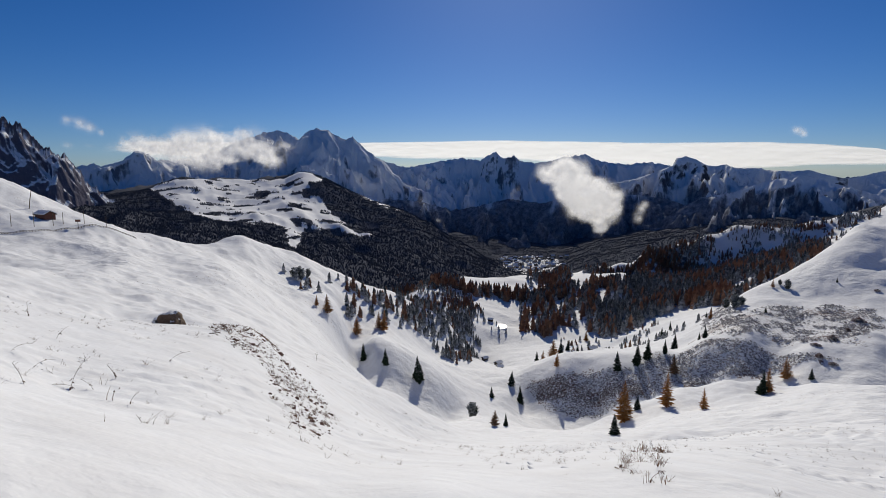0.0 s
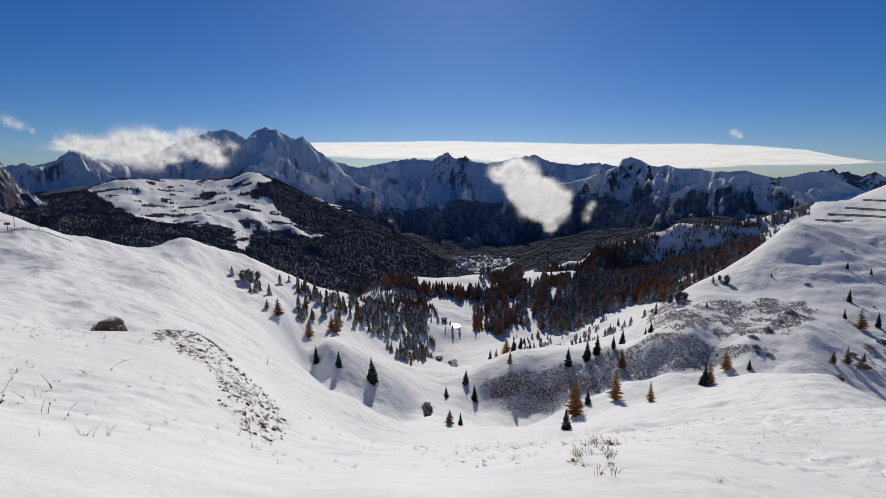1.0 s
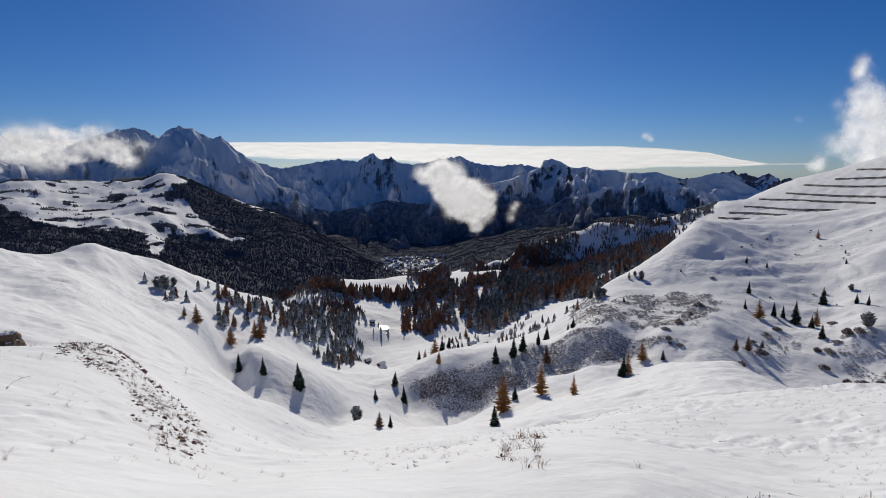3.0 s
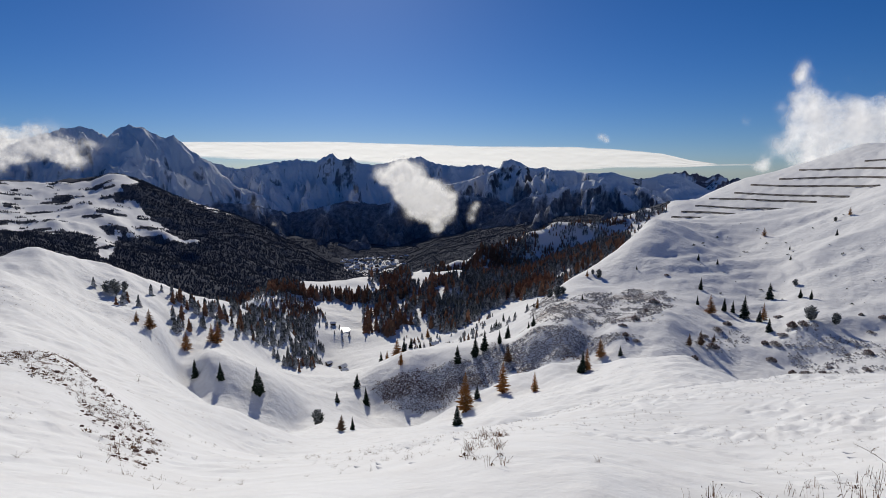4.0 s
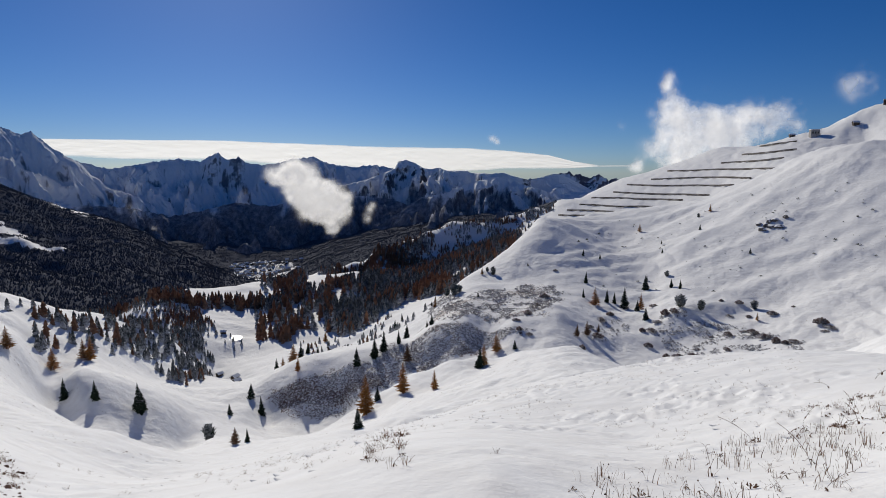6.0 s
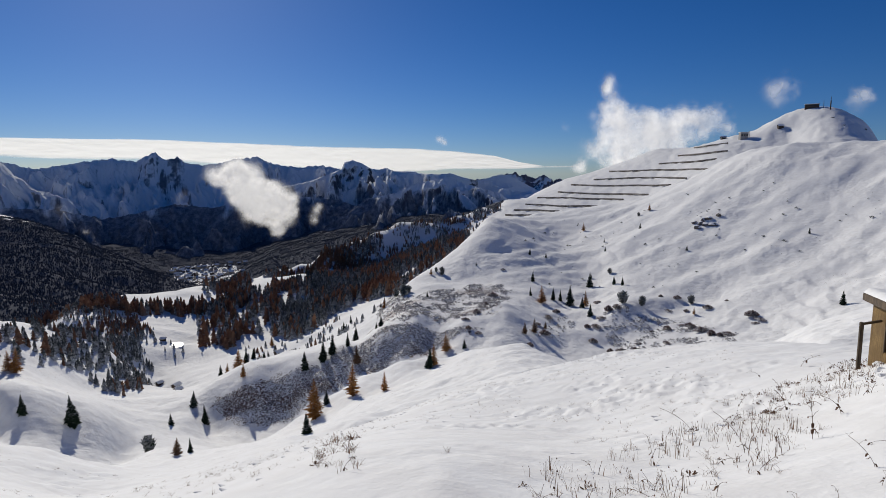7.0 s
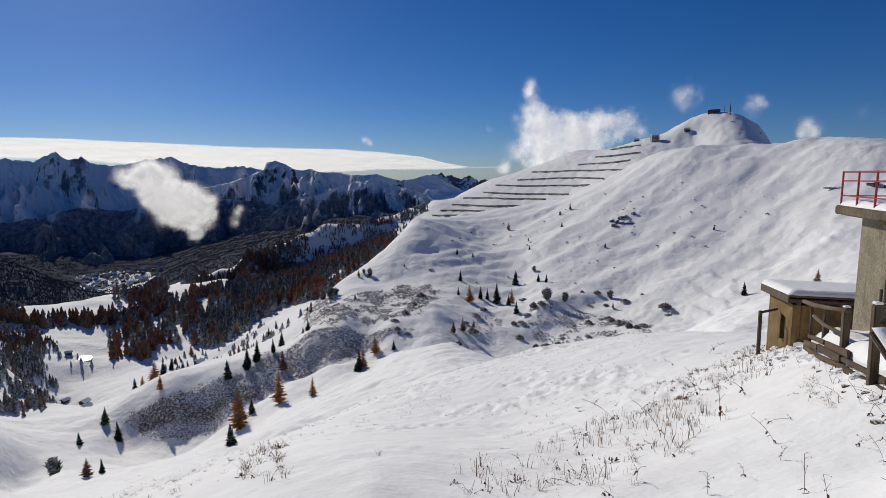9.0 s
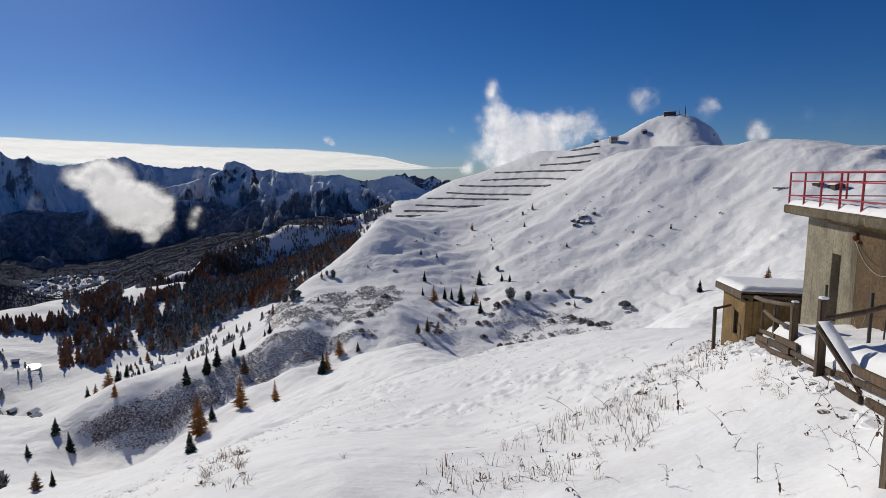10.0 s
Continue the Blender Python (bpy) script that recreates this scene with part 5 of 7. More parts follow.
def plaster(name, a, b, stain):
    m = Shade(name)
    blot, fine = m.noise(1.8, 7, 0.7), m.noise(13, 7, 0.8)
    tone = m.mix(m.span(blot, 0.35, 0.68), a, b)
    tone = m.mix(m.span(m.noise(0.7, 6, 0.7, (1.6, 1.6, 0.35)), 0.5, 0.72), tone, stain)
    tone = m.mix(m.span(fine, 0.44, 0.64, 0.0, 0.85), tone, tuple(c * 0.5 for c in a))
    runs = m.span(m.noise(3.2, 7, 0.65, (1, 1, 0.09)), 0.52, 0.72, 0.0, 0.75)
    tone = m.mix(runs, tone, stain)
    tone = m.mix(m.span(m.noise(0.9, 5, 0.6, (1.2, 1.2, 0.6)), 0.55, 0.7, 0.0, 0.6), tone, (0.20, 0.11, 0.05))
    m.bump(m.math("ADD", fine, m.math("MULTIPLY", blot, 2.0)), 0.8, 0.05)
    return m.done(tone, 0.92, gloss=0.2)


def painted(name, colour, worn, rough=0.5):
    m = Shade(name)
    return m.done(m.mix(m.span(m.noise(9, 6, 0.7), 0.55, 0.75), colour, worn), rough)


def clean_snow():
    m = Shade("lying_snow")
    m.bump(m.noise(5, 5), 0.4, 0.06)
    return m.done(m.mix(m.noise(3, 4), SNOW, (0.80, 0.81, 0.83)), 0.7, gloss=0.2)


TIMBER, CONCRETE = timber(), plaster("grey_concrete", (0.34, 0.305, 0.225), (0.21, 0.185, 0.135), (0.11, 0.09, 0.055))
YELLOW = plaster("ochre_plaster", (0.28, 0.185, 0.08), (0.16, 0.10, 0.045), (0.075, 0.05, 0.03))
RED, IRON = painted("red_paint", (0.33, 0.022, 0.035), (0.22, 0.05, 0.04)), painted("rusty_iron", (0.045, 0.036, 0.034), (0.13, 0.06, 0.035), 0.75)
RUSTY = painted("flaking_rust", (0.13, 0.045, 0.022), (0.05, 0.025, 0.018), 0.85)
PLANK = timber("rotten_plank", (0.022, 0.013, 0.008), (0.17, 0.105, 0.055))
LYING, DARK_WOOD = clean_snow(), timber("dark_timber", (0.035, 0.025, 0.02), (0.11, 0.075, 0.055))
STONE = plaster("grey_stone", (0.15, 0.14, 0.13), (0.24, 0.225, 0.21), (0.09, 0.08, 0.07))
PALE_WALL = plaster("pale_render", (0.42, 0.41, 0.40), (0.34, 0.33, 0.32), (0.24, 0.23, 0.22))
CABLE = painted("grey_cable", (0.30, 0.29, 0.27), (0.2, 0.2, 0.19))


def block(sx, sy, sz, at=(0, 0, 0), bevel=0.02, turn=None):
    """A bevelled block, centred on a place."""
    bm = bmesh.new()
    bmesh.ops.create_cube(bm, size=1.0, matrix=Matrix.Diagonal((sx, sy, sz, 1)))
    if bevel:
        bmesh.ops.bevel(bm, geom=bm.edges[:], offset=min(bevel, 0.3 * min(sx, sy, sz)), segments=2, affect="EDGES")
    m = Matrix.Translation(at)
    bmesh.ops.transform(bm, matrix=m @ turn.to_4x4() if turn else m, verts=bm.verts)
    return bm


def joined(*many):
    bm = bmesh.new()
    for b in many:
        me = bpy.data.meshes.new("piece")
        b.to_mesh(me)
        b.free()
        bm.from_mesh(me)
        bpy.data.meshes.remove(me)
    return bm


def beam(p, q, w, h, bevel=0.012):
    """A squared timber from p to q."""
    p, q = Vector(p), Vector(q)
    d = q - p
    z = d.normalized()
    x = z.cross(Vector((0, 0, 1))) if abs(z.z) < 0.9 else Vector((1, 0, 0))
    x = (x - z * x.dot(z)).normalized()
    return block(w, h, d.length, (p + q) / 2, bevel, Matrix((x, z.cross(x), z)).transposed())


def pole(points, radius, sides=7):
    """A round bar through points, slightly uneven."""
    bm, ring_before = bmesh.new(), None
    for k, p in enumerate(points):
        p = Vector(p)
        d = (Vector(points[min(k + 1, len(points) - 1)]) - Vector(points[max(k - 1, 0)])).normalized()
        a = d.orthogonal().normalized()
        b = d.cross(a)
        r = radius * (1 + 0.12 * math.sin(k * 2.1))
        ring = [bm.verts.new(p + a * r * math.cos(j * 2 * math.pi / sides) + b * r * math.sin(j * 2 * math.pi / sides)) for j in range(sides)]
        if ring_before:
            for j in range(sides):
                bm.faces.new((ring_before[j], ring_before[(j + 1) % sides], ring[(j + 1) % sides], ring[j]))
        else:
            bm.faces.new(ring[::-1])
        ring_before = ring
    bm.faces.new(ring_before)
    for f in bm.faces:
        f.smooth = True
    return bm


def drift(length, width, thick, seed, cell=0.12, lip=0.5):
    """A rounded, lumpy layer of snow on a flat thing; its under side is at z = 0."""
    nx, ny = max(4, int(length / cell)), max(4, int(width / cell))
    bm = bmesh.new()
    grid = []
    for i in range(nx + 1):
        row = []
        for j in range(ny + 1):
            u, w = i / nx, j / ny
            edge = min(1.0, 5.0 * min(u * length, (1 - u) * length, w * width, (1 - w) * width) / max(thick, 0.05) * 0.22) ** lip
            lump = noise.noise((u * length * 2.3 + seed, w * width * 2.3, seed))
            row.append(bm.verts.new((u * length, w * width, thick * (edge * (1 + 0.22 * lump)) + 0.004)))
        grid.append(row)
    for i in range(nx):
        for j in range(ny):
            bm.faces.new((grid[i][j], grid[i + 1][j], grid[i + 1][j + 1], grid[i][j + 1])).smooth = True
    rim = [grid[i][0] for i in range(nx + 1)] + [grid[nx][j] for j in range(1, ny + 1)] + [grid[i][ny] for i in range(nx - 1, -1, -1)] + [grid[0][j] for j in range(ny - 1, 0, -1)]
    low = [bm.verts.new((v.co.x, v.co.y, 0.0)) for v in rim]
    for k in range(len(rim)):
        q = (k + 1) % len(rim)
        bm.faces.new((rim[k], low[k], low[q], rim[q]))
    bm.faces.new(low[::-1])
    return bm


YARD = pose(0, 0, 0, 0, 0, -42.9)           # the yard by the old station: x to its right, y ahead
SIDE = Vector((0.974, -0.228, 0))
HOUSE_TURN = math.degrees(math.atan2(SIDE.y, SIDE.x))


def yard(x, y, z):
    return YARD @ pose(x, y, z, 0, 0, HOUSE_TURN)


# the concrete tower: local x runs along its far side, local y towards the valley's far end (away)
tower = thing("concrete_tower", "old grey concrete tower with flat snowy terrace roof", "building", yard(10.32, 17.2, -0.88))
W0, LEN, WIDE = 0.45, 9.0, 5.5
slot0, slot1, zt, zb = -2.95, -2.45, -1.15, -2.95
part("wall", joined(block(0.3, -0.7 - slot1, 5.6, (W0 + 0.15, (-0.7 + slot1) / 2, -3.1), 0.01),
                    block(0.3, LEN + slot0 - 0.5, 5.6, (W0 + 0.15, (slot0 - LEN + 0.5) / 2, -3.1), 0.01),
                    block(0.3, slot1 - slot0, -0.3 - zt + 0.0, (W0 + 0.15, (slot0 + slot1) / 2, (zt - 0.3) / 2), 0),
                    block(0.3, slot1 - slot0, 5.9 + zb, (W0 + 0.15, (slot0 + slot1) / 2, (zb - 5.9) / 2), 0)), CONCRETE, tower, "stained rough concrete wall")
part("far_wall", block(WIDE - 1.1, 0.3, 5.6, (W0 + 0.3 + (WIDE - 1.1) / 2, -0.85, -3.1), 0.01), CONCRETE, tower)
part("patch", block(0.012, 4.2, 3.0, (W0 - 0.006, -5.9, -1.9), 0.003), plaster("brown_render", (0.165, 0.11, 0.062), (0.12, 0.082, 0.05), (0.08, 0.06, 0.042)), tower, "rough brown render patch")
part("shutter", joined(block(0.05, 0.24, zt - zb, (W0 + 0.2, (slot0 + slot1) / 2 - 0.12, (zt + zb) / 2), 0.01), block(0.05, 0.24, zt - zb, (W0 + 0.23, (slot0 + slot1) / 2 + 0.125, (zt + zb) / 2), 0.01)), TIMBER, tower, "grey boarded slot window")
bm = block(WIDE, LEN, 0.26, (WIDE / 2, -LEN / 2, -0.13), 0.03)
bmesh.ops.subdivide_edges(bm, edges=[e for e in bm.edges if e.calc_length() > 2], cuts=60, use_grid_fill=True)
for v in bm.verts:
    chip = max(0.0, noise.noise(v.co * 2.6) + 0.5 * noise.noise(v.co * 9.0) - 0.12)
    if v.co.x < 0.1 or v.co.y > -0.1:
        v.co += Vector((0.10 * chip if v.co.x < 0.1 else 0, -0.10 * chip if v.co.y > -0.1 else 0, 0.05 * chip if v.co.z < -0.15 else -0.04 * chip))
part("roof_slab", bm, plaster("mossy_concrete", (0.20, 0.17, 0.115), (0.11, 0.09, 0.06), (0.06, 0.045, 0.03)), tower, "chipped mossy concrete slab")
part("slab_edge", block(0.06, LEN - 2.4, 0.11, (0.03 + 0.30, -2.4 - (LEN - 2.4) / 2, -0.32), 0.01), YELLOW, tower)
bm = drift(WIDE - 0.1, LEN - 0.1, 0.17, 3.0)
bmesh.ops.translate(bm, vec=(0.05, -LEN + 0.05, 0.0), verts=bm.verts)
part("snow_cover", bm, LYING, tower)
part("junction_box", joined(block(0.12, 0.15, 0.14, (W0 - 0.06, -3.75, -0.62), 0.03), block(0.08, 0.10, 0.09, (W0 - 0.05, -3.92, -0.70), 0.02), block(0.06, 0.22, 0.03, (W0 - 0.04, -3.7, -0.52), 0.01)), RUSTY, tower, "rusty broken junction box")
for k, (drop, start, stop) in enumerate(((2.0, -3.7, -6.6), (1.55, -3.85, -7.0), (2.5, -3.6, -4.6))):
    pts = []
    for s in np.linspace(0, 1, 14):
        pts.append((W0 - 0.03 - 0.02 * k, start + (stop - start) * s, -0.72 + (0.5 if k < 2 else -1.6) * s - drop * 4 * s * (1 - s) * 0.42))
    part("cable", pole(pts, 0.007, 6), CABLE if k != 1 else IRON, tower)

railing = thing("railing", "red-painted steel railing along the terrace edge", "railing", yard(10.32, 17.2, -0.88))
posts = [(0.10, -0.12 - 1.12 * k) for k in range(8)] + [(0.10 + 1.5 * k, -0.12) for k in range(1, 4)]
for x, y in posts:
    part("post", block(0.045, 0.045, 0.98, (x, y, 0.48), 0.006), RED, railing)
for z in (0.95, 0.70, 0.28):
    part("rail", beam((0.10, -0.1, z), (0.10, -8.2, z), 0.034, 0.034, 0.005), RED, railing)
    part("rail", beam((0.10, -0.12, z - 0.012), (5.2, -0.12, z - 0.012), 0.032, 0.032, 0.005), RED, railing)

# the shed
shed = thing("shed", "low ochre plaster shed with a snow-covered lean-to roof", "shed", yard(10.9, 20.0, -4.5))
D, WS, H = 3.1, 4.2, 2.9
o0, o1, oz0, oz1 = 0.75, 1.45, -1.55, -0.62
part("wall", joined(block(0.25, o0, H, (0.125, o0 / 2, -H / 2), 0.015), block(0.25, D - o1, H, (0.125, (D + o1) / 2, -H / 2), 0.015),
                    block(0.25, o1 - o0, -oz1, (0.125, (o0 + o1) / 2, oz1 / 2), 0.0), block(0.25, o1 - o0, H + oz0, (0.125, (o0 + o1) / 2, (oz0 - H) / 2), 0.0)), YELLOW, shed, "crumbling ochre plaster wall")
part("front_wall", block(WS - 0.26, 0.25, H, (0.255 + (WS - 0.26) / 2, 0.125, -H / 2), 0.015), YELLOW, shed)
part("back_wall", block(WS - 0.26, 0.25, H, (0.255 + (WS - 0.26) / 2, D - 0.125, -H / 2), 0.015), YELLOW, shed)
part("window_post", block(0.10, 0.12, oz1 - oz0, (0.12, 1.05, (oz0 + oz1) / 2), 0.02), TIMBER, shed)
part("frame_board", block(0.06, 0.10, oz1 - oz0 + 0.1, (0.02, 1.40, (oz0 + oz1) / 2), 0.01), TIMBER, shed)
tilt = Euler((-0.075, 0, 0)).to_matrix()
part("roof", block(WS + 0.5, D + 0.75, 0.07, (WS / 2, D / 2, 0.23), 0.01, tilt), DARK_WOOD, shed, "dark boarded lean-to roof")
part("fascia", block(0.045, D + 0.7, 0.24, (-0.24, D / 2, 0.10), 0.008, tilt), TIMBER, shed, "grey weathered fascia board")
part("fascia", block(WS + 0.45, 0.045, 0.12, (WS / 2, -0.36, 0.22), 0.008), DARK_WOOD, shed)
for k in range(7):
    part("rafter", block(0.09, 0.30, 0.12, (0.1 + 0.62 * k, -0.18, 0.10), 0.01), DARK_WOOD, shed)
bm = drift(WS + 0.56, D + 0.8, 0.17, 9.0, 0.16)
bmesh.ops.transform(bm, matrix=Matrix.Translation((-0.28, -0.40, 0.305 + 0.115)) @ Euler((-0.075, 0, 0)).to_matrix().to_4x4(), verts=bm.verts)
part("roof_snow", bm, LYING, shed, "thick smooth snow on the roof")

# the fence with its plank wall and snowy walkway
rng = random.Random(11)
walkway = thing("walkway", "snow-covered walkway behind a rotten plank wall", "walkway", YARD)
far, near = Vector((9.15, 15.9, -4.42)), Vector((5.1, 5.6, -2.30))
across = Vector((2.6, -0.6, 0.15))
bm, n, grid = bmesh.new(), 70, []
for i in range(n + 1):
    row = []
    for j in range(17):
        p = far.lerp(near, i / n) + across * (j / 16)
        bulge = 0.14 * noise.noise((p.x * 1.3, p.y * 1.3, 2.0)) + 0.05 * noise.noise((p.x * 5, p.y * 5, 1.0))
        roll = -0.30 * max(0, 1 - j / 2.2) ** 2 - 0.35 * max(0, 1 - i / 3.0) ** 2
        row.append(bm.verts.new(p + Vector((0, 0, 0.20 + bulge + roll))))
    grid.append(row)
for i in range(n):
    for j in range(16):
        bm.faces.new((grid[i][j], grid[i + 1][j], grid[i + 1][j + 1], grid[i][j + 1])).smooth = True
skirt = [bm.verts.new(r[0].co + Vector((0.10, 0.02, -1.6))) for r in grid]
for i in range(n):
    bm.faces.new((grid[i + 1][0], grid[i][0], skirt[i], skirt[i + 1]))
cap = [bm.verts.new(v.co + Vector((0, 0, -1.6))) for v in grid[0][1:]]
cap = [skirt[0]] + cap
for j in range(16):
    bm.faces.new((grid[0][j], grid[0][j + 1], cap[j + 1], cap[j]))
part("snow_bed", bm, LYING, walkway)
for row in range(3):
    s = 0.0
    while s < 0.93:
        e = min(0.96, s + rng.uniform(0.16, 0.30))
        if rng.random() > 0.10:
            z = -0.02 - 0.17 * row
            p, q = far.lerp(near, s), far.lerp(near, e - 0.006)
            j = [Vector((rng.uniform(-0.09, 0.0) - 0.03 * row, 0, z + rng.uniform(-0.03, 0.03))) for k in range(2)]
            part("plank", beam(p + j[0], q + j[1], 0.06, rng.uniform(0.10, 0.165), 0.012), PLANK, walkway)
        s = e
fence = thing("wooden_fence", "weathered wooden fence with squared posts and pole rails", "fence", YARD)
for x, y, top, low, w in ((6.30, 9.2, -2.04, -4.0, 0.14), (7.80, 12.3, -2.81, -4.9, 0.15), (8.72, 14.5, -3.33, -5.3, 0.14), (9.0, 15.6, -3.45, -5.5, 0.07)):
    part("post", beam((x + 0.04, y, low), (x, y, top), w, w * 0.8, 0.02), TIMBER, fence)
part("rail", pole([(8.66, 15.4, -3.36), (8.45, 14.6, -3.28), (8.1, 13.3, -3.06), (7.72, 12.15, -2.84)], 0.055), TIMBER, fence)
part("rail", pole([(9.0, 15.5, -3.78), (8.45, 14.1, -3.66), (7.82, 12.35, -3.42)], 0.045), TIMBER, fence)
part("rail", pole([(6.32, 9.15, -2.36), (7.0, 9.3, -2.30), (7.9, 9.5, -2.16), (9.2, 9.9, -2.0)], 0.045), TIMBER, fence)
part("iron_rod", pole([(6.34, 9.2, -2.1), (6.33, 9.2, -1.80)], 0.022, 6), IRON, fence)
part("snow_cap", block(0.13, 0.11, 0.045, (6.30, 9.2, -2.02), 0.03), LYING, fence)
part("snow_cap", block(0.13, 0.11, 0.04, (7.80, 12.3, -2.79), 0.025), LYING, fence)
rod = thing("iron_rods", "rusty iron rods standing by the wall", "rods", YARD)
part("rod", pole([(7.35, 9.5, -3.3), (7.33, 9.5, -2.0)], 0.03, 6), IRON, rod)
part("rod", pole([(7.75, 9.7, -3.3), (7.78, 9.7, -2.1)], 0.015, 6), IRON, rod)
plank = thing("leaning_plank", "broad weathered plank leaning on the fence under snow", "plank", YARD)
a, b = Vector((6.02, 8.75, -2.38)), Vector((6.06, 7.55, -3.25))
part("board", beam(b, a, 0.26, 0.06, 0.015), TIMBER, plank)
bm = drift((a - b).length + 0.05, 0.20, 0.075, 4.0, 0.04)
d = (a - b).normalized()
side = Vector((0.9, 0.15, 0)).normalized()
up = d.cross(side) * -1 if d.cross(side).z < 0 else d.cross(side)
bmesh.ops.transform(bm, matrix=Matrix.Translation(b + up * 0.06 - side * 0.10) @ Matrix((d, side, up)).transposed().to_4x4(), verts=bm.verts)
part("snow", bm, LYING, plank)
post = thing("corner_post", "close grey weathered wooden post", "post", YARD)
part("post_timber", beam((3.36, 4.0, -3.0), (3.34, 4.0, -1.74), 0.10, 0.10, 0.02), TIMBER, post)
stake = thing("fence_stake", "thin grey stake with a crossbar by the shed", "post", YARD)
part("upright", beam((10.42, 21.2, -7.2), (10.40, 21.2, -5.0), 0.11, 0.11, 0.015), TIMBER, stake)
part("crossbar", beam((10.35, 21.2, -5.08), (11.2, 21.6, -5.02), 0.08, 0.08, 0.015), TIMBER, stake)


def ground_at(az, r):
    x, y = polar(az, r)
    return Vector((x, y, float(ground_height(np.array([float(az)]), np.array([float(r)]))[0])))


def gable_house(name, label, category, wall_mat, roof_mat, sx, sy, wall_h, roof_h, eave, group="", windows=2, snow=0.25):
    """A house with a gable roof under snow, at the origin."""
    ob = thing(name, label, category, None, group)
    part("wall", block(sx, sy, wall_h + 2.0, (0, 0, wall_h / 2 - 1.0), 0.03), wall_mat, ob)
    bm = bmesh.new()
    v = [bm.verts.new(p) for p in ((-sx / 2, -sy / 2, wall_h), (-sx / 2, sy / 2, wall_h), (-sx / 2, 0, wall_h + roof_h), (sx / 2, -sy / 2, wall_h), (sx / 2, sy / 2, wall_h), (sx / 2, 0, wall_h + roof_h))]
    for f in ((0, 2, 1), (3, 4, 5), (0, 1, 4, 3)):
        bm.faces.new([v[k] for k in f])
    part("gable", bm, wall_mat, ob)
    slope = math.atan2(roof_h, sy / 2)
    long = math.hypot(sy / 2, roof_h) + eave
    for side in (-1, 1):
        turn = Euler((-side * slope, 0, 0)).to_matrix()
        mid = Vector((0, side * (sy / 4 + eave / 2 * math.cos(slope)), wall_h + roof_h / 2 - eave / 2 * math.sin(slope)))
        up = turn @ Vector((0, 0, 1))
        roof = part("roof", block(sx + 2 * eave, long, 0.14, mid + up * 0.08, 0.02, turn), roof_mat, ob)
        part("roof_snow", block(sx + 2 * eave - 0.1, long - 0.05, snow, mid + up * (0.16 + snow / 2), 0.1, turn), LYING, roof)
    for k in range(windows):
        x = (k + 0.5) / windows * sx - sx / 2
        part("window", block(min(0.9, sx * 0.16), 0.06, min(1.1, wall_h * 0.4), (x, -sy / 2 - 0.02, wall_h * 0.55), 0.01), DARK_GLASS, ob)
    return ob


m = Shade("dark_glass")
DARK_GLASS = m.done(m.mix(m.noise(2, 2), (0.02, 0.022, 0.025), (0.035, 0.04, 0.045)), 0.12)


def stand(ob, az, r, turn, lift=0.0):
    ob.matrix_world = Matrix.Translation(ground_at(az, r) + Vector((0, 0, lift))) @ Euler((0, 0, radians(turn))).to_matrix().to_4x4()
    return ob


RUST_WOOD = timber("red_brown_timber", (0.09, 0.035, 0.025), (0.19, 0.08, 0.055))
stand(gable_house("roadside_hut", "small red-brown wooden hut with a snowy roof", "hut", RUST_WOOD, DARK_WOOD, 4.0, 2.6, 1.0, 0.7, 0.25, windows=0, snow=0.22), *SPOT["hut"], -24)
CABINS = "log cabins on the valley floor"
for az, r, turn, size in ((*SPOT["cabin_near_wood"], 30, 0.9), (*SPOT["cabin_on_floor"], 40, 1.1), (*SPOT["cabin_on_bank"], 15, 1.2), (*SPOT["cabin_small"], 20, 0.55), (*SPOT["cabin_by_pond"], -20, 0.9)):
    cabin = gable_house("log_cabin", "dark timber log cabin under a snowy roof", "cabin", DARK_WOOD, DARK_WOOD, 4.2 * size, 3.2 * size, 1.6 * size, 1.0 * size, 0.5, CABINS, 2, 0.3)
    stand(cabin, az, r, turn)
for az, r, turn, size in ((*SPOT["barn_small"], 60, 0.65), (*SPOT["barn_large"], 40, 1.0)):
    stand(gable_house("alpine_barn", "dark wooden barn with snow-laden roof on the hillside", "barn", DARK_WOOD, DARK_WOOD, 6.0 * size, 4.5 * size, 1.5 * size, 1.1 * size, 0.4, "barns on the hillside", 0, 0.35), az, r, turn)
wall = thing("stone_wall", "low dry stone wall half buried in snow", "wall", Matrix.Translation(ground_at(*SPOT["stone_wall"])) @ pose(0, 0, 0, 0, 0, -70))
rng = random.Random(3)
for k in range(14):
    part("stone", block(rng.uniform(0.6, 1.0), 0.8, rng.uniform(0.5, 1.1), (k * 0.72 - 5, rng.uniform(-0.2, 0.2), 0.15), 0.2), STONE, wall)

# mountain station, summit house and masts on the ridge
station = thing("cableway_station", "boxy grey cableway station on the ridge", "station", Matrix.Translation(ground_at(*SPOT["station"])) @ pose(0, 0, 0, 0, 0, -40))
part("hall", block(12, 10, 15, (0, 0, 3), 0.3), PALE_WALL, station)
part("roof", block(13, 11, 0.9, (0, 0, 10.9), 0.2), LYING, station)
for k in range(3):
    part("window", block(2.4, 0.2, 3.2, (-3.7 + 3.7 * k, -5.1, 6), 0.05), DARK_GLASS, station)
part("mast", pole([(9, 0, -2), (9, 0, 13)], 0.25, 6), IRON, station)
inn = thing("summit_house", "long flat-roofed house on the summit", "building", Matrix.Translation(ground_at(*SPOT["summit_house"])) @ pose(0, 0, 0, 0, 0, -62))
part("wall", block(20, 8, 9, (0, 0, 1.0), 0.2), DARK_WOOD, inn)
part("roof", block(21, 9, 0.8, (0, 0, 5.9), 0.2), LYING, inn)
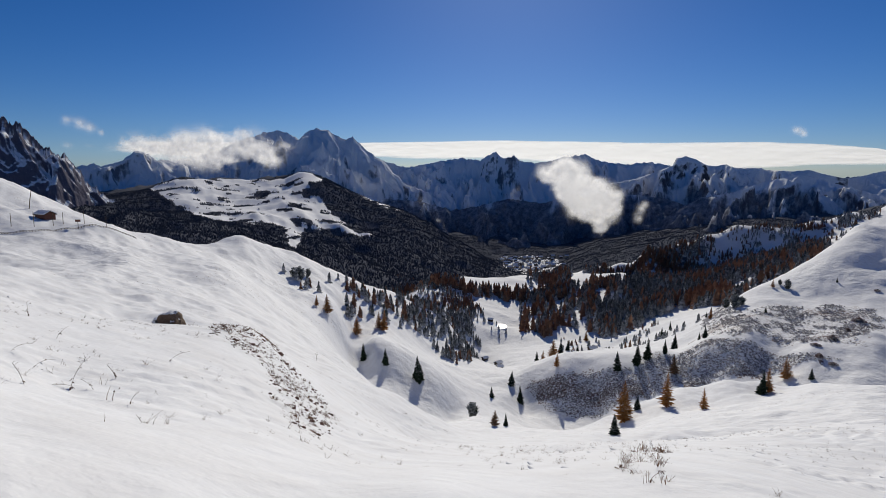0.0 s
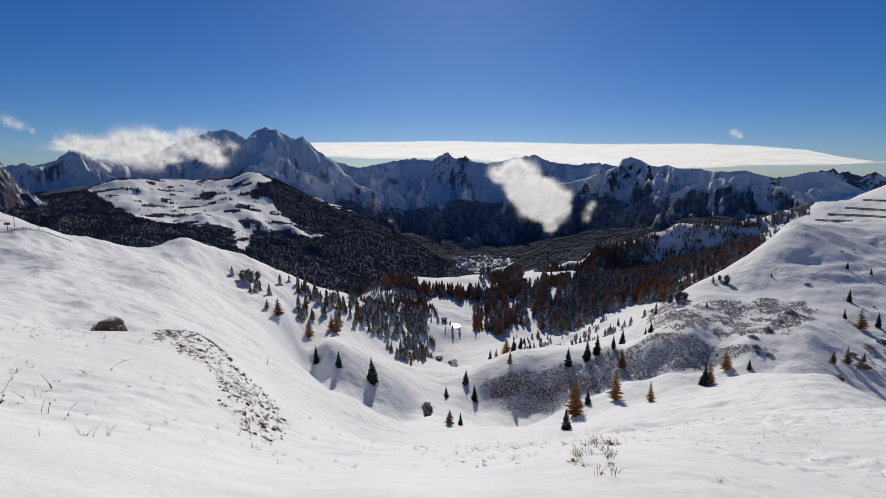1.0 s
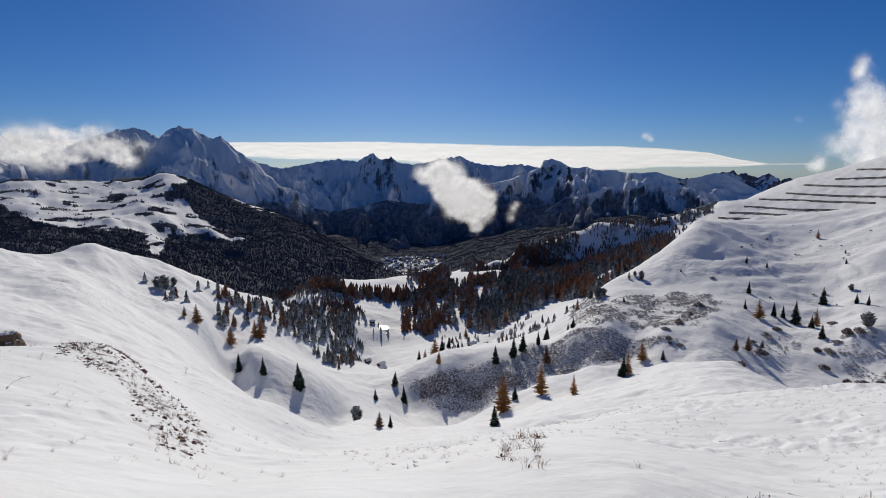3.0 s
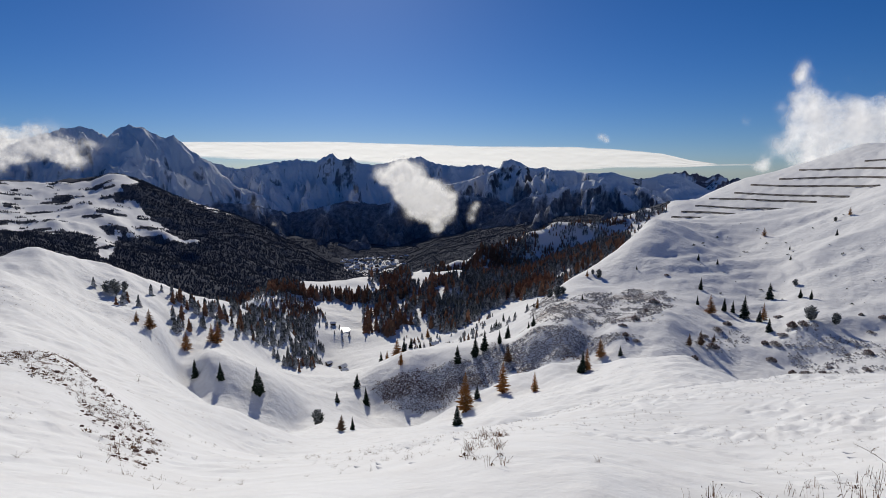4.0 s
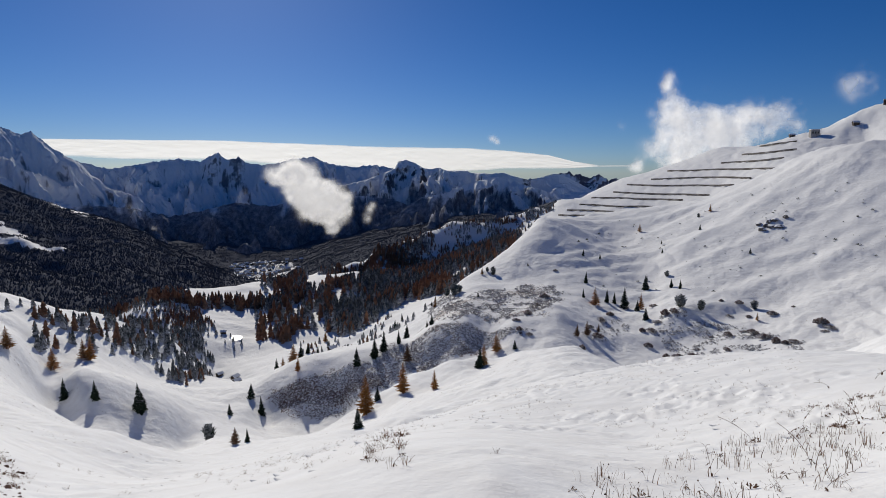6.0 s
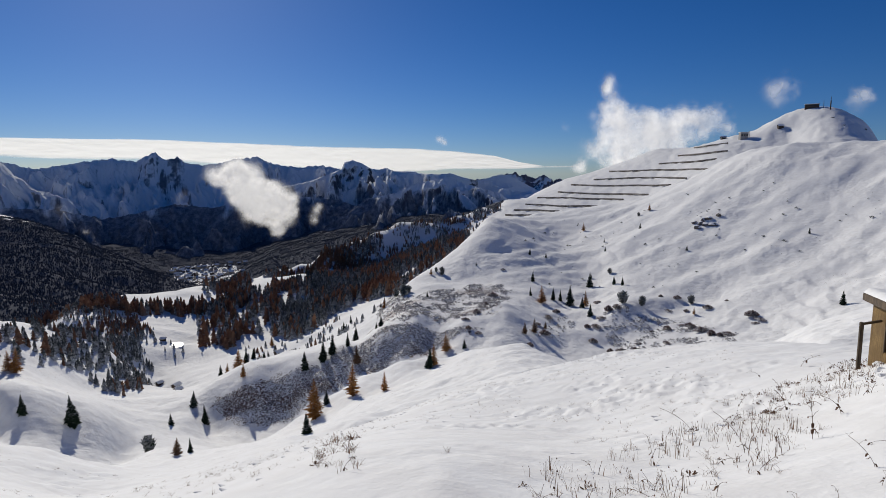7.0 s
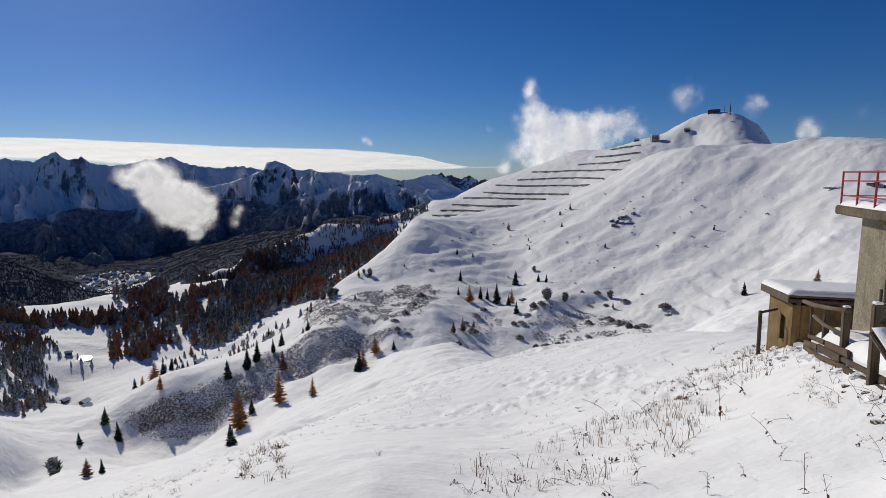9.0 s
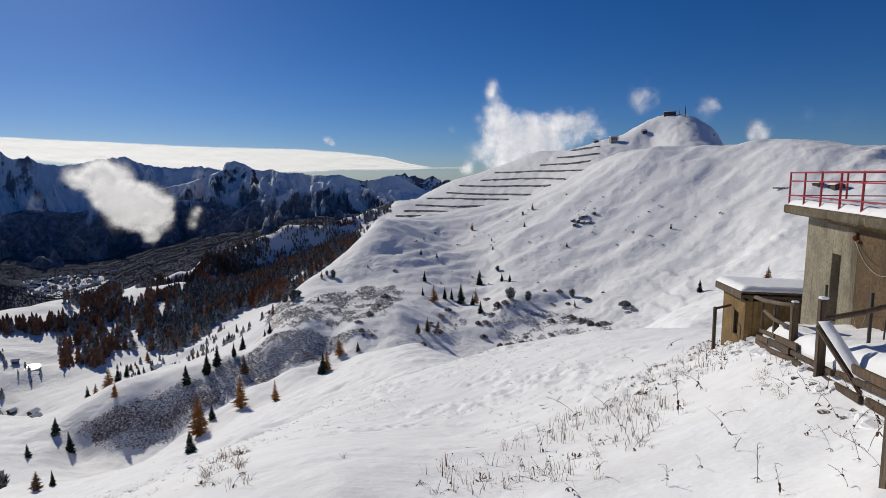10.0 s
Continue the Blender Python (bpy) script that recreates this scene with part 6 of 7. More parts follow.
for k in range(5):
    part("window", block(1.8, 0.2, 1.6, (-7.6 + 3.8 * k, -4.05, 3.2), 0.05), DARK_GLASS, inn)
for spot, top, fat in (("mast_small", 14, 0.35), ("mast_tall", 20, 0.8)):
    mast = thing("radio_mast", "slim radio mast on the snowy summit", "mast", Matrix.Translation(ground_at(*SPOT[spot])), "masts on the summit")
    part("lattice", pole([(0, 0, -3), (0, 0, top * 0.45), (0, 0, top * 0.75)], fat, 6), IRON, mast)
    part("antenna", pole([(0, 0, top * 0.75), (0, 0, top)], fat * 0.4, 6), IRON, mast)
for az, r in (SPOT["hut_upper"], SPOT["hut_lower"]):
    stand(gable_house("ridge_hut", "small dark hut on the snowy ridge", "hut", DARK_WOOD, DARK_WOOD, 8, 6, 3, 2, 0.6, "huts on the ridge", 1, 0.5), az, r, -40)

# snow fences on the steep slope under the ridge: ends by azimuth and distance
for ends in BARRIERS:
    a_line = np.linspace(ends[0][0], ends[-1][0], int(radians(ends[-1][0] - ends[0][0]) * ends[0][1] / 7) + 2)
    row = [ground_at(a, np.interp(a, [e[0] for e in ends], [e[1] for e in ends])) for a in a_line]
    level = [np.mean([row[min(max(k + j, 0), len(row) - 1)].z for j in range(-3, 4)]) for k in range(len(row))]
    row = [Vector((p.x, p.y, z)) for p, z in zip(row, level)]
    ob = thing("snow_fence", "long dark avalanche fence across the steep snow slope", "snow fence", None, "avalanche fences below the ridge")
    for k, p in enumerate(row):
        part("post", beam(p - Vector((0, 0, 2)), p + Vector((0.4, 0.4, 2.6)), 0.25, 0.25, 0), IRON, ob)
    # Rails oversized and close-set, so they also draw the shadow band below the fence.
    for z in (0.3, 0.85, 1.4, 1.95, 2.5):
        part("rail", pole([p + Vector((0, 0, z + 0.05 * math.sin(k * 1.7))) for k, p in enumerate(row)], 0.25, 5), DARK_WOOD, ob)
    ledge = pole([p + Vector((0.5, 0.5, 2.75 + 0.1 * math.sin(k * 2.3))) for k, p in enumerate(row)], 0.12, 6)
    part("snow_ledge", ledge, LYING, ob)

# the road on the slope: a rail fence, snow poles, a sign
rail = thing("roadside_rail", "low wooden rail fence along the snowy road", "fence")
line = [ground_at(a, np.interp(a, [-38.4, -36, -33.8, -31.2, -28.9], [157, 156.6, 159.8, 163.2, 166.1])) for a in np.linspace(-40.5, -28.6, 60)]
for k, p in enumerate(line):
    part("post", beam(p - Vector((0, 0, 0.5)), p + Vector((0, 0, 0.35)), 0.08, 0.08, 0.01), DARK_WOOD, rail)
part("rail", pole([p + Vector((0, 0, 0.32)) for p in line], 0.04, 5), DARK_WOOD, rail)
part("rail", pole([p + Vector((0, 0, 0.14)) for p in line], 0.04, 5), DARK_WOOD, rail)
for az, r, h in ((-37.4, 162, 3.0), (-35.9, 161, 3.6), (-34.6, 163, 3.0), (-32.4, 166, 3.2), (-30.8, 166, 2.6), (-33.9, 164, 2.8)):
    ob = thing("snow_pole", "thin wooden snow pole beside the road", "pole", Matrix.Translation(ground_at(az, r)), "snow poles by the road")
    part("stick", pole([(0, 0, -0.4), (0.02, 0, h * 0.5), (0.03, 0.02, h)], 0.06, 5), TIMBER, ob)
ob = thing("lift_pole", "tall leaning wooden pole on the slope", "pole", Matrix.Translation(ground_at(*SPOT["pole"])))
part("stick", pole([(0, 0, -0.5), (0.45, 0, 2.2), (1.0, 0, 4.6)], 0.09, 6), TIMBER, ob)
ob = thing("road_sign", "small brown road sign on a post", "sign", Matrix.Translation(ground_at(*SPOT["sign"])))
part("sign_post", pole([(0, 0, -0.4), (0, 0, 1.9)], 0.06, 5), IRON, ob)
part("plate", block(1.3, 0.08, 0.55, (0, 0, 1.9), 0.02), RUST_WOOD, ob)

# frozen pond
m = Shade("pond_ice")
ICE = m.done(m.mix(m.noise(0.3, 4), (0.80, 0.82, 0.85), (0.70, 0.74, 0.78)), 0.22, gloss=0.6)
c = ground_at(*SPOT["pond"])
bm = bmesh.new()
ring = [bm.verts.new((c.x + 5.4 * math.cos(a) * (1 + 0.05 * math.sin(3 * a)), c.y + 8.0 * math.sin(a), c.z + 0.15)) for a in np.linspace(0, 2 * math.pi, 40, endpoint=False)]
bm.faces.new(ring)
low = [bm.verts.new(v.co - Vector((0, 0, 3))) for v in ring]
for k in range(40):
    bm.faces.new((ring[k], low[k], low[(k + 1) % 40], ring[(k + 1) % 40]))
me = bpy.data.meshes.new("pond")
bm.to_mesh(me)
me.materials.append(ICE)
tagged(new("pond", me), "small bright frozen pond on the valley floor", "pond", kind="structure")

# the village in the deep valley
rng = random.Random(8)
PALE = plaster("pale_render", (0.5, 0.46, 0.4), (0.4, 0.36, 0.3), (0.3, 0.26, 0.2))
models = [gable_house("village_house", "pale alpine house with a white snowy roof", "house", w, DARK_WOOD, sx, sy, h, rh, 1.0, "village in the valley", 3, 0.5)
          for w, sx, sy, h, rh in ((PALE, 15, 12, 8, 4), (PALE, 19, 13, 10, 4.5), (DARK_WOOD, 13, 11, 7, 3.5))]
spots = [(rng.gauss(8.6, 1.5), rng.uniform(2450, 2900)) for k in range(110)]
for k, (az, r) in enumerate(spots):
    m = Matrix.Translation(ground_at(az, r)) @ Euler((0, 0, rng.choice((0.2, 1.7)) + rng.gauss(0, 0.15))).to_matrix().to_4x4()
    if k < 3:
        models[k].matrix_world = m
    else:
        copy_thing(models[rng.randrange(3)], m)
church = thing("village_church", "white village church with a pointed tower", "church", Matrix.Translation(ground_at(7.9, 2620)))
part("tower", block(7, 7, 26, (0, 0, 11), 0.2), PALE, church)
part("nave", block(14, 24, 12, (0, 16, 4), 0.2), PALE, church)
bm = bmesh.new()
bmesh.ops.create_cone(bm, cap_ends=True, segments=8, radius1=5, radius2=0.2, depth=16, matrix=Matrix.Translation((0, 0, 32)))
part("spire", bm, DARK_WOOD, church)


# ---- boulders ----
def boulder(name, label, at, size, seed, material, group="", flat=0.7):
    bm = bmesh.new()
    bmesh.ops.create_icosphere(bm, subdivisions=4, radius=1.0)
    for v in bm.verts:
        p = v.co.copy()
        v.co *= 1 + 0.42 * noise.noise(p * 1.1 + Vector((seed, 0, 0))) + 0.16 * noise.noise(p * 3.1 + Vector((0, seed, 0))) + 0.05 * noise.noise(p * 9)
        v.co.z *= flat
    for f in bm.faces:
        f.smooth = True
    ob = thing(name, label, "rock", Matrix.Translation(at) @ Euler((0, 0, seed)).to_matrix().to_4x4(), group)
    part("stone", bm, material, ob).scale = size
    return ob


def snowy_stone(name, a, b, lie):
    m = Shade(name)
    n = m.noise(3.0, 7, 0.7)
    lying = m.math("ADD", m.up(), m.math("MULTIPLY", m.math("SUBTRACT", m.noise(1.2, 5), 0.5), 1.0))
    m.bump(n, 0.8, 0.12)
    return m.done(m.mix(m.span(lying, lie, lie + 0.15), m.mix(n, a, b), SNOW), 0.9)


BROWN_ROCK = snowy_stone("brown_boulder", (0.07, 0.045, 0.03), (0.24, 0.165, 0.11), 0.62)
GREY_ROCK = snowy_stone("snowy_grey_rock", (0.05, 0.045, 0.045), (0.17, 0.155, 0.15), 0.45)
boulder("boulder", "brown lichen-covered boulder at the brow of the slope", ground_at(-26.2, 29.5) + Vector((0, 0, 0.1)), (0.52, 0.52, 0.62), 2.0, BROWN_ROCK, flat=0.9)
boulder("boulder", "snow-capped half of the brown boulder beside it", ground_at(-27.0, 30.0) + Vector((0, 0, 0.05)), (0.42, 0.42, 0.36), 5.0, GREY_ROCK, flat=0.8)
rng = random.Random(6)
for k in range(9):
    boulder("hillside_rock", "dark broken rock on the snowy hillside", ground_at(SPOT["rocks"][0] - 1.1 + 0.24 * k, SPOT["rocks"][1] + rng.uniform(-4, 8)), tuple(rng.uniform(0.9, 2.4) for j in range(3)), 1.7 * k, GREY_ROCK, "rocks on the hillside", 0.9)

for k, spot in enumerate(("dome_middle", "dome_ledge", "dome_east")):
    boulder("summit_rock", "dark rock ledge on the snowy summit dome", ground_at(*SPOT[spot]) - Vector((0, 0, 1.0)), (3.4 - 0.4 * k, 2.2, 2.2), 4.1 + k, GREY_ROCK, "rocks on the summit", 0.8)
rng = random.Random(14)
for k in range(8):
    x, y = rng.uniform(5.2, 9.4), 0
    y = 5.6 + (x - 5.1) / 4.05 * 10.3 + rng.uniform(-0.2, 0.9)
    w = YARD @ Vector((x - rng.uniform(0.12, 0.4), y, 0))
    az, r = math.degrees(math.atan2(w.x, w.y)), math.hypot(w.x, w.y)
    s = rng.uniform(0.03, 0.075)
    boulder("rubble_stone", "earthy rubble stone in the snow below the plank wall", ground_at(az, r) - Vector((0, 0, s * 0.3)), (s, s * 1.2, s), 3.1 * k, BROWN_ROCK, "rubble by the walkway", 0.8)



# ---- clouds ----
def cloud_stuff(name, stretch, scale, wisps=0.6, most=1.0, fray=2.6, relief=0.5):
    """Bright droplet mist: solid in the middle of a puff, torn to wisps towards its rim."""
    m = Shade(name)
    m.nt.nodes.remove(m.bsdf)
    thick = m.attribute("thickness")
    billow = m.noise(scale, 8, wisps, stretch)
    curl = m.span(m.noise(scale * 4.5, 6, 0.62, stretch), 0.25, 0.75)
    ragged = m.math("ADD", m.math("MULTIPLY", m.math("SUBTRACT", m.span(billow, 0.27, 0.73), 0.5), fray), m.math("MULTIPLY", m.math("SUBTRACT", curl, 0.5), fray * 0.35))
    ragged = m.math("MULTIPLY", ragged, m.math("SUBTRACT", 1.12, thick))
    dense = m.math("ADD", m.math("MULTIPLY", thick, 1.4), ragged)
    alpha = m.math("MULTIPLY", m.span(dense, 0.05, 1.25), m.span(thick, 0.0, 0.5, 0.0, most), True)
    soft, deep, both = m.node("ShaderNodeBsdfDiffuse"), m.node("ShaderNodeBsdfTranslucent"), m.node("ShaderNodeMixShader")
    soft.inputs[0].default_value = deep.inputs[0].default_value = (0.97, 0.97, 0.97, 1)
    both.inputs[0].default_value = 0.85
    puffs = m.node("ShaderNodeBump")
    puffs.inputs["Strength"].default_value, puffs.inputs["Distance"].default_value = relief, 0.35 / scale
    m.link(billow, puffs.inputs["Height"])
    m.link(puffs.outputs[0], soft.inputs["Normal"])
    m.link(puffs.outputs[0], deep.inputs["Normal"])
    m.link(soft.outputs[0], both.inputs[1])
    m.link(deep.outputs[0], both.inputs[2])
    clear, mixed = m.node("ShaderNodeBsdfTransparent"), m.node("ShaderNodeMixShader")
    m.link(alpha, mixed.inputs[0])
    m.link(clear.outputs[0], mixed.inputs[1])
    m.link(both.outputs[0], mixed.inputs[2])
    m.link(mixed.outputs[0], m.out.inputs[0])
    return m.mat


MIST, DECK = cloud_stuff("cloud_mist", (1, 1, 1), 0.006, 0.60, 0.95, 1.5, 0.25), cloud_stuff("cloud_deck", (1, 1, 9), 0.0016, 0.55, 0.95, 1.3, 0.03)
SOFT_MIST = cloud_stuff("soft_cloud_mist", (1, 1, 1), 0.0075, 0.56, 0.80, 1.3, 0.05)
PUFF_BALL = bmesh.new()
bmesh.ops.create_icosphere(PUFF_BALL, subdivisions=2, radius=1.0)
PUFF_V = np.array([v.co for v in PUFF_BALL.verts])
PUFF_F = np.array([[v.index for v in f.verts] for f in PUFF_BALL.faces])
PUFF_BALL.free()


def cloud(label, r, lobes, seed, thin=1.0, layers=2, wide=1.0, name="cloud", stuff=None):
    """Veils of mist one behind the other, bulging round a few lobes (azimuth, rise, radius in degrees, weight), thick in the middle and frayed at the rim."""
    lobes = [(*l, 1.0)[:4] for l in lobes]
    reach = 2.6
    a0, a1 = min(l[0] - reach * l[2] * wide for l in lobes), max(l[0] + reach * l[2] * wide for l in lobes)
    e0, e1 = min(l[1] - radians(reach * l[2]) for l in lobes), max(l[1] + radians(reach * l[2]) for l in lobes)
    step = 0.10 if a1 - a0 < 30 else 0.22
    a, e = np.meshgrid(np.arange(a0, a1, step), np.arange(e0, e1, radians(step)))
    field = np.zeros(a.shape)
    for az, rise, rad, weight in lobes:
        d2 = ((a - az) / (rad * wide)) ** 2 + (np.degrees(e - rise) / rad) ** 2
        field = 1 - (1 - field) * (1 - np.clip(weight, 0, 1) * 0.96 * np.exp(-0.9 * d2))
    mean = radians(float(np.mean([l[2] for l in lobes]))) * r
    for k in range(layers):
        off = (k - (layers - 1) / 2) * mean * 0.8
        billow = layered(a * 0.8 + 9 * k, np.degrees(e) * 0.8 + seed, 2, seed + k)
        rr = r + off - field * mean * 0.5 * (1 + 0.25 * billow)
        x, y = polar(a, rr)
        dens = np.clip(field * thin * (1 + 0.25 * billow), 0, 1)
        veil = sheet(name, x, y, e * rr, stuff or MIST, attributes={"thickness": dens})
        if k == 0:
            whole = tagged(veil, label, "cloud", kind="stuff")
        else:
            veil.parent = whole
            veil.name = "veil"
    return whole


cloud("bright white cloud drifting in the deep valley", 2100, VALLEY_CLOUD, 1, 0.74, 2, 1.08)
cloud("white cumulus cloud rising behind the ridge", 2500, RIDGE_CLOUD, 2, 0.60, 2, stuff=SOFT_MIST)
cloud("thin wisps of cloud over the summit", 2600, SUMMIT_WISPS, 3, 0.40, 2, stuff=SOFT_MIST)
cloud("white cloud bank lying against the great massif", 3350, MASSIF_CLOUD, 4, 0.62, 2, 1.6)
cloud("small wisps of mist in the valley and sky", 2300, SMALL_WISPS, 5, 0.3, 2)
a = np.arange(-31, 45.5, 0.12)[None, :]
s = np.linspace(-0.25, 1.15, 34)[:, None]
low, high = np.interp(a, [p[0] for p in BAND], [p[1] for p in BAND]), np.interp(a, [p[0] for p in BAND], [p[2] for p in BAND])
puff = layered(a * 0.5, s * 4.0, 4, 91)
r = 4900 - 3 * puff + 0 * a
x, y = polar(a + 0 * s, r)
edge = np.clip(np.minimum((s + 0.2) * 3, (1.06 - s) * 7), 0, 1) * np.clip((high - low) / 0.008, 0, 1) * np.clip((a + 31) / 7, 0, 1)
tagged(sheet("cloud_bank", x, y, (low + (high - low) * s) * r, DECK, attributes={"thickness": np.minimum(edge * 1.15, 0.98) + 0 * a}), "long flat bank of white cloud along the horizon", "cloud", kind="stuff")



# ---- the near slope: dead stems, grass, stones ----
lump = Shade("snow_lump")
lump.bump(lump.noise(8, 5, 0.6), 0.5, 0.05)
SNOW_LUMP = lump.done(lump.mix(lump.noise(3, 4), SNOW, (0.78, 0.78, 0.8)), 0.8, gloss=0.12)
STRAW = needles("dry_stems", (0.08, 0.045, 0.033), (0.30, 0.18, 0.115), 1.2, 1.5, 0.35)
m = Shade("frozen_earth")
m.bump(m.noise(14, 5, 0.6), 0.6, 0.03)
EARTH = m.done(m.mix(m.noise(6, 5, 0.65), (0.06, 0.032, 0.028), (0.17, 0.095, 0.08)), 0.95, gloss=0.1)


def tuft(rng, stems, lean):
    """A tuft of dry stems, 1 high."""
    v, f = [], []
    for k in range(stems):
        a, w = rng.random() * 6.28, 0.014 + 0.016 * rng.random()
        bx, by, h = rng.gauss(0, 0.16), rng.gauss(0, 0.16), rng.uniform(0.4, 1.0)
        dx, dy = math.cos(a) * lean * rng.random(), math.sin(a) * lean * rng.random()
        px, py = -math.sin(a) * w, math.cos(a) * w
        n = len(v)
        for s in (0, 0.5, 1.0):
            q = s * s
            ww = 1 - 0.6 * s
            v += [(bx + dx * q + px * ww, by + dy * q + py * ww, h * s), (bx + dx * q - px * ww, by + dy * q - py * ww, h * s + 0.0)]
        f += [(n, n + 1, n + 3), (n, n + 3, n + 2), (n + 2, n + 3, n + 5), (n + 2, n + 5, n + 4)]
        if rng.random() < 0.5:
            hx, hy = bx + dx, by + dy
            s = 0.02 + 0.03 * rng.random()
            n = len(v)
            v += [(hx, hy, h - s), (hx + s, hy, h), (hx - s * 0.5, hy + s, h), (hx - s * 0.5, hy - s, h), (hx, hy, h + 2 * s)]
            f += [(n, n + 1, n + 2), (n, n + 2, n + 3), (n, n + 3, n + 1), (n + 4, n + 2, n + 1), (n + 4, n + 3, n + 2), (n + 4, n + 1, n + 3)]
    return np.array(v, np.float32), np.array(f, np.int32)


rng = random.Random(21)
grass_kinds = [tuft(rng, 13, 1.3) for k in range(8)]
stem_kinds = [tuft(rng, 3, 0.4) for k in range(8)]
g = np.random.default_rng(31)
for name, plots, kinds, low, high, label in (
        ("dry_grass", ((GRASS_LEFT, 1.2, 0.55), (BARE_STRIP, 12.0, 0.40), (GRASS_BANK, 10.0, 0.42), (GRASS_NEAR, 5.0, 0.50), (GRASS_MIDDLE, 9.0, 0.38), (GRASS_YARD, 6.0, 0.46), (EARTH_CRACK, 60.0, 0.1)), grass_kinds, 0.06, 0.19, "dry brown grass tufts poking through the snow"),
        ("dry_stems", ((GRASS_BANK, 7.0, 0.28), (GRASS_NEAR, 12.0, 0.28), (GRASS_MIDDLE, 4.0, 0.25), (GRASS_LEFT, 0.6, 0.25), (GRASS_YARD, 2.2, 0.3), (BARE_STRIP, 0.6, 0.1)), stem_kinds, 0.09, 0.33, "thin dead stalks standing in the snow")):
    got = [np.stack(scatter(p, d, 40 + k, t, 2.2)) for k, (p, d, t) in enumerate(plots)]
    az, r = np.concatenate(got, 1)
    strew(name, label, "grass", kinds, az, r, g.uniform(low, high, len(az)), g.uniform(0.7, 1.3, len(az)), STRAW, 0.03, 51)

leafy = [bush(rng, 22, 0.45) for k in range(6)]
got = [np.stack(scatter(p, d, 80 + k, t, 1.6)) for k, (p, d, t) in enumerate(((GRASS_BANK, 6.0, 0.52), (GRASS_NEAR, 3.0, 0.58), (GRASS_MIDDLE, 3.0, 0.45), (YARD_EDGE, 9.0, 0.45), (BARE_STRIP, 9.0, 0.36)))]
az, r = np.concatenate(got, 1)
strew("withered_leaves", "withered brown leaf clumps in the snow", "grass", leafy, az, r, g.uniform(0.05, 0.17, len(az)), g.uniform(0.8, 1.3, len(az)), STRAW, 0.02, 52)
pebble = []
for k in range(5):
    v = PUFF_V * (1 + 0.35 * layered(PUFF_V[:, 0] * 1.5 + 7 * k, PUFF_V[:, 1] * 1.5 + PUFF_V[:, 2], 2, k))[:, None] * 0.5
    pebble.append((v.astype(np.float32), PUFF_F))
# wind-broken lumps of snow crust
clods = []
for k in range(6):
    v = PUFF_V * (1 + 0.5 * layered(PUFF_V[:, 0] * 1.3 + 5 * k, PUFF_V[:, 1] * 1.3 + PUFF_V[:, 2], 2, 90 + k))[:, None]
    clods.append((v.astype(np.float32)[:, [0, 1, 2]] * np.array([1.0, 0.7, 0.6], np.float32), PUFF_F))
near_plot = [(-42, 9), (-42, 34), (-8, 26), (5, 30), (24, 50), (44, 60), (60, 52), (60, 9)]
ribs = []
for k in range(6):
    v = PUFF_V * (1 + 0.4 * layered(PUFF_V[:, 0] * 1.3 + 5 * k, PUFF_V[:, 1] * 1.3 + PUFF_V[:, 2], 2, 95 + k))[:, None]
    ribs.append((v.astype(np.float32) * np.array([1.9, 0.5, 0.42], np.float32), PUFF_F))
az, r = scatter(near_plot, 4.5, 63, 0.58, 3.2)
keep = np.random.default_rng(64).random(len(az)) < np.clip(r / 40, 0.12, 1)
az, r = az[keep], r[keep]
strew("snow_ribs", "wind-carved ribs of packed snow crust", "snow", ribs, az, r, g.uniform(0.02, 0.075, len(az)), g.uniform(0.8, 2.0, len(az)), SNOW_LUMP, 0.03, 65, 2.2)
az, r = scatter(near_plot, 2.6, 68, 0.45, 5.0)
strew("grass_tips", "scattered dry grass tips on the snow slope", "grass", grass_kinds, az, r, g.uniform(0.04, 0.13, len(az)), g.uniform(0.8, 1.4, len(az)), STRAW, 0.03, 69)
az, r = scatter(YARD_EDGE, 14.0, 66, 0.3, 1.2)
strew("snow_lumps", "trodden snow lumps along the plank wall", "snow", clods, az, r, g.uniform(0.06, 0.2, len(az)), g.uniform(0.8, 1.7, len(az)), SNOW_LUMP, 0.04, 67)
az, r = scatter(BARE_STRIP, 17.0, 61, 0.42, 1.6)
strew("stones", "brown frozen clods of earth in the bare strip", "stones", pebble, az, r, g.uniform(0.02, 0.06, len(az)) * g.uniform(0.7, 2.6, len(az)), g.uniform(0.9, 1.8, len(az)), EARTH, 0.01, 62)


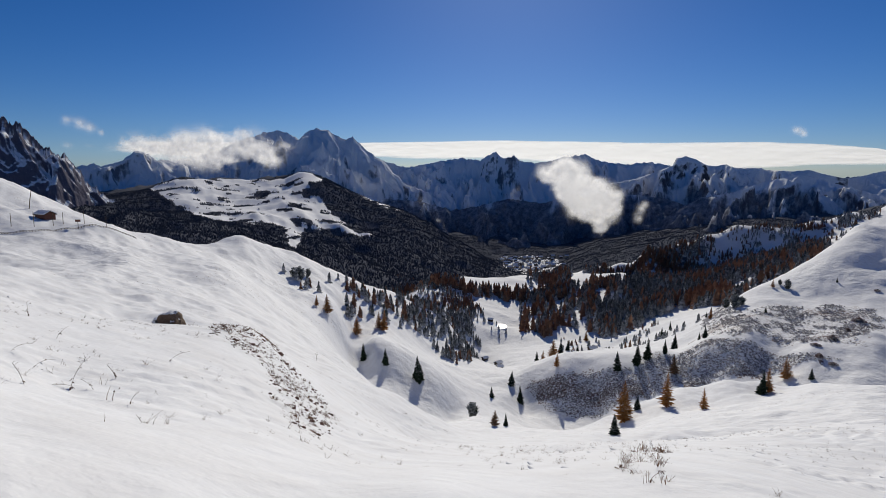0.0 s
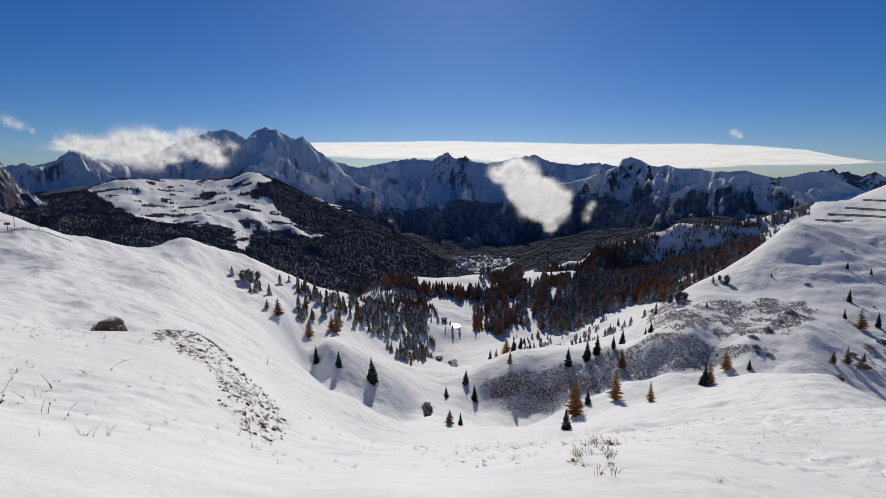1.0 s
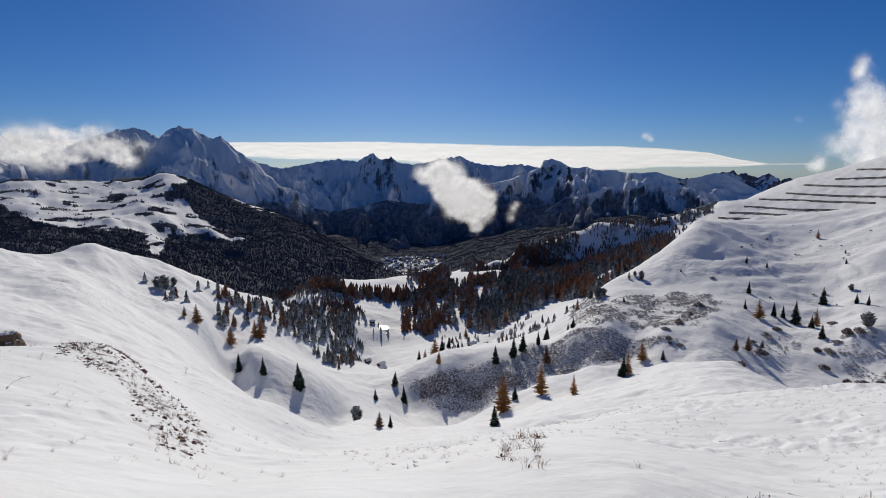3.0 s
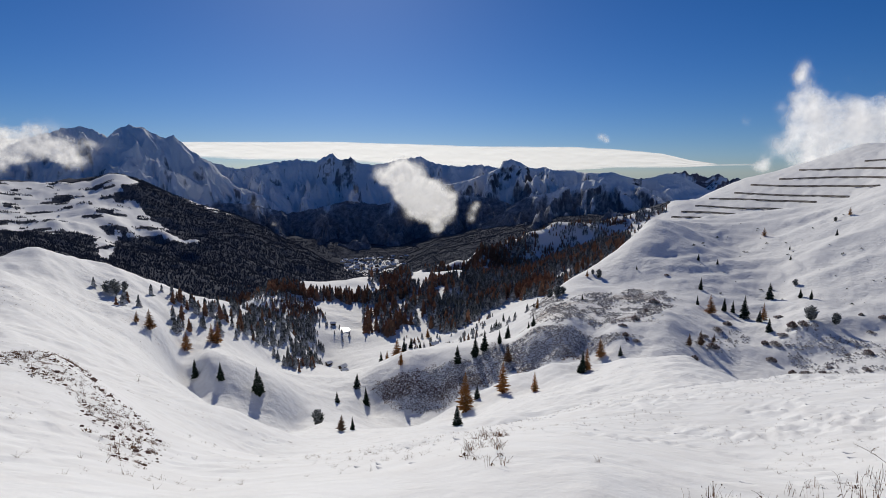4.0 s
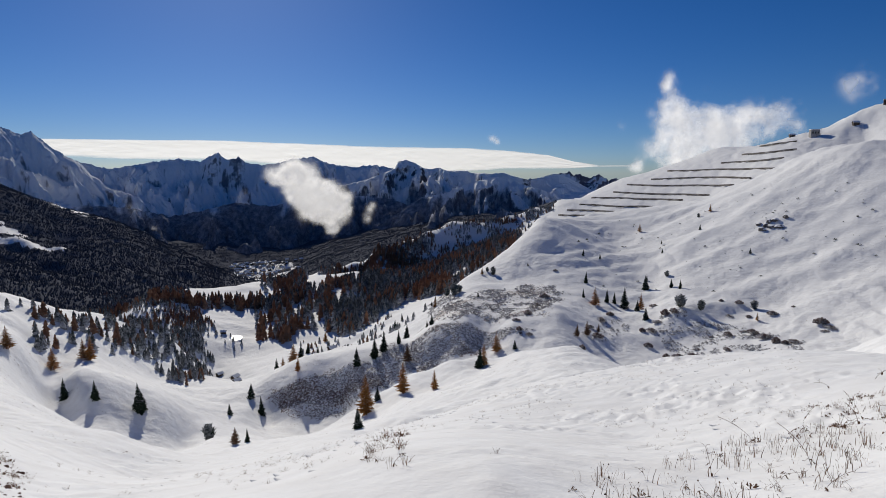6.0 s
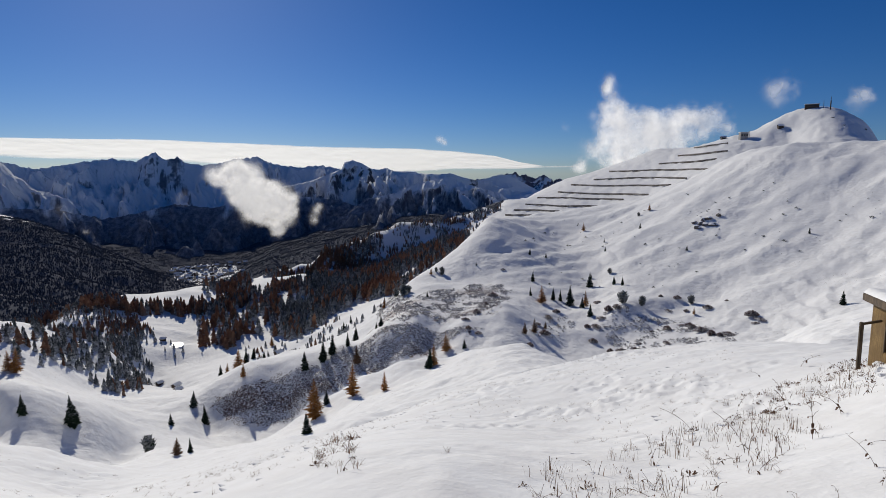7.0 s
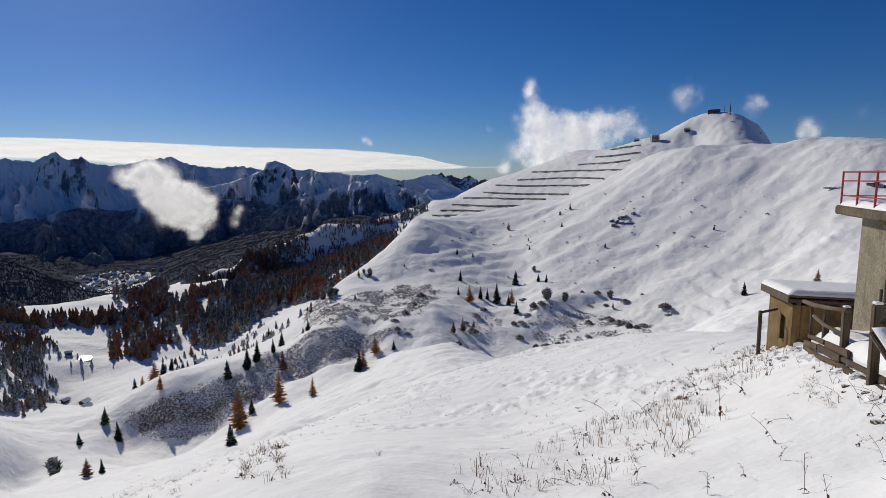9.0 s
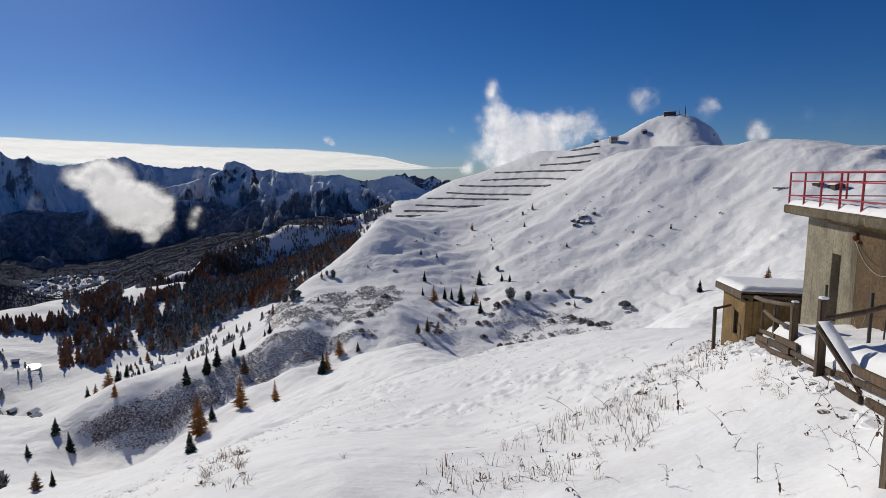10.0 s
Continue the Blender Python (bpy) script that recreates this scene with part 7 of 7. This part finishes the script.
def dry_plant(name, label, seed):
    """A tall dead herb: a bent stalk with side stalks, seed heads and withered leaves."""
    rng = random.Random(seed)
    ob = thing(name, label, "plant", None, "dead herbs on the near slope")
    lean, turn = rng.uniform(0.35, 1.5), rng.random() * 6.28
    main = [(math.cos(turn) * lean * s * abs(s) ** 0.35, math.sin(turn) * lean * s * abs(s) ** 0.35, s * (1 - 0.38 * lean * s)) for s in np.linspace(-0.05, 1, 8)]
    part("stalk", pole(main, 0.007, 5), STRAW, ob)
    for k in range(rng.randrange(3, 7)):
        b = Vector(main[rng.randrange(3, 8)])
        a = rng.random() * 6.28
        tip = b + Vector((math.cos(a) * rng.uniform(0.08, 0.25), math.sin(a) * rng.uniform(0.08, 0.25), rng.uniform(-0.05, 0.2)))
        twig = part("side_stalk", pole([b, (b + tip) / 2 + Vector((0, 0, 0.03)), tip], 0.0045, 4), STRAW, ob)
        if rng.random() < 0.75:
            bm = bmesh.new()
            bmesh.ops.create_icosphere(bm, subdivisions=1, radius=1)
            s = rng.uniform(0.010, 0.024)
            for v in bm.verts:
                v.co = Vector((v.co.x * s, v.co.y * s, v.co.z * s * 1.7)) * rng.uniform(0.7, 1.3) + tip
            part("seed_head", bm, STRAW, twig)
    for k in range(rng.randrange(1, 4)):
        b, a = Vector(main[rng.randrange(1, 4)]), rng.random() * 6.28
        bm = bmesh.new()
        out, wide, rows = Vector((math.cos(a), math.sin(a), -0.5)), Vector((-math.sin(a), math.cos(a), 0.3)), []
        for s, w in ((0, 0.01), (0.05, 0.035), (0.10, 0.03), (0.15, 0.004)):
            c = b + out * s + Vector((0, 0, 0.03 * math.sin(s * 40)))
            rows.append([bm.verts.new(c - wide * w), bm.verts.new(c + Vector((0, 0, 0.012))), bm.verts.new(c + wide * w)])
        for p, q in zip(rows, rows[1:]):
            bm.faces.new((p[0], p[1], q[1], q[0]))
            bm.faces.new((p[1], p[2], q[2], q[1]))
        part("withered_leaf", bm, STRAW, ob)
    return ob


herbs = [dry_plant("dead_herb", "withered brown herb with seed heads in the snow", 70 + k) for k in range(6)]
rng = random.Random(2)
for k, (az, r, h) in enumerate(HERBS):
    m = Matrix.Translation(ground_at(az, r)) @ Euler((0, 0, rng.random() * 6.28)).to_matrix().to_4x4()
    if k < 6:
        herbs[k].matrix_world = m @ Matrix.Scale(h, 4)
    else:
        ob = copy_thing(herbs[k % 6], m)
        ob.scale = (h, h, h)

# dead weeds along the foot of the tower, behind the walkway
for k in range(12):
    u = rng.uniform(0.25, 0.72)
    p = far.lerp(near, u) + across * rng.uniform(0.55, 0.98) + Vector((0, 0, 0.12))
    ob = copy_thing(herbs[k % 6], YARD @ Matrix.Translation(p) @ Euler((0, 0, rng.random() * 6.28)).to_matrix().to_4x4())
    h = rng.uniform(0.45, 0.9)
    ob.scale = (h, h, h)
